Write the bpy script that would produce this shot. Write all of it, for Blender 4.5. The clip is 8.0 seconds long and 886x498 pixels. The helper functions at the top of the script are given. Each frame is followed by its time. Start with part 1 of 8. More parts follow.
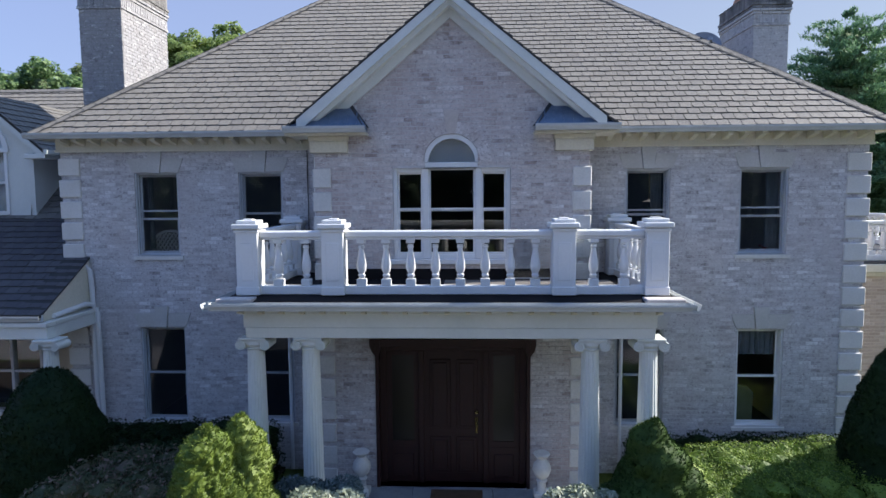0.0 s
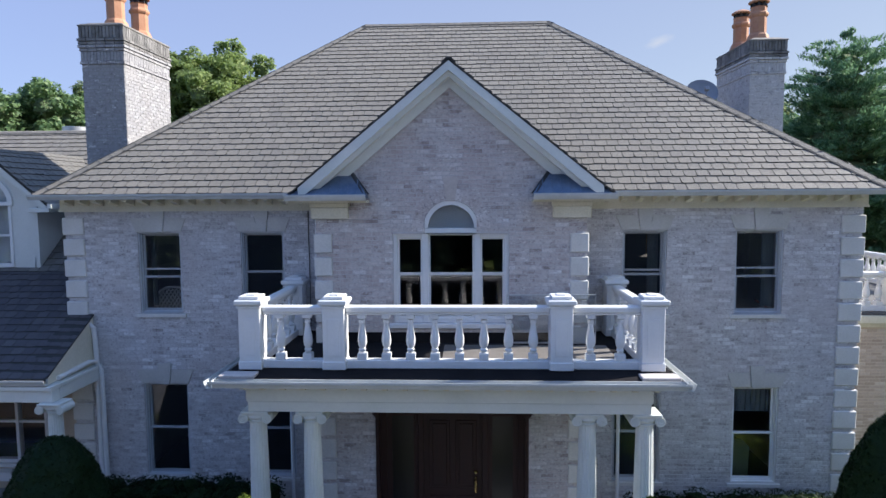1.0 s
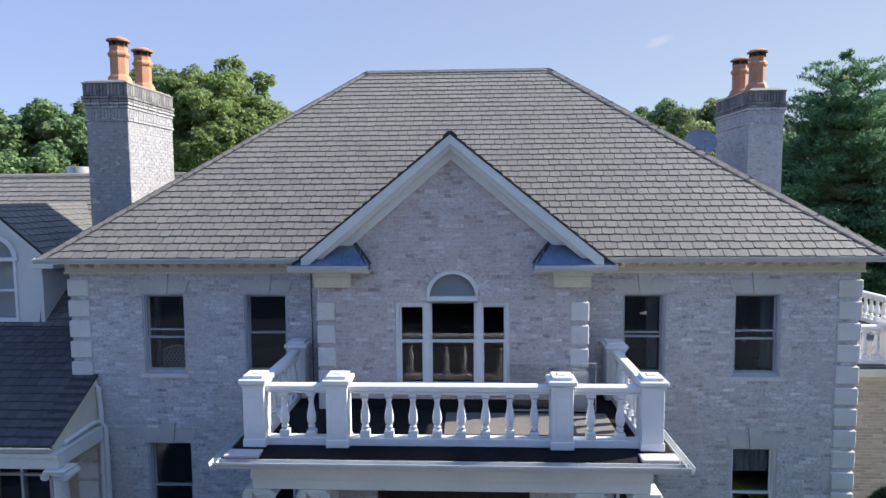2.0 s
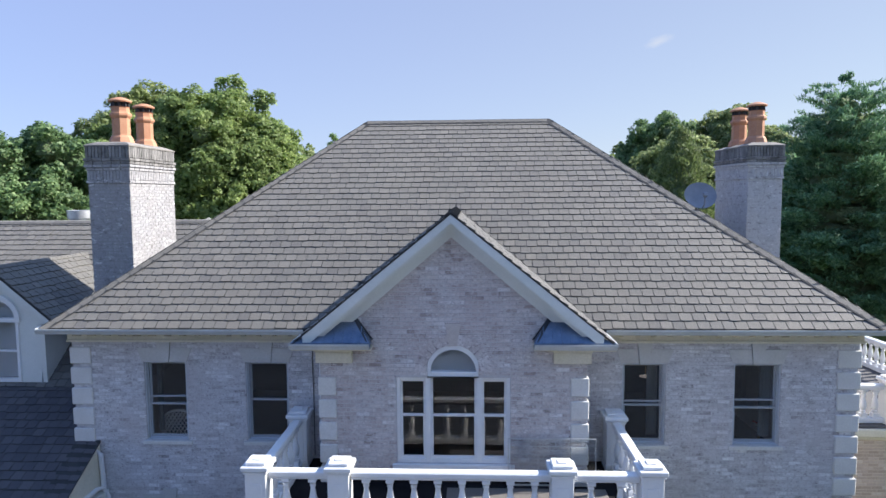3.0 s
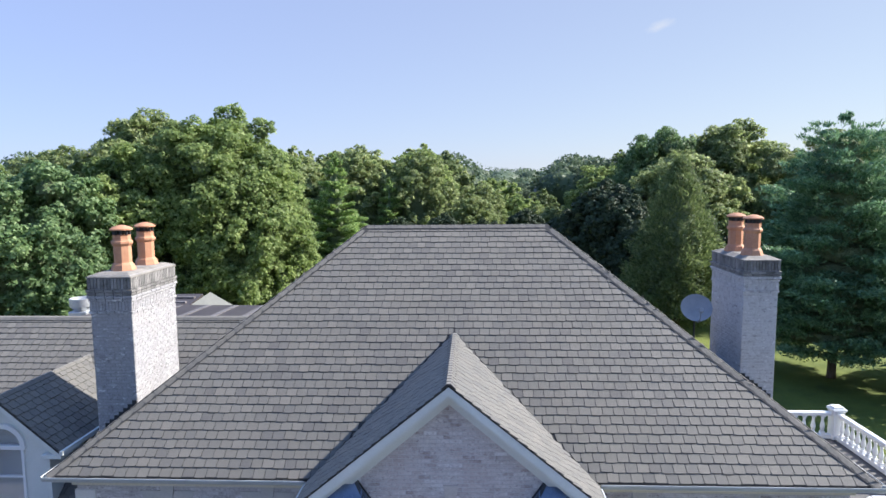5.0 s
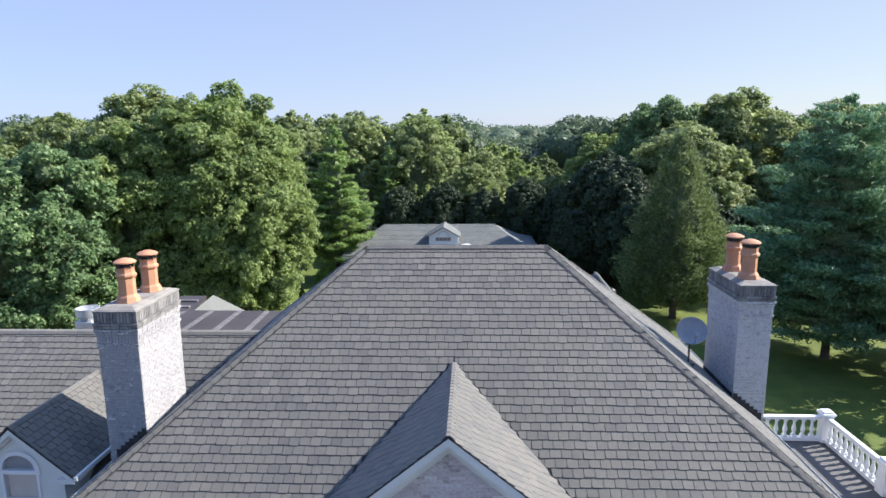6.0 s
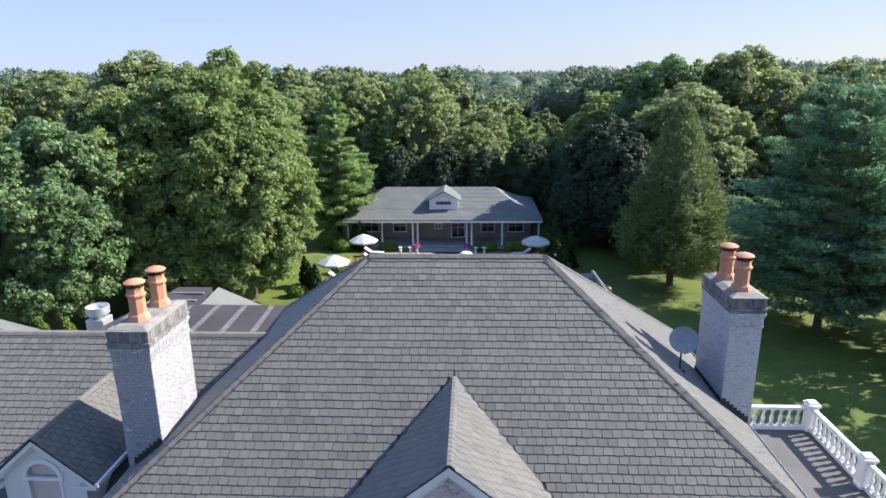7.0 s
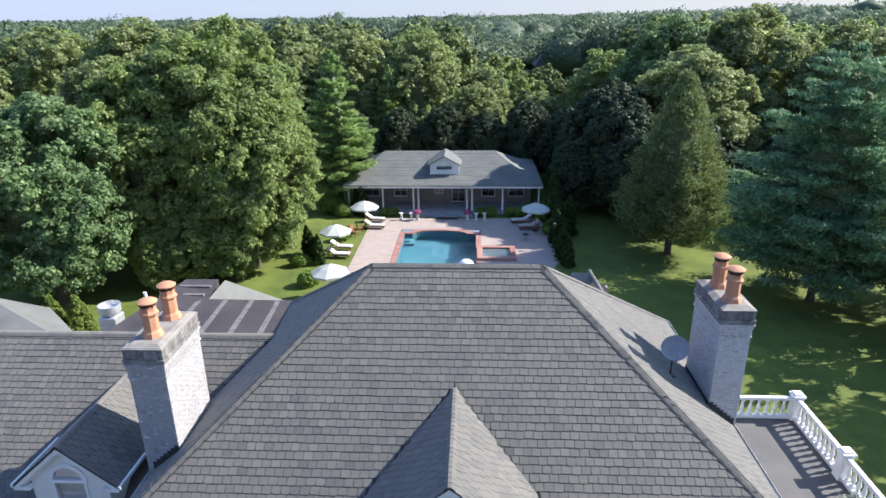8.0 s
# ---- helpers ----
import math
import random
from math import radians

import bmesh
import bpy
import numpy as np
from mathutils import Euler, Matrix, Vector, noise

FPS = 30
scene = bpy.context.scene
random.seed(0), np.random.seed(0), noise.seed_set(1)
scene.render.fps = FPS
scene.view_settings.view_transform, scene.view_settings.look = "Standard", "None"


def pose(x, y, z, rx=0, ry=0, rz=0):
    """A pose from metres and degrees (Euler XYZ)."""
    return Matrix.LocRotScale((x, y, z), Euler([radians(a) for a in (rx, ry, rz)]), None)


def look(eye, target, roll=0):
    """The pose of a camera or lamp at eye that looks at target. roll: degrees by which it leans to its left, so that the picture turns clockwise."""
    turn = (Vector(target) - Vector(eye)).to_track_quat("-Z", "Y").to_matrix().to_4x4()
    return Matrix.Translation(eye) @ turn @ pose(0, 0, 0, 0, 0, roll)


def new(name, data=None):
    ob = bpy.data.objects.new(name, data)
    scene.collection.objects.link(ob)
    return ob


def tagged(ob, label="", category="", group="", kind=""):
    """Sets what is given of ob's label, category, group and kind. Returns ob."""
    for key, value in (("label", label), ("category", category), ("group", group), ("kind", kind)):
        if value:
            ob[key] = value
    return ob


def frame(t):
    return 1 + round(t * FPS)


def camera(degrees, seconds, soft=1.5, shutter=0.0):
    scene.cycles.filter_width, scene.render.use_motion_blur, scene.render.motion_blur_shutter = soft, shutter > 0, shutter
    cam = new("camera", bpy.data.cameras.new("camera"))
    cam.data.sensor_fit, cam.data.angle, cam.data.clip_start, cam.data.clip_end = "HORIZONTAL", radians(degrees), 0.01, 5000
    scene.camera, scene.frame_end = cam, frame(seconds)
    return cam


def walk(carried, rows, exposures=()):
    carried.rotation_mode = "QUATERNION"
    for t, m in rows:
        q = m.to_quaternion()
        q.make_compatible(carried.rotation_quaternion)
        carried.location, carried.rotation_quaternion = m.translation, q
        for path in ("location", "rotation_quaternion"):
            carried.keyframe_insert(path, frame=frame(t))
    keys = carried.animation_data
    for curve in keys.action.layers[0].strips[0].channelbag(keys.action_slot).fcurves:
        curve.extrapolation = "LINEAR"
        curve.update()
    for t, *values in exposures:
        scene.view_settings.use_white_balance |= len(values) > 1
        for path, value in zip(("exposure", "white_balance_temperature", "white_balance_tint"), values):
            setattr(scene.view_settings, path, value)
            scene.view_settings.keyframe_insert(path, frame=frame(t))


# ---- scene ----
cam = camera(70.7, 8.0)
METRES, EYE, TILT, LEAN, TURN = 12.5, 5.5, -5.0, 0.4, 2.6
ROWS = [
    (0.0, 0.0, 0.0, 0.0, 0.0, 0.0, -0.0),
    (0.5, 0.0001, -0.0058, 0.0456, 0.0, 0.05, 0.01),
    (1.0, 0.0008, -0.0121, 0.0906, 0.0, 0.08, 0.02),
    (1.5, -0.0009, -0.0179, 0.1378, -0.01, 0.09, 0.03),
    (3.0, -0.0026, -0.0264, 0.2972, -0.01, 0.08, 0.08),
    (3.5, -0.0023, -0.0282, 0.3547, -0.0, 0.09, 0.09),
    (4.0, -0.0013, -0.0308, 0.4166, -0.01, 0.05, 0.1),
    (4.5, -0.0004, -0.0346, 0.4839, -0.01, -0.13, 0.11),
    (6.0, 0.0016, -0.0416, 0.7019, 0.02, -5.44, 0.15),
    (6.5, 0.0009, -0.0464, 0.7734, 0.03, -7.95, 0.2),
    (7.0, 0.0017, -0.0512, 0.8467, 0.04, -10.43, 0.2),
    (7.5, 0.0031, -0.0542, 0.9207, 0.07, -12.86, 0.21),
    (8.0, 0.0014, -0.0571, 0.9977, 0.08, -15.36, 0.23),
]
# walk of the camera: a slow vertical rise in front of the house
walk_base = pose(0.36, -12.1, EYE, TILT, LEAN, TURN)
EXPOSURES = [(0.0, 1.24, 6050, 12), (0.5, 1.27, 6050, 12), (1.0, 1.27, 6050, 12), (2.5, 1.34, 6050, 12), (8.0, 1.43, 6050, 12)]
walk(cam, [(t, walk_base @ pose(METRES * x, METRES * y, METRES * z, 90 + pitch, roll, yaw)) for t, x, y, z, yaw, pitch, roll in ROWS], EXPOSURES)

# ---- light ----
SUN_EL, SUN_AZ = radians(37.0), radians(15.0)
sun_way = Vector((math.cos(SUN_EL) * math.cos(SUN_AZ), math.cos(SUN_EL) * math.sin(SUN_AZ), math.sin(SUN_EL)))
world = bpy.data.worlds.new("sky")
scene.world = world
world.use_nodes = True
wn = world.node_tree.nodes
sky = wn.new("ShaderNodeTexSky")
sky.sky_type = "NISHITA"
sky.sun_disc = False
sky.sun_elevation = SUN_EL
sky.sun_rotation = radians(90.0) - SUN_AZ
sky.air_density, sky.dust_density, sky.ozone_density = 1.0, 0.3, 3.0
wn["Background"].inputs["Strength"].default_value = 0.142
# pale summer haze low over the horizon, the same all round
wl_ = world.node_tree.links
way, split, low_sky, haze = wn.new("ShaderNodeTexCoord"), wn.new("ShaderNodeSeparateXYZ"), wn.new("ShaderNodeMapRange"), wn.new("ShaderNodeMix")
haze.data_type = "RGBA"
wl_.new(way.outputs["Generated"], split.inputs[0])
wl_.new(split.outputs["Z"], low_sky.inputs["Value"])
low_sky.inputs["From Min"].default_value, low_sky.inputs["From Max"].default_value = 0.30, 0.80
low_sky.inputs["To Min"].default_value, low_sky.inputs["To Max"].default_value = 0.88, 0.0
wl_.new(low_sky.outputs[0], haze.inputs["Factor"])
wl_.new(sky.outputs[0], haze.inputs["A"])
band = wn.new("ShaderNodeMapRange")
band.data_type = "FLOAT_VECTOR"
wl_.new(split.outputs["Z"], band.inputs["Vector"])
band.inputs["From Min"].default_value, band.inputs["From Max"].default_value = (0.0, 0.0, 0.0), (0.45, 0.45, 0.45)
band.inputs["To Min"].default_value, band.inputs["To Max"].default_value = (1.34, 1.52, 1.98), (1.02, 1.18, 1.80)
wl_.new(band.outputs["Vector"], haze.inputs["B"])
# the sky is warmer and paler towards the sun, bluer away from it
towards, tint, tinted = wn.new("ShaderNodeVectorMath"), wn.new("ShaderNodeMapRange"), wn.new("ShaderNodeMix")
towards.operation = "DOT_PRODUCT"
towards.inputs[1].default_value = (math.cos(SUN_AZ), math.sin(SUN_AZ), 0.0)
wl_.new(way.outputs["Generated"], towards.inputs[0])
tint.data_type = "FLOAT_VECTOR"
wl_.new(towards.outputs["Value"], tint.inputs["Vector"])
tint.inputs["From Min"].default_value, tint.inputs["From Max"].default_value = (-1.0, -1.0, -1.0), (1.0, 1.0, 1.0)
tint.inputs["To Min"].default_value, tint.inputs["To Max"].default_value = (0.86, 0.955, 1.17), (1.11, 1.04, 0.86)
tinted.data_type, tinted.blend_type = "RGBA", "MULTIPLY"
tinted.inputs["Factor"].default_value = 1.0
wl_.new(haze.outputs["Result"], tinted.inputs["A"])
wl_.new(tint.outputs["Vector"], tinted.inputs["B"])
# one thin wisp of cloud over the woods
bend, puff, near_it, wisp, cloud = wn.new("ShaderNodeTexNoise"), wn.new("ShaderNodeMapping"), wn.new("ShaderNodeMapRange"), wn.new("ShaderNodeMath"), wn.new("ShaderNodeMix")
puff.vector_type = "TEXTURE"
puff.inputs["Location"].default_value = (0.2715, 0.9374, 0.2195)
puff.inputs["Rotation"].default_value = (0.0, radians(-14.0), radians(-16.2))
puff.inputs["Scale"].default_value = (0.034, 0.034, 0.0115)
wl_.new(way.outputs["Generated"], puff.inputs["Vector"])
reach_ = wn.new("ShaderNodeVectorMath")
reach_.operation = "LENGTH"
wl_.new(puff.outputs[0], reach_.inputs[0])
bend.inputs["Scale"].default_value, bend.inputs["Detail"].default_value, bend.inputs["Roughness"].default_value = 1.6, 5.0, 0.62
wl_.new(puff.outputs[0], bend.inputs["Vector"])
wl_.new(reach_.outputs["Value"], near_it.inputs["Value"])
near_it.inputs["From Min"].default_value, near_it.inputs["From Max"].default_value = 0.15, 1.0
near_it.inputs["To Min"].default_value, near_it.inputs["To Max"].default_value = 0.30, -0.55
wisp.operation, wisp.use_clamp = "MULTIPLY_ADD", True
wl_.new(bend.outputs["Fac"], wisp.inputs[0])
wisp.inputs[1].default_value = 0.95
wl_.new(near_it.outputs[0], wisp.inputs[2])
thin = wn.new("ShaderNodeMapRange")
thin.inputs["From Min"].default_value, thin.inputs["From Max"].default_value = 0.25, 0.95
thin.inputs["To Max"].default_value = 0.75
wl_.new(wisp.outputs[0], thin.inputs["Value"])
cloud.data_type = "RGBA"
wl_.new(thin.outputs[0], cloud.inputs["Factor"])
wl_.new(tinted.outputs["Result"], cloud.inputs["A"])
cloud.inputs["B"].default_value = (2.05, 2.12, 2.25, 1.0)
wl_.new(cloud.outputs["Result"], wn["Background"].inputs["Color"])
sun = new("sun", bpy.data.lights.new("sun", "SUN"))
sun.data.energy, sun.data.angle, sun.data.color = 4.3, radians(0.55), (1.0, 0.92, 0.80)
sun.matrix_world = look(sun_way * 200, (0, 0, 0))


# ---- mesh helpers ----
class Mesh:
    """Collects vertices and faces for one mesh."""

    def __init__(self):
        self.v, self.f = [], []

    def add(self, vs, fs):
        n = len(self.v)
        self.v += [tuple(p) for p in vs]
        self.f += [tuple(i + n for i in q) for q in fs]
        return self

    def box(self, x0, x1, y0, y1, z0, z1, c=0.0):
        if c <= 0:
            vs = [(x, y, z) for z in (z0, z1) for y in (y0, y1) for x in (x0, x1)]
            return self.add(vs, [(0, 2, 3, 1), (4, 5, 7, 6), (0, 1, 5, 4), (2, 6, 7, 3), (0, 4, 6, 2), (1, 3, 7, 5)])
        vs, fs, at = [], [], {}
        lo, hi = (x0, y0, z0), (x1, y1, z1)
        for k in range(8):
            s = (k & 1, k >> 1 & 1, k >> 2 & 1)
            for a in range(3):
                p = []
                for i in range(3):
                    off = 0.0 if i == a else c
                    p.append(hi[i] - off if s[i] else lo[i] + off)
                at[k, a] = len(vs)
                vs.append(p)
            fs.append((at[k, 0], at[k, 1], at[k, 2]))
        for a in range(3):
            b, d = 1 << (a + 1) % 3, 1 << (a + 2) % 3
            for side in (0, 1 << a):
                fs.append((at[side, a], at[side | b, a], at[side | b | d, a], at[side | d, a]))
            o = 1 << a
            for q in (0, b, d, b | d):
                i, j = (a + 1) % 3, (a + 2) % 3
                fs.append((at[q, i], at[q, j], at[q | o, j], at[q | o, i]))
        return self.add(vs, fs)

    def prism(self, poly, axis, a, b):
        """poly: points in the two other axes, in the order x, y, z."""
        def at(p, t):
            return (t, p[0], p[1]) if axis == "x" else (p[0], t, p[1]) if axis == "y" else (p[0], p[1], t)
        n = len(poly)
        vs = [at(p, a) for p in poly] + [at(p, b) for p in poly]
        fs = [tuple(range(n))[::-1], tuple(range(n, 2 * n))]
        fs += [(i, (i + 1) % n, n + (i + 1) % n, n + i) for i in range(n)]
        return self.add(vs, fs)

    def lathe(self, prof, cx=0.0, cy=0.0, z0=0.0, seg=14, turn=0.0):
        vs, fs = [], []
        for r, z in prof:
            for k in range(seg):
                a = 2 * math.pi * k / seg + turn
                vs.append((cx + r * math.cos(a), cy + r * math.sin(a), z0 + z))
        for i in range(len(prof) - 1):
            for k in range(seg):
                m = (k + 1) % seg
                fs.append((i * seg + k, i * seg + m, (i + 1) * seg + m, (i + 1) * seg + k))
        fs.append(tuple(range(seg))[::-1])
        fs.append(tuple((len(prof) - 1) * seg + k for k in range(seg)))
        return self.add(vs, fs)

    def tube(self, path, r, seg=8):
        """A round bar along the points; r a number, or one for each point."""
        pts = [Vector(p) for p in path]
        rr = r if isinstance(r, (list, tuple)) else [r] * len(pts)
        vs, fs = [], []
        for i, p in enumerate(pts):
            d = (pts[min(i + 1, len(pts) - 1)] - pts[max(i - 1, 0)]).normalized()
            u = d.orthogonal().normalized() if abs(d.z) > 0.9 else d.cross(Vector((0, 0, 1))).normalized()
            w = d.cross(u)
            vs += [tuple(p + rr[i] * (math.cos(2 * math.pi * k / seg) * u + math.sin(2 * math.pi * k / seg) * w)) for k in range(seg)]
        for i in range(len(pts) - 1):
            for k in range(seg):
                m = (k + 1) % seg
                fs.append((i * seg + k, i * seg + m, (i + 1) * seg + m, (i + 1) * seg + k))
        fs.append(tuple(range(seg)))
        fs.append(tuple((len(pts) - 1) * seg + k for k in range(seg)))
        return self.add(vs, fs)

    def data(self, name, material, smooth=False, tidy=True):
        me = bpy.data.meshes.new(name)
        me.from_pydata(self.v, [], self.f)
        if tidy and len(self.f) < 3000:
            bm = bmesh.new()
            bm.from_mesh(me)
            bmesh.ops.remove_doubles(bm, verts=bm.verts, dist=0.00002)
            bmesh.ops.recalc_face_normals(bm, faces=bm.faces)
            bm.to_mesh(me)
            bm.free()
        if material:
            me.materials.append(material)
        if smooth:
            me.shade_smooth()
            me.set_sharp_from_angle(angle=radians(38))
        return me


def part(name, shape, material, parent, label="", smooth=False, at=None, kind=""):
    """Links a Mesh, or mesh data to be shared, as one object under parent."""
    me = shape.data(name, material, smooth) if isinstance(shape, Mesh) else shape
    ob = new(name, me)
    ob.parent = parent
    if at is not None:
        ob.matrix_basis = at if isinstance(at, Matrix) else Matrix.Translation(at)
    return tagged(ob, label, kind=kind)


def thing(name, label, category, at=(0, 0, 0), group="", kind=""):
    ob = new(name)
    ob.empty_display_size = 0.2
    ob.matrix_basis = at if isinstance(at, Matrix) else Matrix.Translation(at)
    return tagged(ob, label, category, group, kind)


# ---- materials ----
def nodes_of(name):
    m = bpy.data.materials.new(name)
    m.use_nodes = True
    t = m.node_tree
    return m, t.nodes, t.links, t.nodes["Principled BSDF"]


def noise_at(n, l, scale, detail=4.0, rough=0.6, stretch=None):
    geo = n.new("ShaderNodeNewGeometry")
    tex = n.new("ShaderNodeTexNoise")
    tex.inputs["Scale"].default_value = scale
    tex.inputs["Detail"].default_value = detail
    tex.inputs["Roughness"].default_value = rough
    if stretch:
        mp = n.new("ShaderNodeMapping")
        mp.inputs["Scale"].default_value = stretch
        l.new(geo.outputs["Position"], mp.inputs[0])
        l.new(mp.outputs[0], tex.inputs["Vector"])
    else:
        l.new(geo.outputs["Position"], tex.inputs["Vector"])
    return tex.outputs["Fac"]


def ramp(n, l, fac, stops):
    r = n.new("ShaderNodeValToRGB")
    el = r.color_ramp.elements
    el[0].position, el[1].position = stops[0][0], stops[-1][0]
    el[0].color, el[1].color = (*stops[0][1], 1), (*stops[-1][1], 1)
    for p, c in stops[1:-1]:
        el.new(p).color = (*c, 1)
    l.new(fac, r.inputs[0])
    return r.outputs[0]


def mixed(n, l, fac, a, b, blend="MIX"):
    m = n.new("ShaderNodeMix")
    m.data_type, m.blend_type = "RGBA", blend
    for sock, val in ((m.inputs["Factor"], fac), (m.inputs["A"], a), (m.inputs["B"], b)):
        if isinstance(val, (int, float)):
            sock.default_value = val
        elif isinstance(val, tuple):
            sock.default_value = (*val, 1)
        else:
            l.new(val, sock)
    return m.outputs["Result"]


def piece_random(n, l):
    """A number for each piece, be it an object of its own or an island of a joined mesh."""
    a, b = n.new("ShaderNodeObjectInfo"), n.new("ShaderNodeNewGeometry")
    s, w = n.new("ShaderNodeMath"), n.new("ShaderNodeMath")
    s.operation, w.operation = "ADD", "FRACT"
    l.new(a.outputs["Random"], s.inputs[0])
    l.new(b.outputs["Random Per Island"], s.inputs[1])
    l.new(s.outputs[0], w.inputs[0])
    return w.outputs[0]


def bumped(n, l, bsdf, height, strength, distance=0.01):
    b = n.new("ShaderNodeBump")
    b.inputs["Strength"].default_value, b.inputs["Distance"].default_value = strength, distance
    l.new(height, b.inputs["Height"])
    l.new(b.outputs[0], bsdf.inputs["Normal"])


def plain(name, c1, c2, scale=2.0, rough=0.6, bump=0.2, fine=40.0, metal=0.0, dist=0.01, stretch=None, mottle=0.35):
    """Two tones over a broad noise, a fine grain over them and a fine relief."""
    m, n, l, p = nodes_of(name)
    col = ramp(n, l, noise_at(n, l, scale, 5.0, 0.65, stretch), [(0.3, c1), (0.7, c2)])
    grain = noise_at(n, l, fine, 3.0, 0.6, stretch)
    col = mixed(n, l, mottle, col, ramp(n, l, grain, [(0.3, (0.6, 0.6, 0.6)), (0.7, (1, 1, 1))]), "MULTIPLY")
    l.new(col, p.inputs["Base Color"])
    p.inputs["Roughness"].default_value, p.inputs["Metallic"].default_value = rough, metal
    bumped(n, l, p, grain, bump, dist)
    return m


def pieces(name, stops, rough=0.8, bump=0.4, stain=(0.5, 0.5, 0.5), stain_amount=0.35, stain_scale=1.2, grain_scale=45.0, wash=None, pits=0.0, sheen=None, gloss=0.5):
    """For bricks, shingles and slabs: a tone for each piece, stains across them, grain on them."""
    m, n, l, p = nodes_of(name)
    col = ramp(n, l, piece_random(n, l), stops)
    grain = noise_at(n, l, grain_scale, 5.0, 0.7)
    if wash:
        w = noise_at(n, l, wash[1], 6.0, 0.75)
        col = mixed(n, l, ramp(n, l, w, [(0.42, (0, 0, 0)), (0.62, (1, 1, 1))]), col, wash[0])
    col = mixed(n, l, 0.5, col, ramp(n, l, grain, [(0.3, (0.55, 0.55, 0.55)), (0.65, (1, 1, 1))]), "MULTIPLY")
    if pits:
        pit = ramp(n, l, noise_at(n, l, pits, 4.0, 0.75, (1, 1, 1.2)), [(0.53, (1, 1, 1)), (0.68, (0.45, 0.42, 0.44))])
        fleck = ramp(n, l, noise_at(n, l, pits * 0.8, 4.0, 0.75, (0.8, 0.8, 1.8)), [(0.57, (0, 0, 0)), (0.66, (0.75, 0.75, 0.75))])
        col = mixed(n, l, 1.0, col, pit, "MULTIPLY")
        col = mixed(n, l, fleck, col, (0.80, 0.78, 0.76))
    st = ramp(n, l, noise_at(n, l, stain_scale, 5.0, 0.7), [(0.45, (0, 0, 0)), (0.75, (stain_amount,) * 3)])
    col = mixed(n, l, st, col, stain)
    l.new(col, p.inputs["Base Color"])
    if sheen:
        p.inputs["Sheen Weight"].default_value, p.inputs["Sheen Tint"].default_value = sheen[0], (*sheen[1], 1)
        p.inputs["Sheen Roughness"].default_value = 0.6
    p.inputs["Roughness"].default_value = rough
    p.inputs["Specular IOR Level"].default_value = gloss
    bumped(n, l, p, grain, bump, 0.012)
    return m


def leafy(name, dark, light, tip, through_light=0.3, rough=0.55, tone=0.25, gloss=0.3):
    """Leaves: a tone for each leaf, broad drifts of tone over the crown, light through the leaf."""
    m, n, l, p = nodes_of(name)
    col = ramp(n, l, piece_random(n, l), [(0.0, dark), (0.6, light), (1.0, tip)])
    drift = ramp(n, l, noise_at(n, l, tone, 3.0), [(0.3, (0.74, 0.77, 0.8)), (0.7, (1.0, 1.0, 0.92))])
    col = mixed(n, l, 1.0, col, drift, "MULTIPLY")
    l.new(col, p.inputs["Base Color"])
    p.inputs["Roughness"].default_value = rough
    p.inputs["Specular IOR Level"].default_value = gloss
    tr = n.new("ShaderNodeBsdfTranslucent")
    l.new(col, tr.inputs["Color"])
    mx = n.new("ShaderNodeMixShader")
    mx.inputs[0].default_value = through_light
    l.new(p.outputs[0], mx.inputs[1])
    l.new(tr.outputs[0], mx.inputs[2])
    l.new(mx.outputs[0], n["Material Output"].inputs["Surface"])
    return m


def glassy(name, tint=(1, 1, 1), rough=0.0):
    m, n, l, p = nodes_of(name)
    p.inputs["Base Color"].default_value = (*tint, 1)
    p.inputs["Transmission Weight"].default_value = 1.0
    p.inputs["Roughness"].default_value = rough
    p.inputs["IOR"].default_value = 1.5
    return m


BRICK = pieces("washed_brick", [(0.0, (0.308, 0.255, 0.247)), (0.14, (0.422, 0.364, 0.352)), (0.40, (0.530, 0.478, 0.462)), (0.72, (0.581, 0.540, 0.523)), (0.88, (0.684, 0.642, 0.619)), (1.0, (0.860, 0.860, 0.860))],
               0.9, 0.8, (0.43, 0.345, 0.33), 0.70, 0.7, 24.0, wash=((0.64, 0.61, 0.60), 4.6), pits=16.0)
SIDE_BRICK = pieces("worn_washed_brick", [(0.0, (0.335, 0.312, 0.318)), (0.12, (0.435, 0.418, 0.427)), (0.42, (0.535, 0.528, 0.538)), (0.78, (0.625, 0.62, 0.63)), (1.0, (0.84, 0.84, 0.845))],
                    0.9, 0.8, (0.44, 0.395, 0.39), 0.65, 0.8, 24.0, wash=((0.65, 0.645, 0.655), 5.5), pits=19.0)
# Stained left chimney brick, darkened so its sunlit face stays below white.
SUN_DIMMED_BRICK = pieces("sun_dimmed_brick", [(0.0, (0.313, 0.304, 0.312)), (0.10, (0.335, 0.331, 0.336)), (0.35, (0.349, 0.345, 0.353)), (0.65, (0.360, 0.358, 0.368)), (0.86, (0.375, 0.374, 0.385)), (1.0, (0.406, 0.407, 0.417))],
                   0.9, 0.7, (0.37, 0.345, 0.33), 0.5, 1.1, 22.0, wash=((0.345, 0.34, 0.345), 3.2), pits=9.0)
TAN_BRICK = pieces("tan_brick", [(0.0, (0.46, 0.37, 0.30)), (0.4, (0.55, 0.46, 0.38)), (0.8, (0.61, 0.52, 0.44)), (1.0, (0.70, 0.63, 0.55))], 0.9, 0.6, (0.44, 0.36, 0.30), 0.4, 0.9, 24.0)
MORTAR = plain("mortar", (0.47, 0.455, 0.458), (0.60, 0.585, 0.588), 3.0, 0.95, 0.6, 26.0)
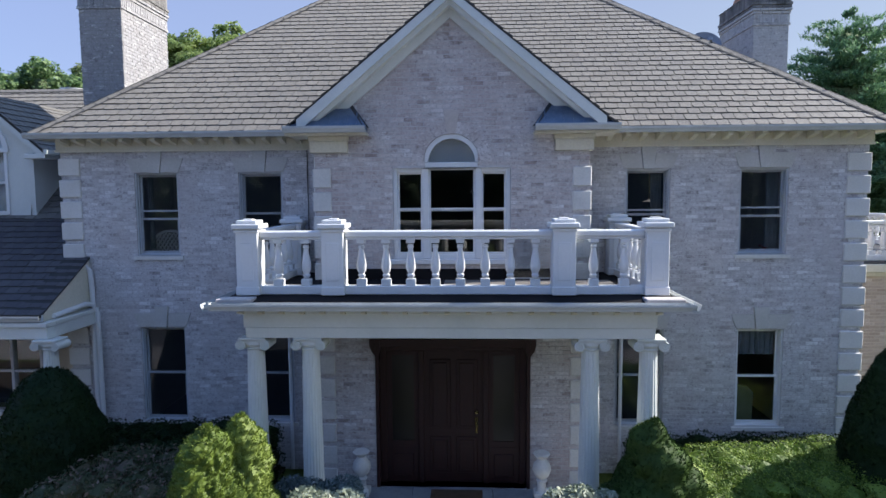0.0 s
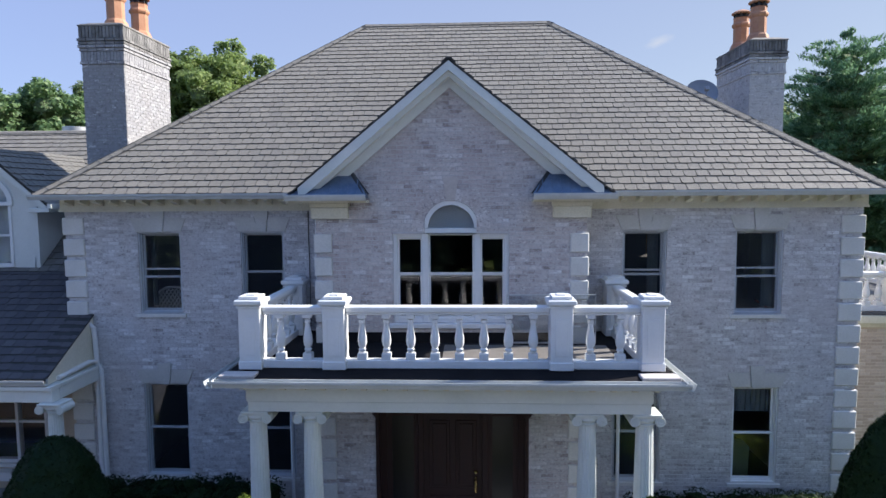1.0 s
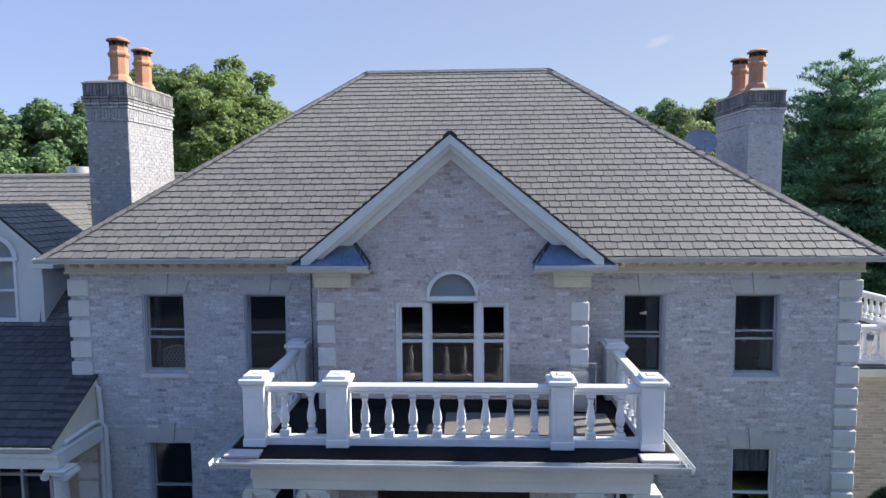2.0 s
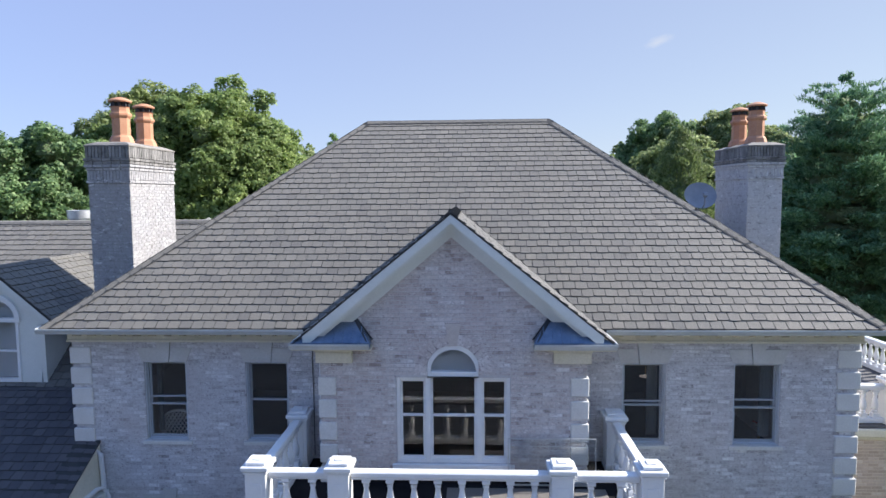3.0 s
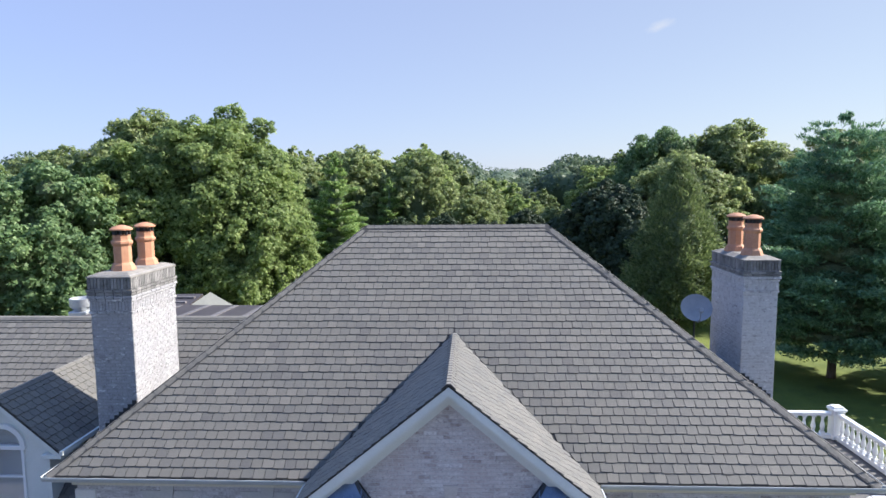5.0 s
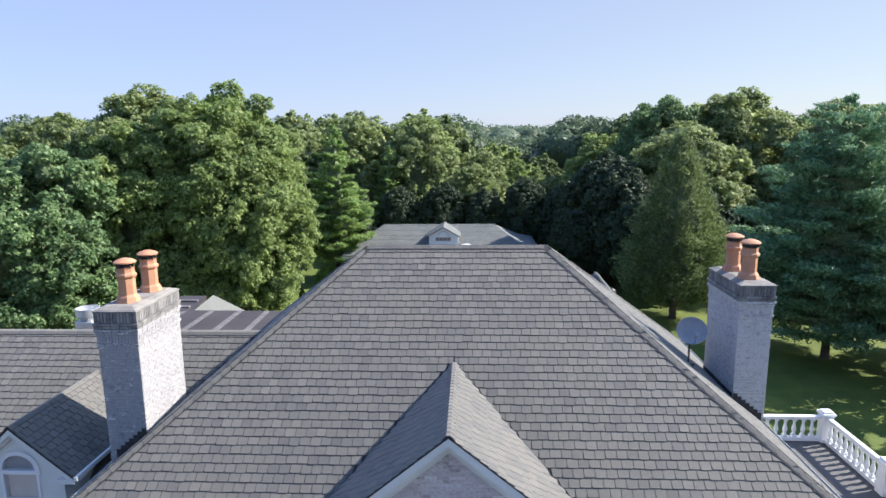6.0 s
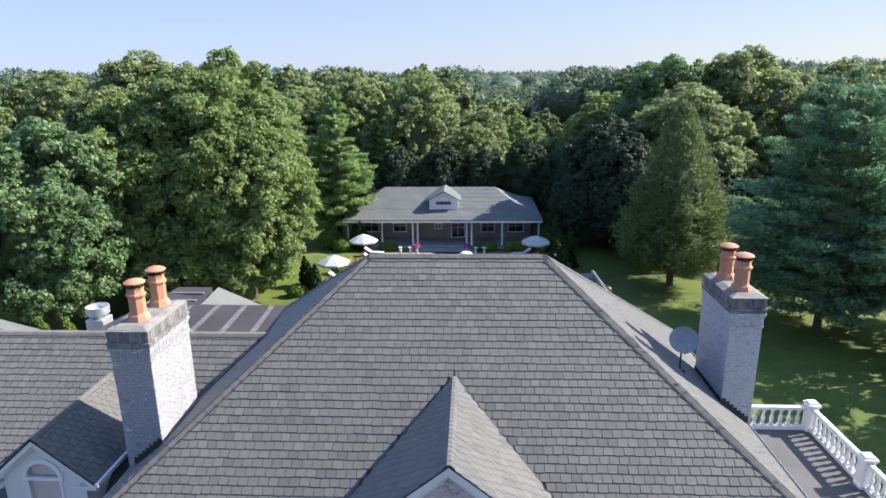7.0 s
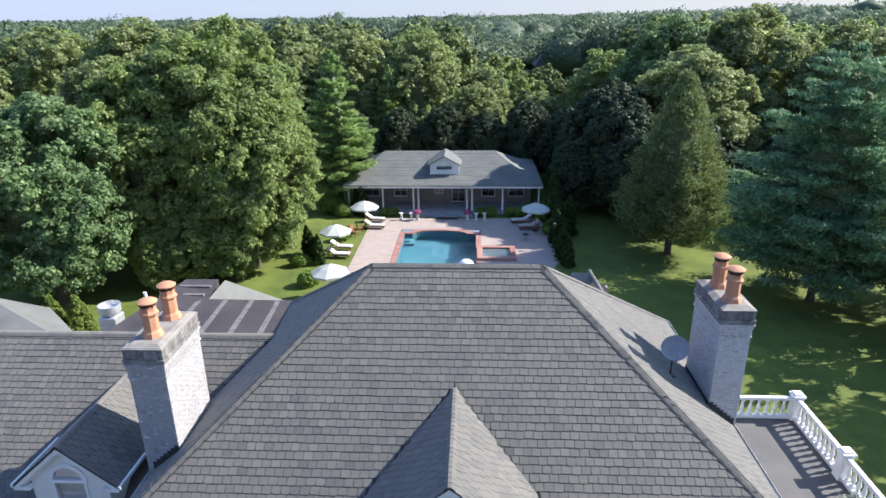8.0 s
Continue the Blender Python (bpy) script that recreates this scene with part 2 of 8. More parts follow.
SOOTY = pieces("sooty_brick", [(0.0, (0.20, 0.192, 0.184)), (0.5, (0.255, 0.245, 0.233)), (1.0, (0.33, 0.315, 0.30))], 0.95, 0.6, (0.045, 0.045, 0.042), 0.85, 3.4, 30.0)
# Paler brick for the right chimney, lifting faces seen only in shade.
PALE_BRICK = pieces("pale_washed_brick", [(0.0, (0.45, 0.435, 0.43)), (0.15, (0.50, 0.49, 0.485)), (0.6, (0.54, 0.53, 0.525)), (1.0, (0.60, 0.595, 0.59))],
                    0.9, 0.7, (0.42, 0.395, 0.38), 0.55, 1.0, 22.0, wash=((0.57, 0.56, 0.56), 3.0), pits=9.0)
# Left chimney mortar, darkened for the sunlit face like its brick.
SUN_DIMMED_MORTAR = plain("sun_dimmed_mortar", (0.279, 0.271, 0.268), (0.347, 0.339, 0.335), 2.0, 0.95, 0.5, 30.0)
STONE = plain("cast_stone", (0.62, 0.61, 0.58), (0.72, 0.71, 0.68), 1.5, 0.8, 0.25, 35.0)
LINTEL_STONE = plain("weathered_stone", (0.48, 0.475, 0.455), (0.58, 0.57, 0.55), 1.5, 0.85, 0.3, 30.0)
STONE_PINK = plain("pinkish_stone", (0.50, 0.45, 0.42), (0.60, 0.55, 0.52), 2.0, 0.85, 0.3, 30.0)
CREAM = plain("cream_trim", (0.66, 0.62, 0.48), (0.74, 0.70, 0.58), 1.2, 0.6, 0.1, 30.0)
WHITE = plain("white_paint", (0.68, 0.69, 0.70), (0.77, 0.775, 0.77), 1.5, 0.45, 0.05, 25.0, mottle=0.10)
TRIM = plain("pale_trim", (0.60, 0.63, 0.60), (0.70, 0.72, 0.69), 1.2, 0.5, 0.06, 25.0, mottle=0.14)
GUTTER_GREY = plain("dulled_gutter_paint", (0.42, 0.445, 0.445), (0.54, 0.56, 0.555), 1.6, 0.55, 0.08, 25.0, mottle=0.2)
SASH = plain("grey_sash", (0.46, 0.49, 0.53), (0.56, 0.59, 0.62), 3.0, 0.45, 0.1, 40.0)
SHINGLE = pieces("slate_shingle", [(0.0, (0.082, 0.080, 0.078)), (0.15, (0.099, 0.098, 0.093)), (0.4, (0.110, 0.108, 0.099)), (0.6, (0.116, 0.111, 0.099)), (0.85, (0.124, 0.121, 0.110)), (1.0, (0.144, 0.136, 0.120))],
                 0.70, 0.5, (0.122, 0.113, 0.096), 0.5, 0.35, 70.0, sheen=(0.24, (1.0, 0.94, 0.84)), gloss=0.35)
SHINGLE_EDGE = plain("asphalt_edge", (0.056, 0.054, 0.050), (0.080, 0.077, 0.071), 3.0, 0.9, 0.3)
# Darker copy of SHINGLE: the main house's shade is put into its colour.
SHADED_SHINGLE = pieces("shaded_slate_shingle", [(0.0, (0.060, 0.056, 0.064)), (0.5, (0.074, 0.069, 0.076)), (1.0, (0.092, 0.087, 0.092))],
                      0.65, 0.5, (0.088, 0.082, 0.084), 0.4, 0.5, 70.0, gloss=0.35)
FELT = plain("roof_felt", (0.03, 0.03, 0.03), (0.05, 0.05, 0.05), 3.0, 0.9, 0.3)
TERRACE_MEMBRANE = plain("grey_membrane", (0.085, 0.082, 0.080), (0.125, 0.118, 0.112), 0.7, 0.75, 0.3, 18.0)
# Membrane blackened so the strip under the balustrade reads as a shadowed gap.
DECK_MEMBRANE = plain("shade_black_membrane", (0.010, 0.010, 0.012), (0.026, 0.024, 0.025), 1.1, 0.85, 0.3, 18.0)
SUNLIT_DECK = plain("sunlit_tan_deck", (0.12, 0.11, 0.10), (0.18, 0.165, 0.15), 1.4, 0.8, 0.3, 20.0)
METAL_ROOF = plain("brown_metal_roof", (0.044, 0.036, 0.035), (0.072, 0.060, 0.057), 0.8, 0.5, 0.15, 12.0)
SEAM = plain("worn_seam", (0.085, 0.075, 0.072), (0.22, 0.205, 0.20), 5.0, 0.6, 0.2)
BLUE_METAL = plain("blue_metal", (0.10, 0.15, 0.24), (0.20, 0.25, 0.33), 3.5, 0.38, 0.15, 12.0, 0.55)
FLASHING = plain("lead_flashing", (0.03, 0.032, 0.035), (0.07, 0.07, 0.075), 5.0, 0.5, 0.2, 30.0, 0.4)
GALVANISED = plain("galvanised_steel", (0.50, 0.52, 0.53), (0.66, 0.67, 0.68), 6.0, 0.4, 0.1, 30.0, 0.6)
TERRACOTTA = plain("terracotta", (0.43, 0.195, 0.105), (0.54, 0.285, 0.165), 3.0, 0.75, 0.3, 40.0)
CEMENT = plain("cement_wash", (0.16, 0.15, 0.135), (0.30, 0.28, 0.25), 2.5, 0.9, 0.5, 25.0)
MAHOGANY = plain("mahogany", (0.020, 0.0045, 0.004), (0.036, 0.0075, 0.006), 2.0, 0.55, 0.25, 30.0, stretch=(8, 8, 1))
def glint_glow():
    m, n, l, p = nodes_of("glint_glow")
    p.inputs["Base Color"].default_value = (0.9, 0.75, 0.5, 1)
    p.inputs["Emission Color"].default_value = (1.0, 0.90, 0.78, 1)
    p.inputs["Emission Strength"].default_value = 0.07
    return m


GLINT_GLOW = glint_glow()
RED_PIECE = plain("red_fabric", (0.42, 0.05, 0.03), (0.55, 0.09, 0.05), 8.0, 0.8, 0.2)
DRAPE = plain("grey_drape", (0.17, 0.21, 0.23), (0.27, 0.31, 0.33), 5.0, 0.9, 0.2, 40.0)
BRASS = plain("brass", (0.62, 0.45, 0.20), (0.75, 0.58, 0.28), 6.0, 0.25, 0.05, 40.0, 1.0)
BOUNCE_SLAB = plain("pale_bounce_slab", (0.25, 0.235, 0.225), (0.34, 0.32, 0.31), 1.2, 0.9, 0.4, 40.0)
REFLECTION_SLAB = plain("dark_reflection_slab", (0.040, 0.043, 0.046), (0.062, 0.065, 0.068), 0.8, 0.9, 0.4, 40.0)
BLUESTONE = plain("bluestone", (0.22, 0.24, 0.27), (0.34, 0.36, 0.38), 2.0, 0.8, 0.3, 25.0)
MATTING = plain("door_mat", (0.06, 0.035, 0.02), (0.12, 0.07, 0.04), 8.0, 0.95, 0.6, 90.0)
# Dark blue for all room surfaces; the rooms' dimness is put into this colour.
INSIDE = plain("dim_interior", (0.037, 0.064, 0.084), (0.060, 0.095, 0.122), 1.0, 0.9, 0.1)
CURTAIN = plain("pale_curtain", (0.44, 0.48, 0.50), (0.56, 0.59, 0.60), 3.0, 0.9, 0.2, 40.0)
WICKER = plain("white_wicker", (0.55, 0.55, 0.52), (0.70, 0.70, 0.66), 6.0, 0.7, 0.3, 60.0)
UPHOLSTERY = plain("green_upholstery", (0.22, 0.27, 0.14), (0.32, 0.36, 0.20), 5.0, 0.9, 0.3, 50.0)
GLASS = glassy("window_glass")
# Opaque near-black panes: dim hall and dark reflections are put into the colour.
DARK_GLASS = plain("dark_sidelight_pane", (0.006, 0.004, 0.004), (0.010, 0.007, 0.006), 3.0, 0.30, 0.0)
SCREEN_GLASS = glassy("screen_glass", (0.92, 0.97, 1.0))
DISH_GREY = plain("dish_grey", (0.20, 0.22, 0.26), (0.27, 0.29, 0.33), 3.0, 0.5, 0.05)
STEEL = plain("dark_steel", (0.05, 0.05, 0.055), (0.09, 0.09, 0.095), 6.0, 0.4, 0.1, 40.0, 0.7)
SKIN_TAN = plain("tan_render", (0.55, 0.45, 0.34), (0.66, 0.56, 0.44), 1.5, 0.9, 0.3)
PAVER = pieces("pink_paver", [(0.0, (0.36, 0.29, 0.25)), (0.5, (0.38, 0.31, 0.27)), (1.0, (0.40, 0.33, 0.29))], 0.85, 0.3, (0.30, 0.25, 0.23), 0.4, 0.5, 20.0)
SPA_SHELL = plain("dark_spa_plaster", (0.045, 0.065, 0.072), (0.075, 0.095, 0.100), 1.0, 0.6, 0.1)
COPING = pieces("red_coping_brick", [(0.0, (0.27, 0.12, 0.10)), (0.5, (0.33, 0.165, 0.135)), (1.0, (0.39, 0.22, 0.18))], 0.8, 0.3, (0.36, 0.2, 0.16), 0.4, 1.0, 25.0)
POOL_SHELL = plain("pool_plaster", (0.038, 0.125, 0.178), (0.062, 0.170, 0.222), 0.6, 0.6, 0.1)
CANVAS = plain("white_canvas", (0.40, 0.43, 0.39), (0.50, 0.52, 0.48), 2.0, 0.85, 0.2, 50.0)
CUSHION = plain("white_cushion", (0.46, 0.44, 0.42), (0.56, 0.54, 0.52), 4.0, 0.9, 0.3, 50.0)
TEAK = plain("teak", (0.16, 0.075, 0.035), (0.26, 0.13, 0.06), 3.0, 0.6, 0.3, 40.0)
GREY_ROOF = plain("weathered_roof", (0.119, 0.128, 0.121), (0.172, 0.176, 0.165), 0.7, 0.85, 0.5, 14.0)
HOUSE_GREY = plain("grey_siding", (0.21, 0.20, 0.19), (0.28, 0.27, 0.255), 1.0, 0.8, 0.2)
BARK = plain("bark", (0.06, 0.045, 0.035), (0.12, 0.095, 0.075), 3.0, 0.95, 0.9, 18.0, stretch=(3, 3, 0.6))
MULCH = plain("bark_mulch", (0.035, 0.025, 0.018), (0.075, 0.055, 0.04), 2.5, 0.95, 0.9, 30.0)

LEAF_MAPLE = leafy("maple_leaf", (0.165, 0.231, 0.079), (0.293, 0.382, 0.130), (0.486, 0.567, 0.230), 0.58)
LEAF_OAK = leafy("oak_leaf", (0.184, 0.244, 0.096), (0.318, 0.384, 0.152), (0.545, 0.579, 0.302), 0.60)
LEAF_DARK = leafy("dark_leaf", (0.106, 0.180, 0.083), (0.197, 0.303, 0.126), (0.345, 0.455, 0.221), 0.52)
# Near-black leaf copy: the wood edge's deep shade is put into its colour.
LEAF_SHADE = leafy("shade_toned_leaf", (0.028, 0.050, 0.024), (0.053, 0.084, 0.039), (0.093, 0.127, 0.066), 0.22)
LEAF_PINE = leafy("pine_needles", (0.159, 0.258, 0.085), (0.304, 0.441, 0.139), (0.526, 0.630, 0.236), 0.55)
LEAF_BLUE_PINE = leafy("blue_pine_needles", (0.092, 0.182, 0.093), (0.179, 0.314, 0.160), (0.307, 0.471, 0.249), 0.38)
LEAF_CEDAR = leafy("cedar_spray", (0.105, 0.152, 0.056), (0.181, 0.239, 0.088), (0.295, 0.349, 0.156), 0.45)
# Fills the crown hearts; shade between the leaves is put into this duller green.
INNER = plain("shaded_inner_foliage", (0.110, 0.150, 0.070), (0.190, 0.245, 0.115), 1.5, 0.9, 0.9, 6.0, dist=0.3)
# Bluer leaf copy for the far woods; distance haze is put into it.
LEAF_FAR = leafy("haze_tinted_leaf", (0.076, 0.115, 0.068), (0.123, 0.174, 0.098), (0.187, 0.242, 0.153), 0.35, tone=0.04)
LEAF_CONE = leafy("cone_spruce_needles", (0.018, 0.038, 0.010), (0.036, 0.071, 0.017), (0.076, 0.120, 0.032), 0.25, tone=2.0, gloss=0.12)
LEAF_YEW = leafy("yew_needles", (0.008, 0.019, 0.007), (0.015, 0.031, 0.013), (0.032, 0.059, 0.020), 0.15, tone=2.0, gloss=0.08)
LEAF_LIME = leafy("lime_spruce_needles", (0.076, 0.115, 0.016), (0.142, 0.202, 0.032), (0.218, 0.277, 0.064), 0.30, tone=2.0)
LEAF_BOX = leafy("boxwood_leaf", (0.059, 0.107, 0.015), (0.142, 0.235, 0.033), (0.333, 0.427, 0.089), 0.30, tone=1.2)
LEAF_SILVER = leafy("silver_leaf", (0.16, 0.19, 0.14), (0.34, 0.38, 0.28), (0.52, 0.55, 0.44), 0.25, tone=2.0)
LEAF_BLUE = leafy("blue_juniper", (0.05, 0.075, 0.075), (0.10, 0.14, 0.15), (0.18, 0.23, 0.24), 0.15, tone=2.0)
LEAF_RUST = leafy("barberry_leaf", (0.039, 0.062, 0.025), (0.098, 0.109, 0.055), (0.293, 0.195, 0.176), 0.25, tone=2.0)
PETAL = leafy("pink_petal", (0.35, 0.05, 0.16), (0.55, 0.10, 0.28), (0.75, 0.30, 0.45), 0.3, tone=2.0)


def lawn_material():
    m, n, l, p = nodes_of("lawn")
    broad = ramp(n, l, noise_at(n, l, 0.35, 5.0, 0.7), [(0.3, (0.066, 0.104, 0.013)), (0.7, (0.155, 0.194, 0.027))])
    blade = noise_at(n, l, 5.0, 8.0, 0.85)
    col = mixed(n, l, 0.6, broad, ramp(n, l, blade, [(0.3, (0.45, 0.5, 0.4)), (0.7, (1.15, 1.1, 1.0))]), "MULTIPLY")
    l.new(col, p.inputs["Base Color"])
    p.inputs["Roughness"].default_value = 0.9
    bumped(n, l, p, blade, 0.8, 0.06)
    return m


def mesh_screen():
    """Fine dark wire mesh: most of the light goes through between the wires."""
    m, n, l, p = nodes_of("insect_mesh")
    p.inputs["Base Color"].default_value = (0.05, 0.06, 0.075, 1)
    p.inputs["Roughness"].default_value = 0.7
    tr, mx = n.new("ShaderNodeBsdfTransparent"), n.new("ShaderNodeMixShader")
    mx.inputs[0].default_value = 0.10
    l.new(tr.outputs[0], mx.inputs[1])
    l.new(p.outputs[0], mx.inputs[2])
    l.new(mx.outputs[0], n["Material Output"].inputs["Surface"])
    return m


MESH_SCREEN = mesh_screen()
LAWN = lawn_material()


def pool_water():
    m, n, l, p = nodes_of("pool_water")
    p.inputs["Base Color"].default_value = (0.75, 0.95, 1.0, 1)
    p.inputs["Transmission Weight"].default_value = 1.0
    p.inputs["Roughness"].default_value = 0.02
    p.inputs["IOR"].default_value = 1.33
    bumped(n, l, p, noise_at(n, l, 3.0, 3.0), 0.15, 0.03)
    return m


WATER = pool_water()

# ---- ground ----
def far_height(x, y):
    """The land: level round the house, rising gently into wooded hills far off."""
    r = math.hypot(x, y - 20)
    s = max(0.0, min(1.0, (r - 110) / 500))
    s = s * s * (3 - 2 * s)
    side = max(-1.0, min(1.5, x / max(60.0, abs(y) * 0.7)))
    return s * (1.0 + 7.0 * max(0.0, side) * (1 if y > 0 else 0.4) + 2.5 * noise.noise((x / 170, y / 170, 3.0)))


def build_ground():
    m = Mesh()
    rings = [0.01, 20, 40, 60, 80, 100, 120, 150, 190, 240, 300, 380, 480, 600, 800, 1100, 1600, 2400, 3600]
    seg = 72
    for r in rings:
        for k in range(seg):
            a = 2 * math.pi * k / seg
            x, y = r * math.cos(a), 20 + r * math.sin(a)
            m.v.append((x, y, far_height(x, y)))
    for i in range(len(rings) - 1):
        for k in range(seg):
            q = (k + 1) % seg
            m.f.append((i * seg + k, (i + 1) * seg + k, (i + 1) * seg + q, i * seg + q))
    return m


# the pool is let into the ground, so the sheet has a hole there
POOL = (-5.57, 0.73, 27.0, 40.4)
def cut_pool(me):
    bm = bmesh.new()
    bm.from_mesh(me)
    for axis, at in ((0, POOL[0] - 0.3), (0, POOL[1] + 0.3), (1, POOL[2] - 0.3), (1, 41.6)):
        co, no = [0.0, 0.0, 0.0], [0.0, 0.0, 0.0]
        co[axis], no[axis] = at, 1.0
        bmesh.ops.bisect_plane(bm, geom=bm.verts[:] + bm.edges[:] + bm.faces[:], plane_co=co, plane_no=no)
    gone = [f for f in bm.faces if POOL[0] - 0.3 < f.calc_center_median().x < POOL[1] + 0.3 and POOL[2] - 0.3 < f.calc_center_median().y < 41.6]
    bmesh.ops.delete(bm, geom=gone, context="FACES")
    bm.to_mesh(me)
    bm.free()
    me.shade_smooth()


ground_data = build_ground().data("ground", LAWN)
cut_pool(ground_data)
tagged(new("ground", ground_data), "mown green lawn running out under the woods", "ground", kind="structure")

# ---- the house ----
house = thing("house", "two-storey whitewashed brick house with hipped shingle roof and columned porch", "house")
WALL_Y, BAY_Y = -0.08, -1.12
EAVE_Y, EAVE_X, EAVE_Z = -0.46, 8.06, 6.70
RIDGE_Y, RIDGE_X, RIDGE_Z = 5.14, 2.47, 11.24
PITCH = (RIDGE_Z - EAVE_Z) / (RIDGE_Y - EAVE_Y)
COURSE, BRICK_L = 0.076, 0.232

UPPER = [(-6.235, -5.375), (-4.165, -3.30), (3.27, 4.105), (5.395, 6.285)]
LOWER = [(-6.25, -5.35), (-4.08, -3.17), (3.12, 4.05), (5.435, 6.30)]
UP_Z, LOW_Z = (4.335, 5.955), (0.98, 2.90)


def holed_wall(x0, x1, z0, z1, y0, y1, holes, m=None):
    """A wall in the xz plane with openings through it, reveals included."""
    m = m or Mesh()
    xs = sorted({x0, x1, *[h[0] for h in holes], *[h[1] for h in holes]})
    zs = sorted({z0, z1, *[h[2] for h in holes], *[h[3] for h in holes]})
    for xa, xb in zip(xs, xs[1:]):
        for za, zb in zip(zs, zs[1:]):
            cx, cz = (xa + xb) / 2, (za + zb) / 2
            if any(h[0] < cx < h[1] and h[2] < cz < h[3] for h in holes):
                continue
            m.add([(xa, y0, za), (xb, y0, za), (xb, y0, zb), (xa, y0, zb)], [(0, 1, 2, 3)])
            m.add([(xa, y1, za), (xb, y1, za), (xb, y1, zb), (xa, y1, zb)], [(3, 2, 1, 0)])
    for a, b, c, d in [(x0, x1, z0, z1)] + list(holes):
        m.add([(a, y0, c), (b, y0, c), (b, y0, d), (a, y0, d), (a, y1, c), (b, y1, c), (b, y1, d), (a, y1, d)],
              [(0, 1, 5, 4), (1, 2, 6, 5), (2, 3, 7, 6), (3, 0, 4, 7)])
    return m


def brick_spots(u0, u1, z0, z1, holes=(), limits=None, rng=random):
    """Running bond: (u0, u1, z0, z1) of each brick, cut at openings and at the sloping limits."""
    out = []
    n = int(round((z1 - z0) / COURSE))
    for i in range(n):
        za = z0 + i * COURSE
        zb = za + COURSE - 0.010
        lo, hi = limits(zb) if limits else (u0, u1)
        if hi - lo < 0.1:
            continue
        spans = [(lo, hi)]
        for a, b, c, d in holes:
            if za < d - 0.02 and zb > c + 0.02:
                nxt = []
                for s, e in spans:
                    if b <= s or a >= e:
                        nxt.append((s, e))
                    else:
                        if a - s > 0.03:
                            nxt.append((s, a))
                        if e - b > 0.03:
                            nxt.append((b, e))
                spans = nxt
        for s, e in spans:
            k = math.floor(s / BRICK_L - 0.5 * (i % 2))
            while True:
                a = (k + 0.5 * (i % 2)) * BRICK_L
                k += 1
                if a >= e:
                    break
                p, q = max(a, s), min(a + BRICK_L - 0.010, e)
                if q - p > 0.025:
                    out.append((p, q, za, zb))
    return out


def brick_shape(a, b, za, zb, face, place):
    """A brick with chamfered face, 5 sides; place(u, depth, z) gives its points; depth 0 is the mortar."""
    c = 0.004
    back = [place(a, -0.004, za), place(b, -0.004, za), place(b, -0.004, zb), place(a, -0.004, zb)]
    out = [place(a + c, face, za + c), place(b - c, face, za + c), place(b - c, face, zb - c), place(a + c, face, zb - c)]
    return back + out, [(4, 5, 6, 7), (0, 1, 5, 4), (1, 2, 6, 5), (2, 3, 7, 6), (3, 0, 4, 7)]


def lay_bricks(spots, place, parent, single=lambda s: False, material=None, seed=1):
    """Single bricks where single() says so (three lengths of shared mesh), all others joined."""
    rng = random.Random(seed)
    rest, shared = Mesh(), {}
    for s in spots:
        a, b, za, zb = s
        f = 0.003 + rng.random() * 0.005
        if single(s) and len(shared) < 300:
            m = Mesh()
            m.add(*brick_shape(a, b, za, zb, f, place))
            shared[s] = m
            continue
        tip = rng.uniform(-0.002, 0.002)
        rest.add(*brick_shape(a + tip, b + tip, za, zb, f, place))
    part("brickwork", rest, material or BRICK, parent, "whitewashed tumbled bricks in running bond", kind="stuff")
    return shared


# front wall, with window openings through it
front_holes = [(a, b, *UP_Z) for a, b in UPPER] + [(a, b, *LOW_Z) for a, b in LOWER] + [(-2.1, 2.1, 0.0, 6.3)]
wall_front = part("wall", holed_wall(-7.70, 7.72, 0.0, 6.62, WALL_Y, 0.22, front_holes), MORTAR, house, "front wall of whitewashed brick")
wall_left = part("wall", Mesh().box(-7.70, -7.40, 0.222, 10.36, 0.0, 6.62), MORTAR, house, "side wall of brick")
wall_right = part("wall", Mesh().box(7.42, 7.72, 0.222, 10.36, 0.0, 6.62), MORTAR, house, "side wall of brick")
wall_back = part("wall", Mesh().box(-7.398, 7.418, 10.06, 10.36, 0.0, 6.62), MORTAR, house, "back wall of brick")

front_place = lambda u, d, z: (u, WALL_Y - d, z)
spots = brick_spots(-7.70, -2.40, 0.0, 6.38, front_holes) + brick_spots(2.40, 7.72, 0.0, 6.38, front_holes)
lay_bricks(spots, front_place, wall_front, material=SIDE_BRICK, seed=2)
right_spots = brick_spots(-0.08, 10.3, 0.0, 6.30)
lay_bricks(right_spots, lambda u, d, z: (7.72 + d, u, z), wall_right, seed=3)

# bay, with gable
bay_holes = [(-1.02, 1.04, 4.36, 5.96), (-0.45, 0.47, 5.96, 6.54), (-1.38, 1.40, 0.17, 2.92)]
bay = holed_wall(-2.40, 2.40, 0.0, 6.9, BAY_Y, -0.86, bay_holes)
bay.prism([(-2.40, 6.90), (2.40, 6.90), (0.0, 8.86)], "y", BAY_Y, -0.86)
bay.box(-2.40, -2.14, -0.858, 0.3, 0.0, 6.9).box(2.14, 2.40, -0.858, 0.3, 0.0, 6.9)
wall_bay = part("wall", bay, MORTAR, house, "projecting gabled bay of whitewashed brick")
rake_limit = lambda z: (-2.40, 2.40) if z < 6.6 else (-max(0.0, (8.62 - z) / PITCH), max(0.0, (8.62 - z) / PITCH))
bay_place = lambda u, d, z: (u, BAY_Y - d, z)
bay_spots = brick_spots(-2.40, 2.40, 0.0, 8.55, bay_holes, rake_limit)
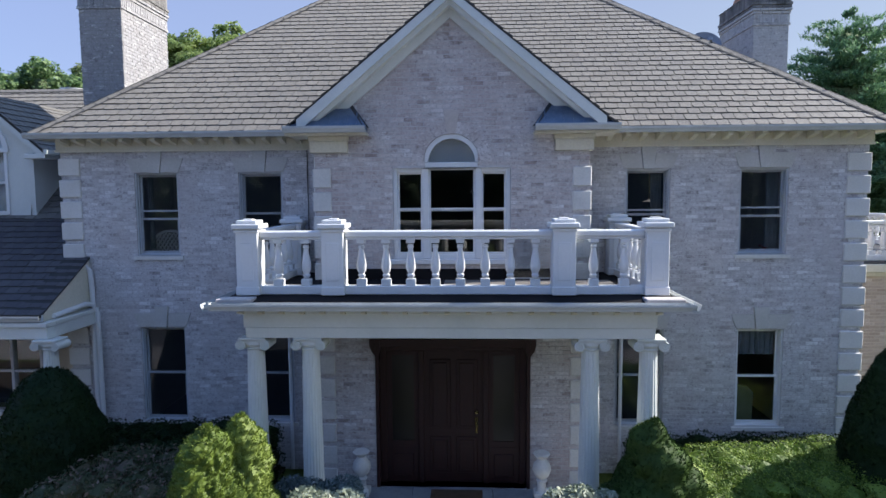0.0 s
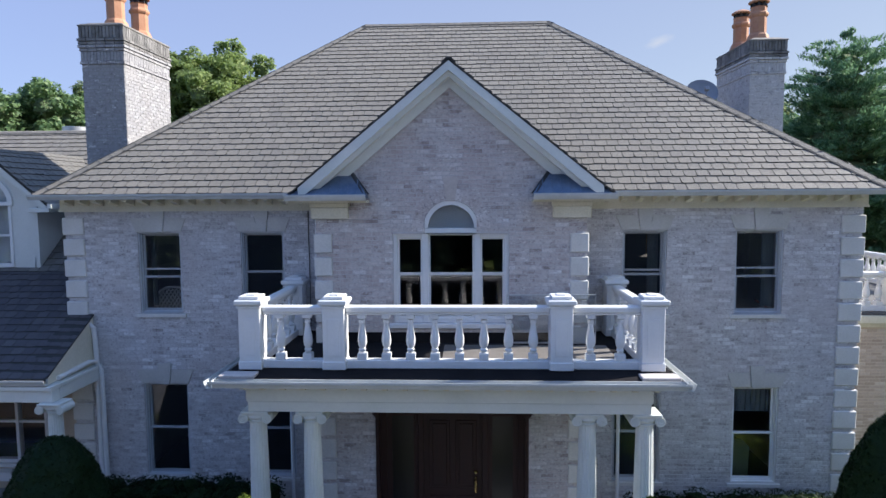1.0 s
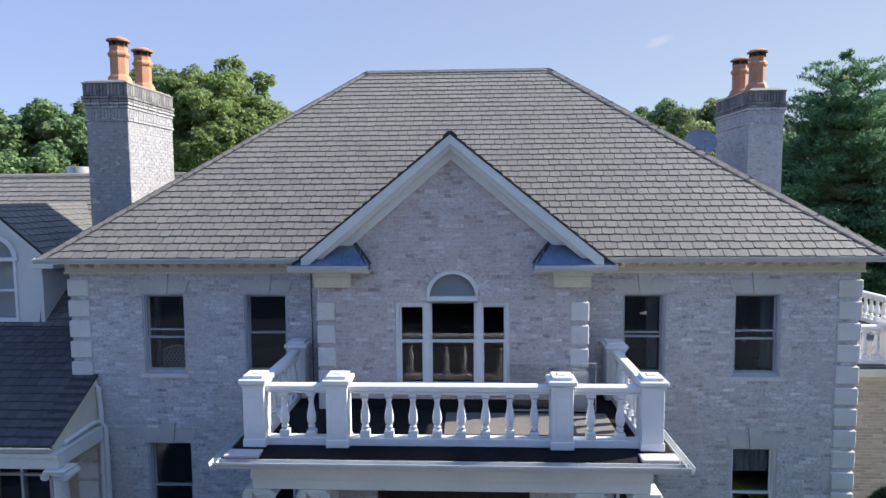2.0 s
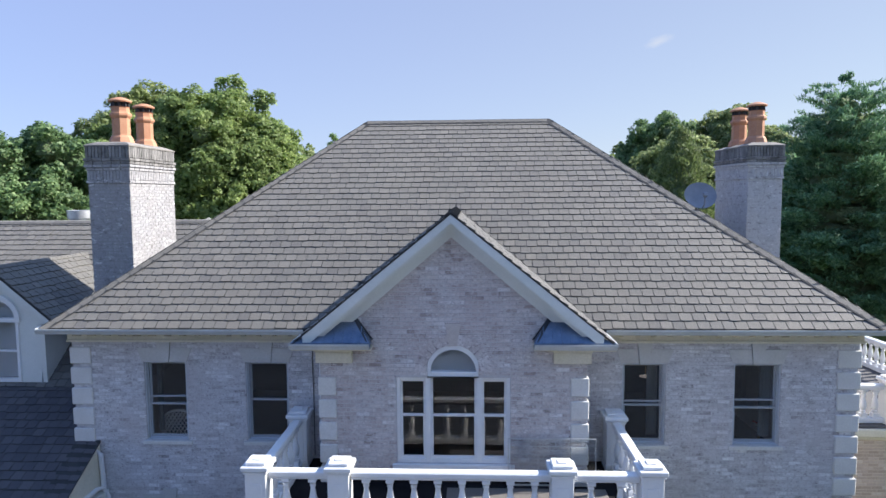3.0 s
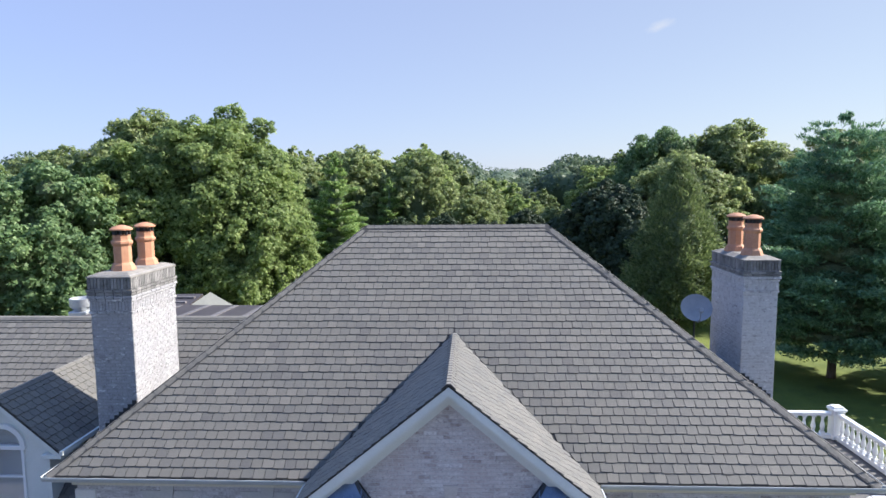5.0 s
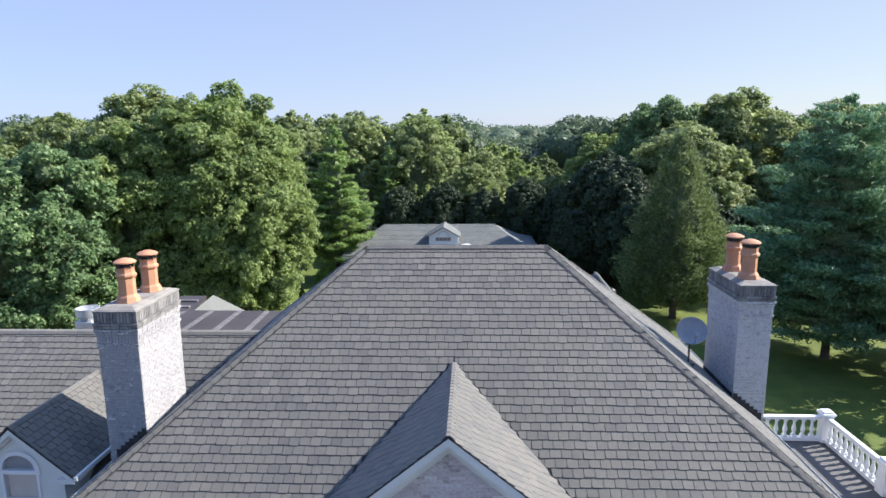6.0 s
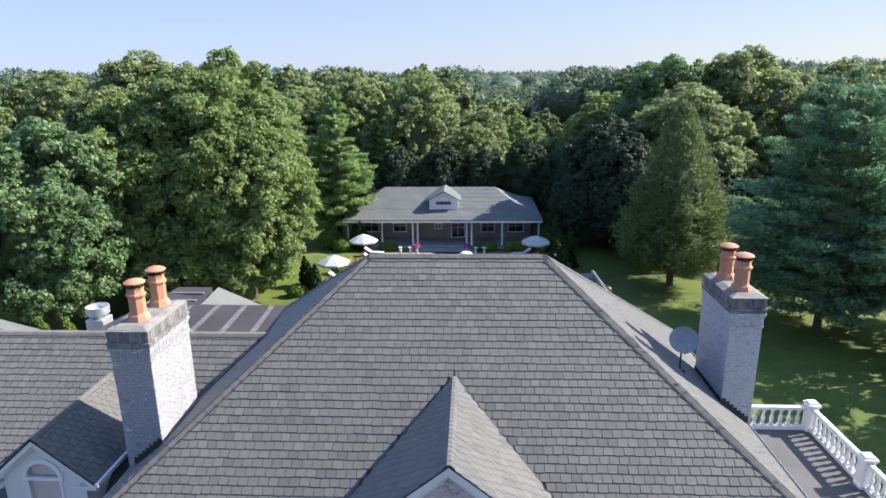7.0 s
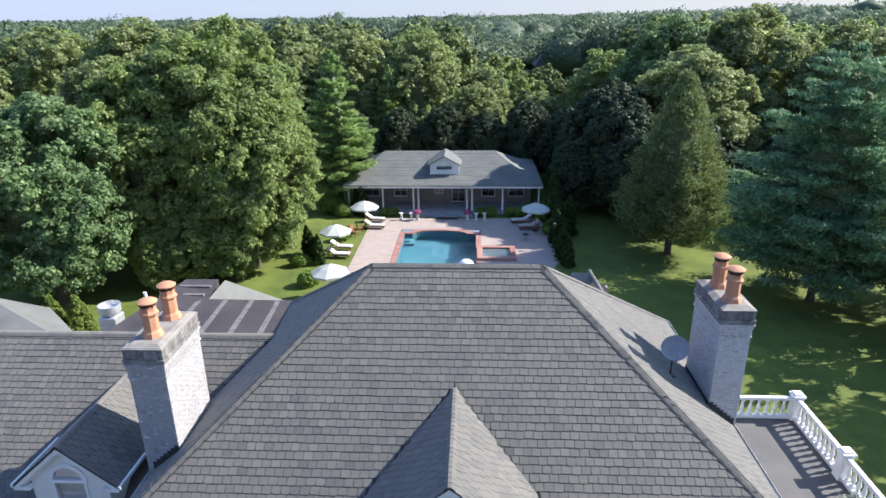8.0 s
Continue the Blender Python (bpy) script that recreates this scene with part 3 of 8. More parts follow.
in_middle = lambda s: abs(s[0]) < 1.25 and 6.60 < s[2] < 8.4
single_bricks = lay_bricks(bay_spots, bay_place, wall_bay, in_middle, seed=4)
for side in (-1, 1):
    lay_bricks(brick_spots(-1.10, -0.10, 0.0, 6.55), lambda u, d, z, s=side: (s * (2.40 + d), u, z), wall_bay, seed=6 + side)

# stone corner blocks
def quoins(x0, x1, y_face, z0, z1, depth, parent, back):
    z = z0
    while z + 0.34 < z1 + 0.03:
        part("corner_block", Mesh().box(x0, x1, y_face - depth, back, z, z + 0.338, 0.014), STONE, parent)
        z += 0.42


quoins(-7.745, -7.31, WALL_Y, 0.03, 6.37, 0.035, wall_front, 0.30)
quoins(7.33, 7.765, WALL_Y, 0.002, 6.37, 0.035, wall_front, 0.30)
quoins(-2.435, -2.11, BAY_Y, 0.17, 6.22, 0.035, wall_bay, -0.80)
quoins(2.11, 2.435, BAY_Y, 0.17, 6.22, 0.035, wall_bay, -0.80)


# ---- windows ----
def pane(parent, x0, x1, z0, z1, y, material=None):
    ob = part("pane", Mesh().box(x0, x1, y - 0.003, y + 0.003, z0, z1), material or GLASS, parent)
    ob.visible_shadow = False
    return ob


def sash(m, x0, x1, z0, z1, y, w=0.038, d=0.035, foot=1.2):
    """One rectangular frame, mitred at its corners."""
    o = [(x0, z0), (x1, z0), (x1, z1), (x0, z1)]
    i = [(x0 + w, z0 + w * foot), (x1 - w, z0 + w * foot), (x1 - w, z1 - w), (x0 + w, z1 - w)]
    vs = [(x, yy, z) for yy in (y, y + d) for x, z in o + i]
    fs = []
    for k in range(4):
        q = (k + 1) % 4
        fs += [(k, q, 4 + q, 4 + k), (8 + q, 8 + k, 12 + k, 12 + q), (q, k, 8 + k, 8 + q), (4 + k, 4 + q, 12 + q, 12 + k)]
    return m.add(vs, fs)


def lintel(parent, x0, x1, z, y, rise=0.27, key=0.38, flare=0.10):
    """Flat arch of three cast stones with a raised keystone."""
    c = (x0 + x1) / 2
    for a, b, ta, tb in ((x0 - 0.03, c - 0.10, x0 - 0.03 - flare, c - 0.14), (c + 0.10, x1 + 0.03, c + 0.14, x1 + 0.03 + flare)):
        part("lintel_stone", Mesh().prism([(a, z), (b, z), (tb, z + rise), (ta, z + rise)], "y", y - 0.028, y + 0.15), LINTEL_STONE, parent)
    part("keystone", Mesh().prism([(c - 0.095, z - 0.01), (c + 0.095, z - 0.01), (c + 0.14, z + key), (c - 0.14, z + key)], "y", y - 0.05, y + 0.15), LINTEL_STONE, parent)


def sash_window(x0, x1, z0, z1, wall_y, material, meet=0.5, stone=True, key=0.38, gap=None):
    """A double-hung window: casing, two sashes with panes, sill and stone lintel."""
    y = wall_y + 0.085
    w = 0.042
    m = sash(Mesh(), x0, x1, z0, z1, y, w, 0.13, 1.0)
    win = part("window", m, material, house, "double-hung sash window with stone lintel")
    part("casing", sash(Mesh(), x0 + 0.003, x1 - 0.003, z0 + 0.008, z1 - 0.002, wall_y + 0.018, 0.022, 0.066, 0.5), material, win)
    a, b, c, d = x0 + w, x1 - w, z0 + w, z1 - w
    mid = c + (d - c) * meet
    part("upper_sash", sash(Mesh(), a, b, mid - 0.02, d, y + 0.05), material, win)
    part("lower_sash", sash(Mesh(), a, b, c, mid + 0.03, y + 0.012), material, win)
    if material is SASH:
        part("insect_screen", Mesh().box(a, b, y - 0.004, y - 0.002, c, d), MESH_SCREEN, win)
    if gap:
        part("storm_bar", Mesh().box(a, b, y + 0.012, y + 0.04, mid + gap, mid + gap + 0.035), material, win)
    pane(win, a + 0.04, b - 0.04, mid + 0.02, d - 0.04, y + 0.068)
    pane(win, a + 0.04, b - 0.04, c + 0.05, mid - 0.01, y + 0.030)
    part("sill", Mesh().prism([(wall_y - 0.045, z0 - 0.08), (wall_y + 0.10, z0 - 0.08), (wall_y + 0.10, z0 + 0.006), (wall_y - 0.045, z0 - 0.012)], "x", x0 - 0.07, x1 + 0.07), STONE, win)
    if stone:
        lintel(win, x0, x1, z1 + 0.012, wall_y, key=key)
    return win


for (a, b), gap, meet in zip(UPPER, (0.15, None, 0.075, 0.15), (0.435, 0.50, 0.46, 0.435)):
    sash_window(a, b, *UP_Z, WALL_Y, SASH, meet, key=0.40, gap=gap)
for a, b in LOWER:
    sash_window(a, b, *LOW_Z, WALL_Y, WHITE if a > 5 else SASH, 0.5, key=0.41)


# three-part window with a fanlight over its middle light
def arc(cx, cz, r, a0=0.0, a1=math.pi, n=20):
    return [(cx + r * math.cos(a0 + (a1 - a0) * i / n), cz + r * math.sin(a0 + (a1 - a0) * i / n)) for i in range(n + 1)]


def ring_band(m, cx, cz, r0, r1, y0, y1, n=20):
    inner, outer = arc(cx, cz, r0, n=n), arc(cx, cz, r1, n=n)
    for i in range(n):
        m.prism([inner[i], outer[i], outer[i + 1], inner[i + 1]], "y", y0, y1)
    return m


def palladian():
    y, cx = BAY_Y + 0.06, 0.015
    x0, x1, z0, z1 = -1.02, 1.04, 4.36, 5.96
    m = Mesh()
    for a, b in ((x0, x0 + 0.07), (-0.50, -0.395), (0.43, 0.535), (x1 - 0.07, x1)):
        m.box(a, b, y - 0.02, y + 0.12, z0, z1, 0.008)
    m.box(x0 + 0.07, -0.50, y - 0.01, y + 0.12, z1 - 0.07, z1).box(0.535, x1 - 0.07, y - 0.01, y + 0.12, z1 - 0.07, z1)
    m.box(-0.53, 0.56, y - 0.03, y + 0.12, z1 + 0.002, z1 + 0.10, 0.01)
    m.box(x0 + 0.07, x1 - 0.07, y - 0.01, y + 0.12, z0, z0 + 0.07)
    ring_band(m, cx, 6.06, 0.41, 0.49, y - 0.05, y + 0.12)
    win = part("window", m, WHITE, house, "three-part white window with an arched fanlight")
    for a, b in ((x0 + 0.07, -0.50), (-0.395, 0.43), (0.535, x1 - 0.07)):
        top = z1 - 0.07 if a != -0.395 else z1
        part("lower_sash", sash(Mesh(), a, b, z0 + 0.07, 5.262, y + 0.02, 0.04), WHITE, win)
        part("upper_sash", sash(Mesh(), a, b, 5.20, top, y + 0.056, 0.035), WHITE, win)
        pane(win, a + 0.02, b - 0.02, z0 + 0.1, 5.21, y + 0.04)
        pane(win, a + 0.02, b - 0.02, 5.25, top - 0.02, y + 0.07)
    # Pale panel behind the glass, standing for the sky reflected in the fanlight.
    part("blind", Mesh().prism(arc(cx, 6.06, 0.43), "y", y + 0.10, y + 0.11), CURTAIN, win, "pale panel behind the fanlight for the sky's reflection")
    fan = Mesh()
    pts = arc(cx, 6.06, 0.42)
    fan.prism(pts, "y", y + 0.045, y + 0.052)
    part("pane", fan, GLASS, win).visible_shadow = False
    part("sill", Mesh().box(x0 - 0.08, x1 + 0.08, BAY_Y - 0.06, BAY_Y + 0.1, z0 - 0.09, z0 - 0.003, 0.01), WHITE, win)
    # brick-toned stone arch round the fanlight
    n = 13
    for i in range(n):
        if i == n // 2:
            continue
        a0, a1 = math.pi * i / n + 0.006, math.pi * (i + 1) / n - 0.006
        poly = arc(cx, 6.06, 0.495, a0, a1, 3) + arc(cx, 6.06, 0.70, a0, a1, 3)[::-1]
        part("arch_stone", Mesh().prism(poly, "y", BAY_Y - 0.014, BAY_Y + 0.05), BRICK, win)
    part("keystone", Mesh().prism([(cx - 0.07, 6.55), (cx + 0.07, 6.55), (cx + 0.14, 6.95), (cx - 0.14, 6.95)], "y", BAY_Y - 0.024, BAY_Y + 0.05), STONE_PINK, win)


palladian()

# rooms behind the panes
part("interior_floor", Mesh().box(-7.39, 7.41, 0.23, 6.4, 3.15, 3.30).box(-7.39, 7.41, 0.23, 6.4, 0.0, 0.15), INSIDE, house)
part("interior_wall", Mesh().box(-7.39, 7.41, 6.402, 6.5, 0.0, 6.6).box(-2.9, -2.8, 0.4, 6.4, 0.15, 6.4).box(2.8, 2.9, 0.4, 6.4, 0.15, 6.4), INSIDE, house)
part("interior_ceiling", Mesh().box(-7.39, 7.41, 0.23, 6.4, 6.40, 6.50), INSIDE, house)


def drape(x0, x1, z0, z1, y, parent):
    m, n = Mesh(), 28
    top = [(x0 + (x1 - x0) * i / n, y + 0.025 * math.sin(i * 1.7)) for i in range(n + 1)]
    back = [(x, yy + 0.012) for x, yy in top[::-1]]
    return part("curtain", m.prism(top + back, "z", z0, z1), DRAPE, parent, smooth=True)


drape(5.98, 6.20, 4.45, 5.88, 0.14, house)
drape(3.80, 4.00, 4.45, 5.88, 0.14, house)
drape(5.48, 6.21, 2.35, 2.84, 0.14, house)
drape(-6.10, -6.00, 4.45, 5.88, 0.16, house)

part("cable", Mesh().tube([(-2.80, WALL_Y - 0.02, 6.36), (-2.805, WALL_Y - 0.022, 5.9), (-2.795, WALL_Y - 0.02, 5.3), (-2.80, WALL_Y - 0.02, 4.05)], 0.009, 6), STEEL, house, "thin dark cable down the wall")

# ---- eaves ----
for a, b in ((-7.76, -2.44), (2.44, 7.78)):
    part("frieze", Mesh().box(a, b, WALL_Y - 0.05, WALL_Y - 0.002, 6.365, 6.61, 0.006), CREAM, house, "cream frieze board under the eaves")
    part("moulding", Mesh().box(a, b, WALL_Y - 0.08, WALL_Y - 0.052, 6.365, 6.41), CREAM, house)
for q in ((-EAVE_X + 0.03, -2.44, EAVE_Y + 0.02, WALL_Y + 0.05), (2.44, EAVE_X - 0.03, EAVE_Y + 0.02, WALL_Y + 0.05), (-EAVE_X + 0.03, -7.72, WALL_Y + 0.052, 10.7), (7.74, EAVE_X - 0.03, WALL_Y + 0.052, 10.7)):
    part("soffit", Mesh().box(*q, 6.612, 6.655), CREAM, house)
bracket = Mesh().prism([(-0.30, 0.0), (-0.30, -0.055), (-0.20, -0.075), (-0.02, -0.13), (0.0, -0.13), (0.0, 0.0)], "x", -0.045, 0.045).data("bracket", CREAM)
for s in (-1, 1):
    k = 0
    while 2.62 + 0.305 * k < 7.75:
        part("bracket", bracket, None, house, at=(s * (2.62 + 0.305 * k), WALL_Y - 0.052, 6.61))
        k += 1
GUTTER = [(0.0, 0.0), (-0.09, 0.0), (-0.10, 0.03), (-0.125, 0.07), (-0.125, 0.105), (-0.115, 0.105), (-0.112, 0.075), (-0.088, 0.012), (-0.012, 0.012), (-0.012, 0.115), (0.0, 0.115)]
for a, b in ((-8.12, -2.86), (2.86, 8.12)):
    part("gutter", Mesh().prism([(EAVE_Y + 0.03 + p, 6.60 + q) for p, q in GUTTER], "x", a, b), GUTTER_GREY, house, "dulled white metal gutter")
for s in (-1, 1):
    part("gutter", Mesh().prism([(s * (EAVE_X - 0.03 - p), 6.60 + q) for p, q in GUTTER], "y", -0.50, 10.7), GUTTER_GREY, house)


# ---- roofs ----
EXPOSURE, TAB = 0.205, 0.231


def shingle_shape(q):
    """A slab with clipped lower corners; q: lower left, lower right, upper right, upper left, and the normal."""
    a, b, c, d, nrm, t, clip = q
    e = (b - a)
    cl = min(clip, e.length * 0.3)
    u = e.normalized() if e.length > 1e-6 else Vector((0, 0, 0))
    up = (d - a).normalized()
    low = [a + u * cl + nrm * t, b - u * cl + nrm * t, b + up * cl + nrm * t, c + nrm * 0.004, d + nrm * 0.004, a + up * cl + nrm * t]
    foot = [a + u * cl, b - u * cl, b + up * cl, a + up * cl]
    return low + foot, [(0, 1, 2, 3, 4, 5), (6, 7, 1, 0), (7, 8, 2, 1), (9, 6, 0, 5), (8, 3, 2), (9, 5, 4)]


def edged(me):
    """Bare dark edges to the shingles; each is one top face and five edges."""
    me.materials.append(SHINGLE_EDGE)
    me.polygons.foreach_set("material_index", [0 if i % 6 == 0 else 1 for i in range(len(me.polygons))])
    return me


def shingles(parent, O, U, V, length, spans, seed, single=None, lift=0.012, material=None, tab=TAB, expo=EXPOSURE):
    """Courses of shingles up a slope from O; spans(v): the stretches covered at that height."""
    O, U, V = Vector(O), Vector(U).normalized(), Vector(V).normalized()
    N = U.cross(V).normalized()
    rng, rest, count = random.Random(seed), Mesh(), 0
    n = int(math.ceil(length / expo))
    for i in range(n):
        v0, v1 = i * expo, min((i + 1) * expo + 0.02, length)
        lows, highs = spans(v0), spans(v1)
        if len(highs) != len(lows):
            highs = [(max(p[0], min(h[0] for h in highs)), min(p[1], max(h[1] for h in highs))) if highs else p for p in lows] if len(highs) != 1 else (
                [(highs[0][0], 0.0), (0.0, highs[0][1])] if len(lows) == 2 else lows)
        off = (i * 0.5 + rng.uniform(-0.08, 0.08)) % 1.0
        for (l0, l1), (h0, h1) in zip(lows, highs):
            if l1 - l0 < 0.03:
                continue
            u = math.floor(l0 / tab) * tab + off * tab - tab
            while u < l1:
                w = tab * rng.uniform(0.94, 1.06)
                a, b = u, u + w - 0.011
                u += w
                pa, pb = max(a, l0), min(b, l1)
                qa, qb = max(a, h0), min(b, h1)
                if pb - pa < 0.015 and qb - qa < 0.015:
                    continue
                if pb < pa:
                    pa = pb = (pa + pb) / 2
                if qb < qa:
                    qa = qb = max(min(qa, b), a) if qa > b or qb < a else (qa + qb) / 2
                drop = rng.uniform(-0.010, 0.010)
                A, B = O + U * pa + V * (v0 + drop), O + U * pb + V * (v0 + drop)
                C, D = O + U * qb + V * v1, O + U * qa + V * v1
                piece = shingle_shape((A, B, C, D, N, 0.0135 + lift * 0.5 + rng.random() * 0.005, 0.018))
                if single and count < 300 and single(pa, v0):
                    count += 1
                    part("shingle", edged(Mesh().add(*piece).data("shingle", material or SHINGLE, tidy=False)), None, parent)
                else:
                    rest.add(*piece)
    me = edged(rest.data("shingles", material or SHINGLE, tidy=False))
    return part("shingles", me, None, parent, "weathered grey-brown slate-look shingles", kind="stuff")


def cap_row(m, p, q, left, right, w=0.15, step=0.2, t=0.040):
    """Bent cap shingles from p up to q along a hip or ridge; left and right: the ways down the two slopes."""
    p, q, left, right = Vector(p), Vector(q), Vector(left).normalized(), Vector(right).normalized()
    d = (q - p)
    n = max(1, int(d.length / step))
    d.normalize()
    up = -(left + right).normalized()
    for i in range(n):
        a, b = p + d * (i * step), p + d * ((i + 1) * step + 0.03)
        ta, tb = up * (t + 0.010), up * (t * 0.85 + 0.008)
        lo = [a + left * w + up * t, a + left * w * 0.3 + ta, a + right * w * 0.3 + ta, a + right * w + up * t]
        hi = [b + left * w + up * t * 0.8, b + left * w * 0.3 + tb, b + right * w * 0.3 + tb, b + right * w + up * t * 0.8]
        foot = [a + left * w, a + left * w * 0.3, a + right * w * 0.3, a + right * w]
        m.add(lo + hi + foot, [(0, 1, 5, 4), (1, 2, 6, 5), (2, 3, 7, 6), (8, 9, 1, 0), (9, 10, 2, 1), (10, 11, 3, 2), (0, 4, 8), (3, 11, 7)])
    return m


def capped(m):
    """The caps' mesh: tops of shingle, bare dark edges; eight faces to a cap."""
    me = m.data("ridge_cap", SHINGLE, tidy=False)
    me.materials.append(SHINGLE_EDGE)
    me.polygons.foreach_set("material_index", [0 if i % 8 < 3 else 1 for i in range(len(me.polygons))])
    return me


deck = Mesh()
E0 = [(-EAVE_X, EAVE_Y, EAVE_Z), (EAVE_X, EAVE_Y, EAVE_Z), (EAVE_X, 10.74, EAVE_Z), (-EAVE_X, 10.74, EAVE_Z), (-RIDGE_X, RIDGE_Y, RIDGE_Z), (RIDGE_X, RIDGE_Y, RIDGE_Z)]
deck.add(E0 + [(x, y, z - 0.05) for x, y, z in E0], [(0, 1, 5, 4), (1, 2, 5), (2, 3, 4, 5), (3, 0, 4), (6, 10, 11, 7), (7, 11, 8), (8, 11, 10, 9), (9, 10, 6), (0, 6, 7, 1), (1, 7, 8, 2), (2, 8, 9, 3), (3, 9, 6, 0)])
roof = part("roof", deck, FELT, house, "steep hipped roof of grey-brown shingles")
RUN = RIDGE_Y - EAVE_Y
SLOPE_L = math.hypot(RUN, RIDGE_Z - EAVE_Z)
COS, SIN = RUN / SLOPE_L, (RIDGE_Z - EAVE_Z) / SLOPE_L
GABLE_RIDGE = 8.93


def front_spans(v):
    half = EAVE_X - (EAVE_X - RIDGE_X) * v / SLOPE_L
    z = EAVE_Z + v * SIN
    if z < GABLE_RIDGE:
        g = (GABLE_RIDGE - z) / PITCH
        return [(-half, -g), (g, half)]
    return [(-half, half)]


side_spans = lambda v: [(-RUN * (1 - v / SLOPE_L), RUN * (1 - v / SLOPE_L))]
near_gable = lambda u, v: abs(u) < 3.4 and 2.2 < v < 5.2
shingles(roof, (0, EAVE_Y, EAVE_Z), (1, 0, 0), (0, COS, SIN), SLOPE_L, front_spans, 11, near_gable)
shingles(roof, (EAVE_X, RIDGE_Y, EAVE_Z), (0, 1, 0), (-COS, 0, SIN), SLOPE_L, side_spans, 12)
shingles(roof, (-EAVE_X, RIDGE_Y, EAVE_Z), (0, -1, 0), (COS, 0, SIN), SLOPE_L, side_spans, 13)
shingles(roof, (0, 10.74, EAVE_Z), (-1, 0, 0), (0, -COS, SIN), SLOPE_L, lambda v: [(-EAVE_X + (EAVE_X - RIDGE_X) * v / SLOPE_L, EAVE_X - (EAVE_X - RIDGE_X) * v / SLOPE_L)], 14)
caps, shadow_strips = Mesh(), Mesh()


def cap_shadow_strip(m, p, q, left, right, w=0.185):
    """Dark felt strip wider than a row of caps, drawn as their shadow line."""
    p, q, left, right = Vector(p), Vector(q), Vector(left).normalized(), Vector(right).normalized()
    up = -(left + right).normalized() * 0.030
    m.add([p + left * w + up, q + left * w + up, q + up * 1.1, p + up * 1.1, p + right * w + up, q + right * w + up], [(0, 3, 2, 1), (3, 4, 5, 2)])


dF, dR, dL, dB = Vector((0, -COS, -SIN)), Vector((COS, 0, -SIN)), Vector((-COS, 0, -SIN)), Vector((0, COS, -SIN))
for s, d_side in ((1, dR), (-1, dL)):
    for y_corner, d_face in ((EAVE_Y, dF), (10.74, dB)):
        a, b = Vector((s * EAVE_X, y_corner, EAVE_Z)), Vector((s * RIDGE_X, RIDGE_Y, RIDGE_Z))
        along = (b - a).normalized()
        lft, rgt = (d_face - along * d_face.dot(along)), (d_side - along * d_side.dot(along))
        cap_row(caps, a, b, lft, rgt, 0.15, 0.27, 0.034)
        cap_shadow_strip(shadow_strips, a, b, lft, rgt)
cap_row(caps, (-RIDGE_X, RIDGE_Y, RIDGE_Z), (RIDGE_X, RIDGE_Y, RIDGE_Z), dF, dB, 0.15, 0.22, 0.045)
cap_shadow_strip(shadow_strips, (-RIDGE_X, RIDGE_Y, RIDGE_Z), (RIDGE_X, RIDGE_Y, RIDGE_Z), dF, dB)
part("cap_underlay", shadow_strips.data("cap_underlay", FELT, tidy=False), None, roof)
part("ridge_cap", capped(caps), None, roof, "bent cap shingles along hips and ridge", kind="stuff")

# gable roof over the bay
GX, GY0, GZ = 2.80, -1.45, 6.66
gd = Mesh()
y_back = lambda z: (z - EAVE_Z) / PITCH + EAVE_Y
gd.add([(-GX, GY0, GZ), (0, GY0, GABLE_RIDGE), (GX, GY0, GZ), (-GX, y_back(GZ) + 0.1, GZ), (0, y_back(GABLE_RIDGE) + 0.1, GABLE_RIDGE), (GX, y_back(GZ) + 0.1, GZ),
        (-GX, GY0, GZ - 0.025), (0, GY0, GABLE_RIDGE - 0.03), (GX, GY0, GZ - 0.025), (-GX, y_back(GZ) + 0.1, GZ - 0.025), (0, y_back(GABLE_RIDGE) + 0.1, GABLE_RIDGE - 0.03), (GX, y_back(GZ) + 0.1, GZ - 0.025)],
       [(0, 1, 4, 3), (1, 2, 5, 4), (6, 9, 10, 7), (7, 10, 11, 8), (0, 6, 7, 1), (1, 7, 8, 2), (0, 3, 9, 6), (2, 8, 11, 5)])
gable_roof = part("roof", gd, FELT, house, "gabled shingle roof over the bay")
GL = math.hypot(GX, GABLE_RIDGE - GZ)
gspan = lambda v: [(0.0, max(0.02, y_back(GZ + v * (GABLE_RIDGE - GZ) / GL) - GY0))]
gspan_l = lambda v: [(-b, -a) for a, b in gspan(v)]
shingles(gable_roof, (GX, GY0, GZ), (0, 1, 0), (-GX, 0, GABLE_RIDGE - GZ), GL, gspan, 15, lift=0.022)
shingles(gable_roof, (-GX, GY0, GZ), (0, -1, 0), (GX, 0, GABLE_RIDGE - GZ), GL, gspan_l, 16, lift=0.022)
gcap = Mesh()
cap_row(gcap, (0, GY0, GABLE_RIDGE), (0, y_back(GABLE_RIDGE), GABLE_RIDGE), (-GX, 0, GZ - GABLE_RIDGE), (GX, 0, GZ - GABLE_RIDGE), 0.16, 0.16, 0.050)
part("ridge_cap", capped(gcap), None, gable_roof, kind="stuff")

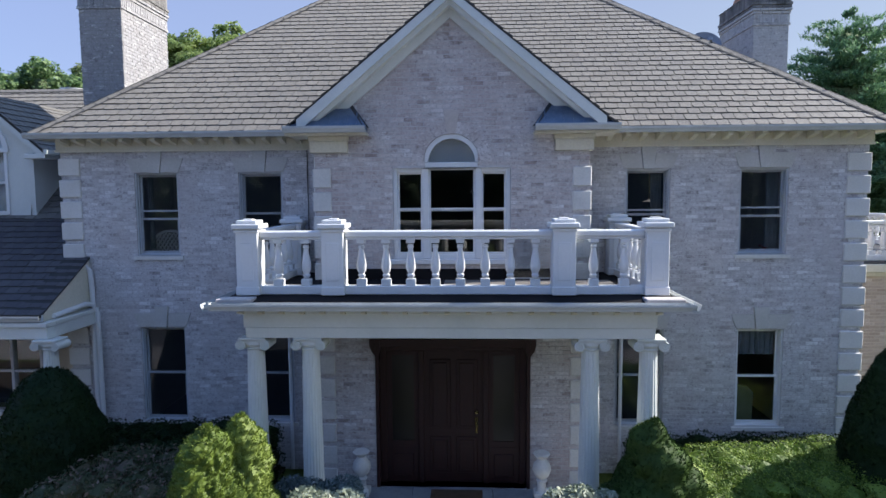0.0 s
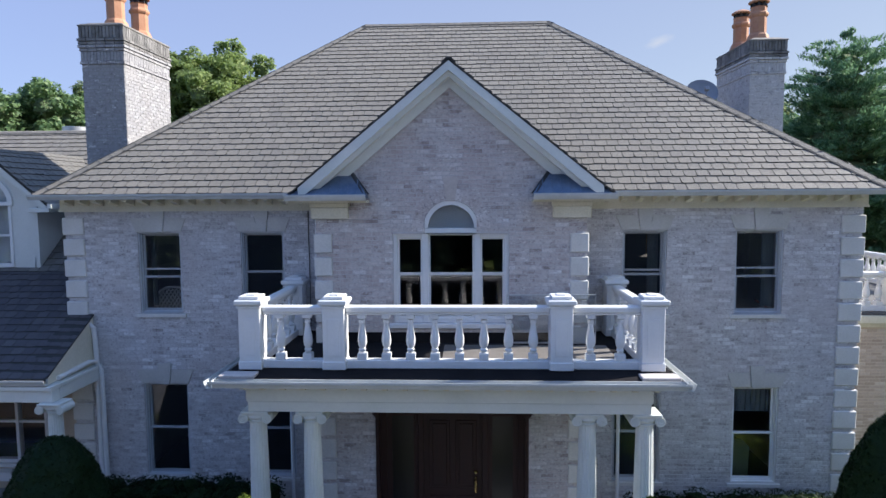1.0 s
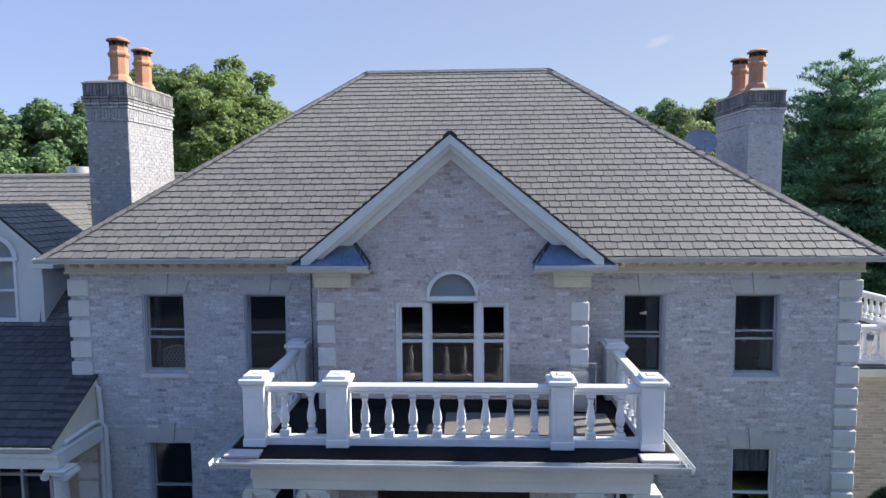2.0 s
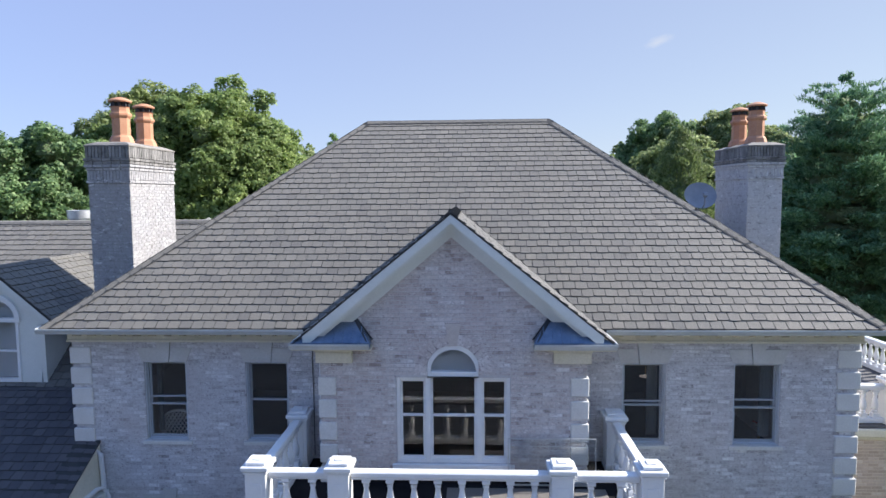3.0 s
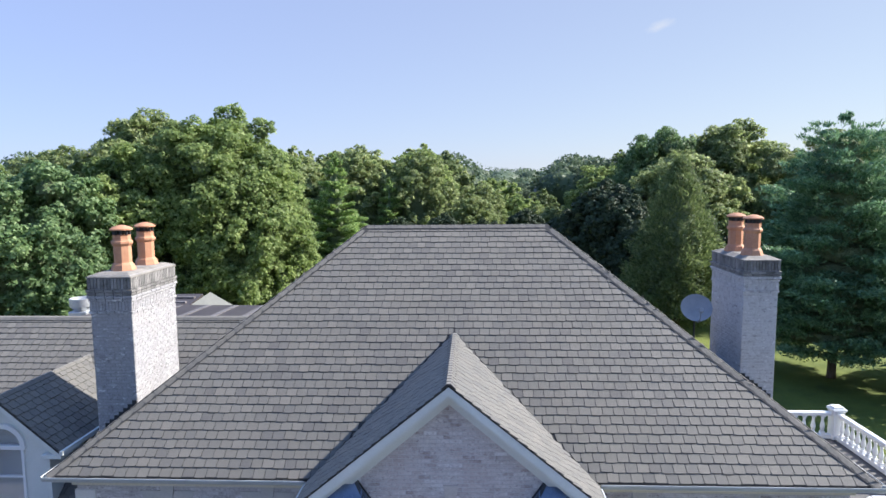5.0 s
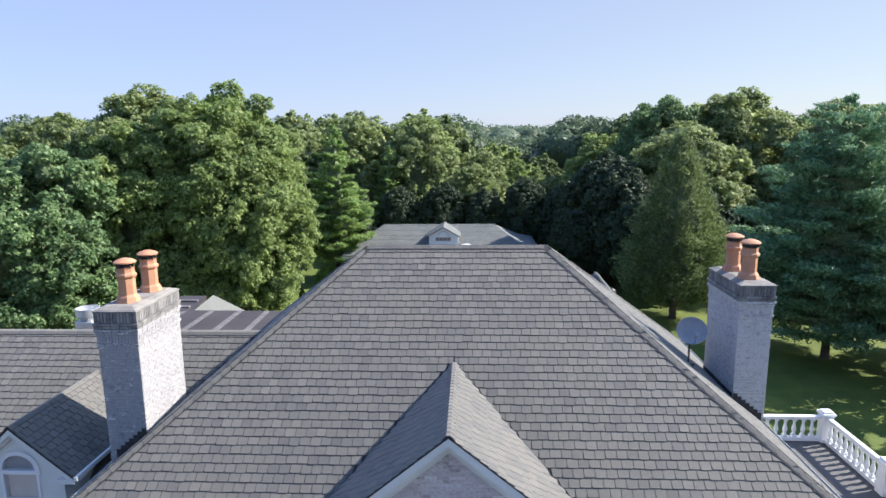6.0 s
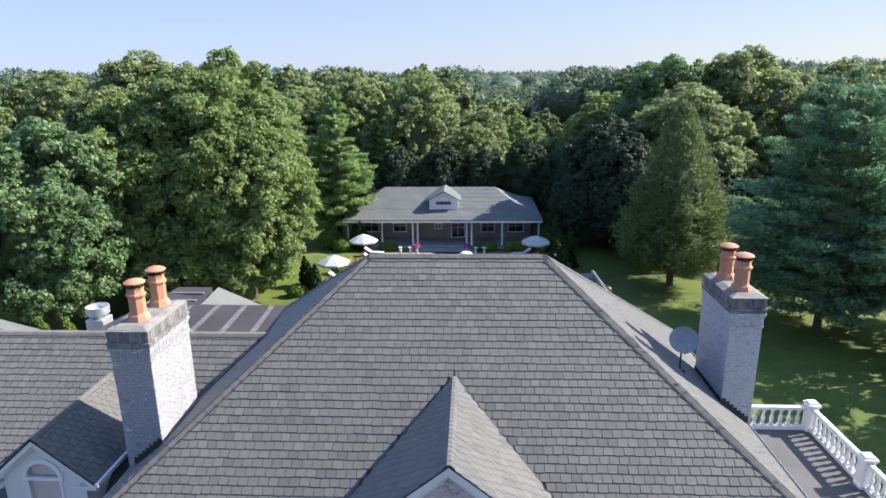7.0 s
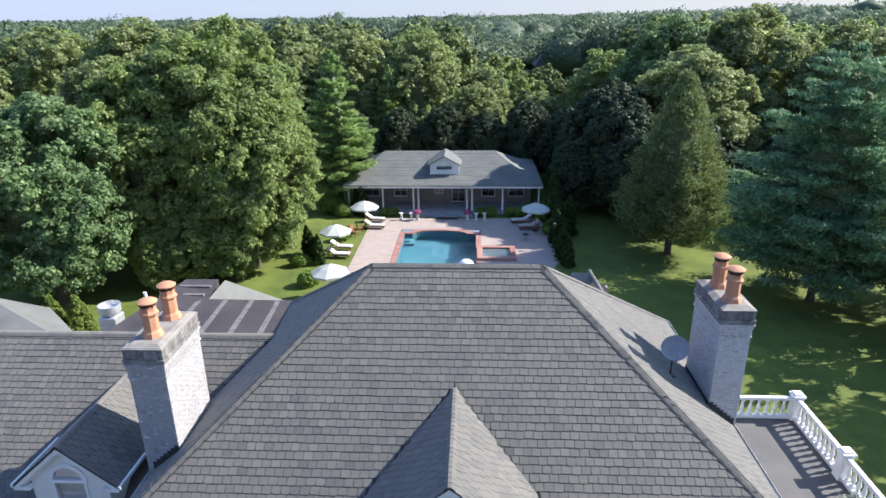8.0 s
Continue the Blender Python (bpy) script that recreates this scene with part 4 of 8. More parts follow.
# raking cornice and its returns
for s in (-1, 1):
    def band(z_top, z_low, y0, y1, x_end, fall=0.835):
        poly = [(0, z_top), (s * x_end, z_top - PITCH * x_end), (s * x_end, z_low - fall * x_end), (0, z_low)]
        part("raking_cornice", Mesh().prism(poly, "y", y0, y1), TRIM, house, "pale raking cornice board of the gable")
    band(8.922, 8.745, GY0 + 0.005, -1.10, 2.62)
    band(8.743, 8.655, GY0 + 0.08, -1.10, 2.46)
    band(8.653, 8.495, BAY_Y - 0.08, -1.10, 2.26, 0.85)
for s in (-1, 1):
    x_out, x_in = 2.84, 1.43
    box = Mesh()
    box.box(min(s * x_in, s * x_out), max(s * x_in, s * x_out), GY0 + 0.04, -0.62, 6.52, 6.56)
    box.box(min(s * 1.78, s * 2.48), max(s * 1.78, s * 2.48), BAY_Y - 0.11, -1.10, 6.44, 6.518, 0.01)
    box.box(min(s * 1.80, s * 2.46), max(s * 1.80, s * 2.46), BAY_Y - 0.09, -0.3, 6.24, 6.438, 0.008)
    part("cornice_return", box, CREAM, house, "cream boxed cornice return")
    g = Mesh()
    g.prism([(GY0 + 0.03 + p, 6.56 + q) for p, q in GUTTER], "x", min(s * x_in, s * x_out), max(s * x_in, s * x_out))
    g.box(min(s * 2.83, s * 2.86), max(s * 2.83, s * 2.86), GY0, -0.60, 6.58, 6.66)
    part("gutter", g, GUTTER_GREY, house)
    pent = Mesh()
    z0, z1 = 6.665, 7.08
    P = [(s * x_out, GY0, z0), (s * x_in, GY0, z0), (s * (x_in + 0.02), BAY_Y - 0.012, z0), (s * (x_in + 0.31), BAY_Y - 0.012, z1), (s * 2.30, BAY_Y - 0.012, z0 + 0.03)]
    pent.add(P + [(x, y, 6.60) for x, y, z in (P[0], P[1], P[2])] + [(P[4][0], P[4][1], 6.60)], [(0, 1, 3), (0, 3, 4), (1, 2, 3), (0, 5, 6, 1), (1, 6, 7, 2), (0, 4, 8, 5), (5, 8, 7, 6), (4, 3, 2, 7, 8)])
    pn = part("pent_roof", pent, BLUE_METAL, house, "small blue-grey standing-seam metal roof")
    for k in range(5):
        x = s * (1.60 + 0.16 * k)
        zt = z0 + 0.03 + (z1 - z0 - 0.03) * ((2.30 - abs(x)) / 0.56 if abs(x) > x_in + 0.31 else (abs(x) - x_in) / 0.31)
        rib = Mesh().prism([(GY0, z0), (GY0 + (BAY_Y - GY0) * (zt - z0) / (z1 - z0), zt), (GY0 + (BAY_Y - GY0) * (zt - z0) / (z1 - z0), zt + 0.022), (GY0, z0 + 0.022)], "x", x - 0.008, x + 0.008)
        part("seam", rib, BLUE_METAL, pn)
    e = Mesh()
    e.add([(s * (x_in - 0.005), GY0 + 0.02, z0 + 0.01), (s * (x_in + 0.07), GY0 + 0.01, z0 + 0.02), (s * (x_in + 0.37), BAY_Y - 0.02, z1 + 0.02), (s * (x_in + 0.29), BAY_Y - 0.02, z1 + 0.012)], [(0, 1, 2, 3)])
    e.prism([(s * (x_in - 0.01), z0), (s * (x_in + 0.07), z0), (s * (x_in + 0.38), z1 + 0.02), (s * (x_in + 0.30), z1 + 0.02)], "y", BAY_Y - 0.05, BAY_Y - 0.016)
    part("hip_flashing", e, FLASHING, pn)


# ---- chimneys ----
def chimney(x0, x1, y0, y1, base, top, pots, label, brick, mortar):
    m = Mesh().box(x0, x1, y0, y1, base, top - 0.12)
    ch = part("chimney", m, mortar, house, label)
    faces = [(x0, x1, lambda u, d, z: (u, y0 - d, z)), (x0, x1, lambda u, d, z: (u, y1 + d, z)),
             (y0, y1, lambda u, d, z: (x0 - d, u, z)), (y0, y1, lambda u, d, z: (x1 + d, u, z))]
    body, dark = Mesh(), Mesh()
    rng = random.Random(int(top * 100 + x0))
    neck = top - 0.92
    for a, b, pl in faces:
        for s in brick_spots(a, b, base, base + COURSE * int((neck - base) / COURSE)):
            body.add(*brick_shape(*s, 0.004 + 0.005 * rng.random(), pl))
    z = base + COURSE * int((neck - base) / COURSE)
    # corbelled head: a string course, a soldier band, stepped courses, a sooty soldier course and the cap
    def course(out, z0, h, long_side, mesh):
        for a, b, pl in faces:
            a2, b2 = a - out, b + out
            n = max(1, int(round((b2 - a2) / long_side)))
            w = (b2 - a2) / n
            for i in range(n):
                f = out + 0.004 * rng.random()
                mesh.add(*brick_shape(a2 + i * w, a2 + (i + 1) * w - 0.008, z0, z0 + h - 0.008, f, pl))
    course(0.030, z, 0.07, 0.21, body)
    course(0.014, z + 0.07, 0.21, 0.075, body)
    course(0.030, z + 0.28, 0.07, 0.21, body)
    course(0.055, z + 0.35, 0.07, 0.21, body)
    course(0.045, z + 0.42, 0.07, 0.21, dark)
    course(0.060, z + 0.49, 0.07, 0.21, dark)
    course(0.030, z + 0.56, 0.26, 0.075, dark)
    part("brickwork", body, brick, ch, "whitewashed chimney bricks with corbelled courses", kind="stuff")
    part("brickwork", dark, SOOTY, ch, "soot-blackened soldier course", kind="stuff")
    part("shaft_core", Mesh().box(x0 - 0.003, x1 + 0.003, y0 - 0.003, y1 + 0.003, z + 0.02, z + 0.815), mortar, ch)
    zc = z + 0.82
    w = 0.045
    cap = Mesh()
    lo = [(x0 - w, y0 - w), (x1 + w, y0 - w), (x1 + w, y1 + w), (x0 - w, y1 + w)]
    hi = [(x0 + 0.14, y0 + 0.14), (x1 - 0.14, y0 + 0.14), (x1 - 0.14, y1 - 0.14), (x0 + 0.14, y1 - 0.14)]
    cap.add([(x, y, zc - 0.01) for x, y in lo] + [(x, y, zc + 0.02) for x, y in lo] + [(x, y, zc + 0.10) for x, y in hi],
            [(3, 2, 1, 0), (0, 1, 5, 4), (1, 2, 6, 5), (2, 3, 7, 6), (3, 0, 4, 7), (4, 5, 9, 8), (5, 6, 10, 9), (6, 7, 11, 10), (7, 4, 8, 11), (8, 9, 10, 11)])
    part("mortar_cap", cap, CEMENT, ch, "sloping cement cap")
    for px, py in pots:
        p = Mesh()
        p.lathe([(0.273, 0.0), (0.273, 0.05), (0.238, 0.16), (0.209, 0.20), (0.191, 0.22), (0.191, 0.60), (0.215, 0.63), (0.232, 0.66), (0.232, 0.70), (0.203, 0.73), (0.191, 0.76), (0.191, 0.84), (0.209, 0.86), (0.139, 0.86)], px, py, zc + 0.06, 8, math.pi / 8)
        pot = tagged(new("chimney_pot", p.data("chimney_pot", TERRACOTTA)), "octagonal terracotta chimney pot with a hood", "chimney pot", "chimney pots")
        hood = Mesh().lathe([(0.245, 0.0), (0.25, 0.03), (0.18, 0.075), (0.07, 0.11), (0.02, 0.115)], px, py, zc + 0.06 + 0.965, 18)
        part("hood", hood, TERRACOTTA, pot, smooth=True)
        st = Mesh()
        for k in range(8):
            a = math.pi * k / 4 + math.pi / 8
            st.box(px + 0.165 * math.cos(a) - 0.022, px + 0.165 * math.cos(a) + 0.022, py + 0.165 * math.sin(a) - 0.022, py + 0.165 * math.sin(a) + 0.022, zc + 0.91, zc + 1.04)
        st.lathe([(0.11, 0.0), (0.11, 0.13)], px, py, zc + 0.91, 10)
        part("vent_band", st, FLASHING, pot)
    return ch


ch_left = chimney(-8.15, -7.21, 1.49, 3.54, 5.0, 10.55, [(-7.66, 2.06), (-7.65, 3.08)], "tall whitewashed brick chimney with two pots", SUN_DIMMED_BRICK, SUN_DIMMED_MORTAR)
ch_right = chimney(7.30, 8.14, 4.00, 6.08, 3.95, 10.55, [(7.66, 4.46), (7.64, 5.44)], "tall whitewashed brick chimney with two pots", PALE_BRICK, MORTAR)
roof_side = lambda x: EAVE_Z + (EAVE_X - abs(x)) * PITCH
for k in range(7):
    x = 7.30 + 0.11 * k
    zb = roof_side(x)
    part("step_flashing", Mesh().box(x, x + 0.115, 3.974, 3.985, zb - 0.15, zb + 0.17), FLASHING, ch_right)
    xl = -7.21 - 0.11 * k
    part("step_flashing", Mesh().box(xl - 0.115, xl, 1.464, 1.475, roof_side(xl) - 0.15, roof_side(xl) + 0.17), FLASHING, ch_left)
part("apron_flashing", Mesh().box(7.274, 7.285, 4.0, 6.08, roof_side(7.3) - 0.1, roof_side(7.3) + 0.16), FLASHING, ch_right)
cricket = Mesh().add([(3.3, 7.35, 8.6), (5.55, 7.35, 8.6), (5.55, 9.5, 8.0), (3.2, 9.5, 8.0), (4.52, 8.15, 9.76), (3.92, 8.55, 9.62)],
                     [(0, 1, 4), (1, 2, 4), (2, 5, 4), (2, 3, 5), (3, 0, 5), (0, 4, 5), (0, 3, 2, 1)])
rear = part("rear_gable", cricket, GREY_ROOF, house, "small hipped grey dormer on the garden side of the roof")
part("ridge_cap", Mesh().tube([(4.78, 7.34, 9.32), (4.50, 8.14, 9.70), (4.50, 8.5, 9.69)], 0.07, 8), GREY_ROOF, rear)
part("vent_dome", Mesh().lathe([(0.16, -0.3), (0.16, 0.06), (0.13, 0.12), (0.07, 0.16), (0.02, 0.17)], 4.98, 8.30, 9.10, 16), FLASHING, rear, "dull lead vent cap", smooth=True)

# ---- porch and balcony ----
PORCH_Z = 0.17
porch_floor = part("porch_floor", Mesh().box(-1.37, 1.39, -1.13, -0.7, 0.0, PORCH_Z), BLUESTONE, house, "bluestone slabs of the entrance porch")
for a, b in ((-3.4, -2.05), (-2.04, -0.72), (-0.71, 0.72), (0.73, 2.04), (2.05, 3.4)):
    for c, d in ((-3.35, -2.25), (-2.24, -1.14)):
        part("slab", Mesh().box(a, b, c, d, 0.0, PORCH_Z, 0.008), BLUESTONE, porch_floor)
part("step", Mesh().box(-1.6, 1.6, -3.75, -3.36, 0.0, 0.09, 0.01), BLUESTONE, house)

def frame_box(x, y0, z0, z1, t):
    """Three sides of an entablature: front and two returns to the wall."""
    for q in ((-x, x, y0, y0 + t), (-x, -x + t, y0 + t + 0.002, WALL_Y - 0.02), (x - t, x, y0 + t + 0.002, WALL_Y - 0.02)):
        part("entablature", Mesh().box(*q, z0, z1, 0.006), TRIM, house, "pale painted porch entablature")
frame_box(3.04, -3.00, 3.37, 3.53, 0.34)
frame_box(3.06, -3.02, 3.534, 3.74, 0.36)
frame_box(3.12, -3.08, 3.742, 3.80, 0.40)
frame_box(3.20, -3.16, 3.802, 3.85, 0.46)
for k in range(21):
    part("bracket", bracket, None, house, at=Matrix.LocRotScale((-3.05 + 0.305 * k, -3.085, 3.80), None, (0.8, 0.42, 0.42)))
part("porch_ceiling", Mesh().box(-2.69, 2.69, -2.65, -1.14, 3.60, 3.66), TRIM, house)
cor = Mesh()
cor.box(-3.44, 3.44, -3.235, WALL_Y - 0.03, 3.852, 3.90)
cor.prism([(-3.24 + p, 3.835 + q) for p, q in GUTTER], "x", -3.50, 3.50)
for s in (-1, 1):
    cor.prism([(s * (3.44 - p), 3.835 + q) for p, q in GUTTER], "y", -3.36, WALL_Y - 0.03)
part("cornice", cor, GUTTER_GREY, house, "projecting cornice with a built-in gutter")
deck_top = Mesh()
deck_top.add([(-3.42, -3.22, 3.93), (3.42, -3.22, 3.93), (3.42, -0.12, 3.93), (-3.42, -0.12, 3.93), (-3.0, -2.8, 4.0), (3.0, -2.8, 4.0), (3.0, -0.12, 4.0), (-3.0, -0.12, 4.0)],
             [(0, 1, 5, 4), (1, 2, 6, 5), (2, 3, 7, 6), (3, 0, 4, 7), (4, 5, 6, 7)])
DECK_MEMBRANE.node_tree.nodes["Principled BSDF"].inputs["Specular IOR Level"].default_value = 0.08
part("balcony_deck", deck_top, DECK_MEMBRANE, house, "dark membrane roof of the porch")
part("upturn", Mesh().box(-2.10, 2.10, BAY_Y - 0.016, BAY_Y - 0.006, 4.002, 4.19), DECK_MEMBRANE, house, "black membrane turned up at the foot of the wall")
# Tan sheet laid on the deck to colour in its sunlit patch.
part("deck_board", Mesh().box(-0.1, 2.7, -2.35, -1.35, 4.004, 4.02), SUNLIT_DECK, house, "tan sheet standing for the sunlit part of the deck")
for a, b in ((-3.40, -2.86), (2.84, 3.40)):
    part("deck_edge", Mesh().box(a, b, -3.21, -2.96, 3.935, 3.992, 0.012), STONE_PINK, house, "short stone kerb on the porch roof")


def fluted(cx, cy, z0, z1, r0, r1, seg=40):
    m = Mesh()
    rows = []
    for i in range(7):
        f = i / 6
        r = r0 + (r1 - r0) * f ** 1.4
        ring = []
        for k in range(seg):
            a = 2 * math.pi * k / seg
            q = r * (1.0 - (0.05 if k % 2 else 0.0))
            ring.append((cx + q * math.cos(a), cy + q * math.sin(a), z0 + (z1 - z0) * f))
        rows.append(ring)
    fs = [(i * seg + k, i * seg + (k + 1) % seg, (i + 1) * seg + (k + 1) % seg, (i + 1) * seg + k) for i in range(6) for k in range(seg)]
    return m.add(sum(rows, []), fs)


def ionic_column(parent, cx, cy, z0, z1, r0=0.165, r1=0.128):
    col = part("column", fluted(cx, cy, z0 + 0.16, z1 - 0.19, r0, r1), TRIM, parent, "fluted column with scrolled capital")
    b = Mesh().box(cx - 0.23, cx + 0.23, cy - 0.23, cy + 0.23, z0, z0 + 0.07, 0.006)
    b.lathe([(0.225, 0.07), (0.235, 0.09), (0.225, 0.11), (0.19, 0.12), (0.20, 0.14), (0.185, 0.16), (r0, 0.165)], cx, cy, z0, 24)
    part("base", b, TRIM, col, smooth=True)
    c = Mesh().lathe([(r1, -0.20), (r1 + 0.02, -0.185), (r1 + 0.02, -0.17), (r1, -0.16), (r1 + 0.04, -0.11), (r1 + 0.03, -0.07)], cx, cy, z1, 24)
    c.box(cx - 0.21, cx + 0.21, cy - 0.19, cy + 0.19, z1 - 0.038, z1, 0.008)
    c.box(cx - 0.20, cx + 0.20, cy - 0.15, cy + 0.15, z1 - 0.085, z1 - 0.04, 0.01)
    for s in (-1, 1):
        ox = cx + s * 0.185
        for y0, y1 in ((cy - 0.17, cy - 0.13), (cy + 0.13, cy + 0.17)):
            spiral = Mesh()
            pts = []
            for k in range(30):
                a = math.pi / 2 + s * -k * 0.42
                r = 0.078 * (1 - k / 34)
                pts.append((ox + r * math.cos(a), y0 + (0 if y0 < cy else 0.04), z1 - 0.12 + r * math.sin(a)))
            spiral.tube(pts, 0.011, 5)
            c.add(spiral.v, spiral.f)
        disc = arc(ox, z1 - 0.12, 0.075, 0, 2 * math.pi, 18)[:-1]
        c.prism(disc, "y", cy - 0.165, cy + 0.165)
    part("capital", c, TRIM, col)
    return col


for cx in (-2.95, -2.10, 2.13, 2.99):
    ionic_column(house, cx, -2.82, PORCH_Z, 3.368)

BALUSTER = [(0.075, 0.0), (0.075, 0.12), (0.045, 0.13), (0.05, 0.155), (0.062, 0.17), (0.05, 0.185), (0.042, 0.20), (0.066, 0.25), (0.074, 0.31), (0.070, 0.38), (0.052, 0.48), (0.040, 0.56), (0.036, 0.61),
            (0.050, 0.625), (0.050, 0.645), (0.040, 0.655), (0.048, 0.675), (0.070, 0.69), (0.070, 0.76)]


def baluster_mesh(height):
    k = height / 0.76
    m = Mesh()
    m.box(-0.07, 0.07, -0.07, 0.07, 0.0, 0.11 * k, 0.006)
    m.lathe([(r, z * k) for r, z in BALUSTER[2:-2]], 0, 0, 0, 12)
    m.box(-0.062, 0.062, -0.062, 0.062, 0.70 * k, height, 0.005)
    return m.data("baluster", WHITE, smooth=True)


def post(parent, cx, cy, z0, z1, w=0.2, name="post"):
    p = part(name, Mesh().box(cx - w, cx + w, cy - w, cy + w, z0, z1 - 0.15, 0.008), WHITE, parent, "square panelled post")
    part("plinth", Mesh().box(cx - w - 0.014, cx + w + 0.014, cy - w - 0.014, cy + w + 0.014, z0, z0 + 0.13, 0.01), WHITE, p)
    for s, t in ((0, -1), (0, 1), (-1, 0), (1, 0)):
        q = w - 0.07
        m = Mesh()
        if s == 0:
            m.box(cx - q, cx + q, cy + t * w - 0.007, cy + t * w + 0.007, z0 + 0.22, z1 - 0.36, 0.006)
        else:
            m.box(cx + s * w - 0.007, cx + s * w + 0.007, cy - q, cy + q, z0 + 0.22, z1 - 0.36, 0.006)
        part("panel", m, WHITE, p)
    c = Mesh()
    c.box(cx - w - 0.02, cx + w + 0.02, cy - w - 0.02, cy + w + 0.02, z1 - 0.20, z1 - 0.165, 0.006)
    c.box(cx - w - 0.05, cx + w + 0.05, cy - w - 0.05, cy + w + 0.05, z1 - 0.148, z1 - 0.075, 0.012)
    c.box(cx - w + 0.01, cx + w - 0.01, cy - w + 0.01, cy + w - 0.01, z1 - 0.075, z1 - 0.02, 0.01)
    c.box(cx - 0.07, cx + 0.07, cy - 0.07, cy + 0.07, z1 - 0.02, z1, 0.006)
    part("post_cap", c, WHITE, p)
    return p


def rail_run(parent, p, q, z0, z1, spots, bal):
    """Top and bottom rails from p to q (x, y), with balusters at the given fractions."""
    (xa, ya), (xb, yb) = p, q
    def bar(w, za, zb, c):
        if abs(xb - xa) > abs(yb - ya):
            return Mesh().box(min(xa, xb), max(xa, xb), ya - w, ya + w, za, zb, c)
        return Mesh().box(xa - w, xa + w, min(ya, yb), max(ya, yb), za, zb, c)
    top = bar(0.085, z1 - 0.10, z1, 0.02)
    low = bar(0.06, z1 - 0.135, z1 - 0.102, 0.01)
    top.add(low.v, low.f)
    part("top_rail", top, WHITE, parent)
    part("bottom_rail", bar(0.085, z0, z0 + 0.13, 0.012), WHITE, parent)
    for f in spots:
        part("baluster", bal, None, parent, at=(xa + (xb - xa) * f, ya + (yb - ya) * f, z0 + 0.13))


bal_porch = baluster_mesh(4.965 - 0.135 - 4.13)
balus = thing("balcony_balustrade", "white painted balcony balustrade with turned balusters over the porch", "balustrade")
PY = -2.75
for cx in (-3.012, -1.718, 1.722, 3.072):
    post(balus, cx, PY, 4.0, 5.15, 0.166)
rail_run(balus, (-1.552, PY), (1.556, PY), 4.0, 4.965, [(1.552 + 0.002 + 0.374 * (k - 3.5)) / 3.108 for k in range(8)], bal_porch)
rail_run(balus, (-2.846, PY), (-1.884, PY), 4.0, 4.965, [0.28, 0.72], bal_porch)
rail_run(balus, (1.888, PY), (2.906, PY), 4.0, 4.965, [0.28, 0.72], bal_porch)
for s, x in ((-1, -3.0), (1, 3.05)):
    post(balus, x, -0.40, 4.0, 5.13, 0.17)
    rail_run(balus, (x, -2.584), (x, -0.57), 4.0, 4.965, [0.09 + 0.164 * k for k in range(6)], bal_porch)

scr = thing("glass_screen", "clear glass wind screen standing against the bay wall", "glass panel", (1.77, -1.24, 4.02))
part("pane", Mesh().box(-0.77, 0.77, -0.004, 0.004, 0.03, 0.86), SCREEN_GLASS, scr).visible_shadow = False
part("rim", Mesh().box(-0.785, -0.77, -0.012, 0.012, 0.0, 0.875).box(0.77, 0.785, -0.012, 0.012, 0.0, 0.875).box(-0.77, 0.77, -0.012, 0.012, 0.86, 0.875).box(-0.77, 0.77, -0.012, 0.012, 0.0, 0.03), GALVANISED, scr)

# ---- entrance door ----
dr = Mesh()
y = BAY_Y + 0.16
dr.box(-1.375, -1.20, y, y + 0.14, PORCH_Z, 2.915, 0.01).box(1.22, 1.395, y, y + 0.14, PORCH_Z, 2.915, 0.01)
dr.box(-1.20, 1.22, y, y + 0.14, 2.66, 2.915, 0.01)
door = part("door", dr, MAHOGANY, house, "dark mahogany entrance door with sidelights")
for a in (-0.62, 0.56):
    part("post", Mesh().box(a, a + 0.10, y, y + 0.14, PORCH_Z, 2.66, 0.008), MAHOGANY, door)
for s in (-1, 1):
    # scrolled brackets at the head of the opening
    cx = 0.01 + s * 1.39
    part("bracket", Mesh().prism([(cx, 2.92), (cx + s * 0.10, 2.92), (cx + s * 0.10, 2.80), (cx + s * 0.06, 2.70), (cx, 2.62)], "y", BAY_Y - 0.05, y), MAHOGANY, door)
    part("casing", Mesh().prism([(cx - s * 0.16, 2.92), (cx, 2.92), (cx, PORCH_Z), (cx - s * 0.06, PORCH_Z), (cx - s * 0.06, 2.6)], "y", BAY_Y - 0.035, y - 0.002), MAHOGANY, door)
part("head", Mesh().box(-1.30, 1.32, BAY_Y - 0.05, y - 0.002, 2.78, 2.925, 0.01), MAHOGANY, door)
leaf = Mesh().box(-0.52, 0.56, y + 0.05, y + 0.10, PORCH_Z + 0.01, 2.655)
for za, zb in ((0.35, 1.05), (1.20, 2.50)):
    for xa, xb in ((-0.42, -0.03), (0.07, 0.46)):
        leaf.box(xa, xb, y + 0.035, y + 0.052, za, zb, 0.012)
        leaf.box(xa + 0.06, xb - 0.06, y + 0.022, y + 0.04, za + 0.06, zb - 0.06, 0.012)
part("door_leaf", leaf, MAHOGANY, door)
for a, b in ((-1.20, -0.62), (0.66, 1.22)):
    side = sash(Mesh(), a, b, 0.85, 2.66, y + 0.04, 0.09)
    side.box(a, b, y + 0.04, y + 0.08, PORCH_Z, 0.85, 0.006).box(a + 0.1, b - 0.1, y + 0.02, y + 0.042, 0.30, 0.72, 0.01)
    part("sidelight", side, MAHOGANY, door)
    pane(door, a + 0.08, b - 0.08, 0.94, 2.58, y + 0.06, DARK_GLASS)
hw = Mesh()
hw.box(0.42, 0.465, y + 0.01, y + 0.03, 1.12, 1.42, 0.008)
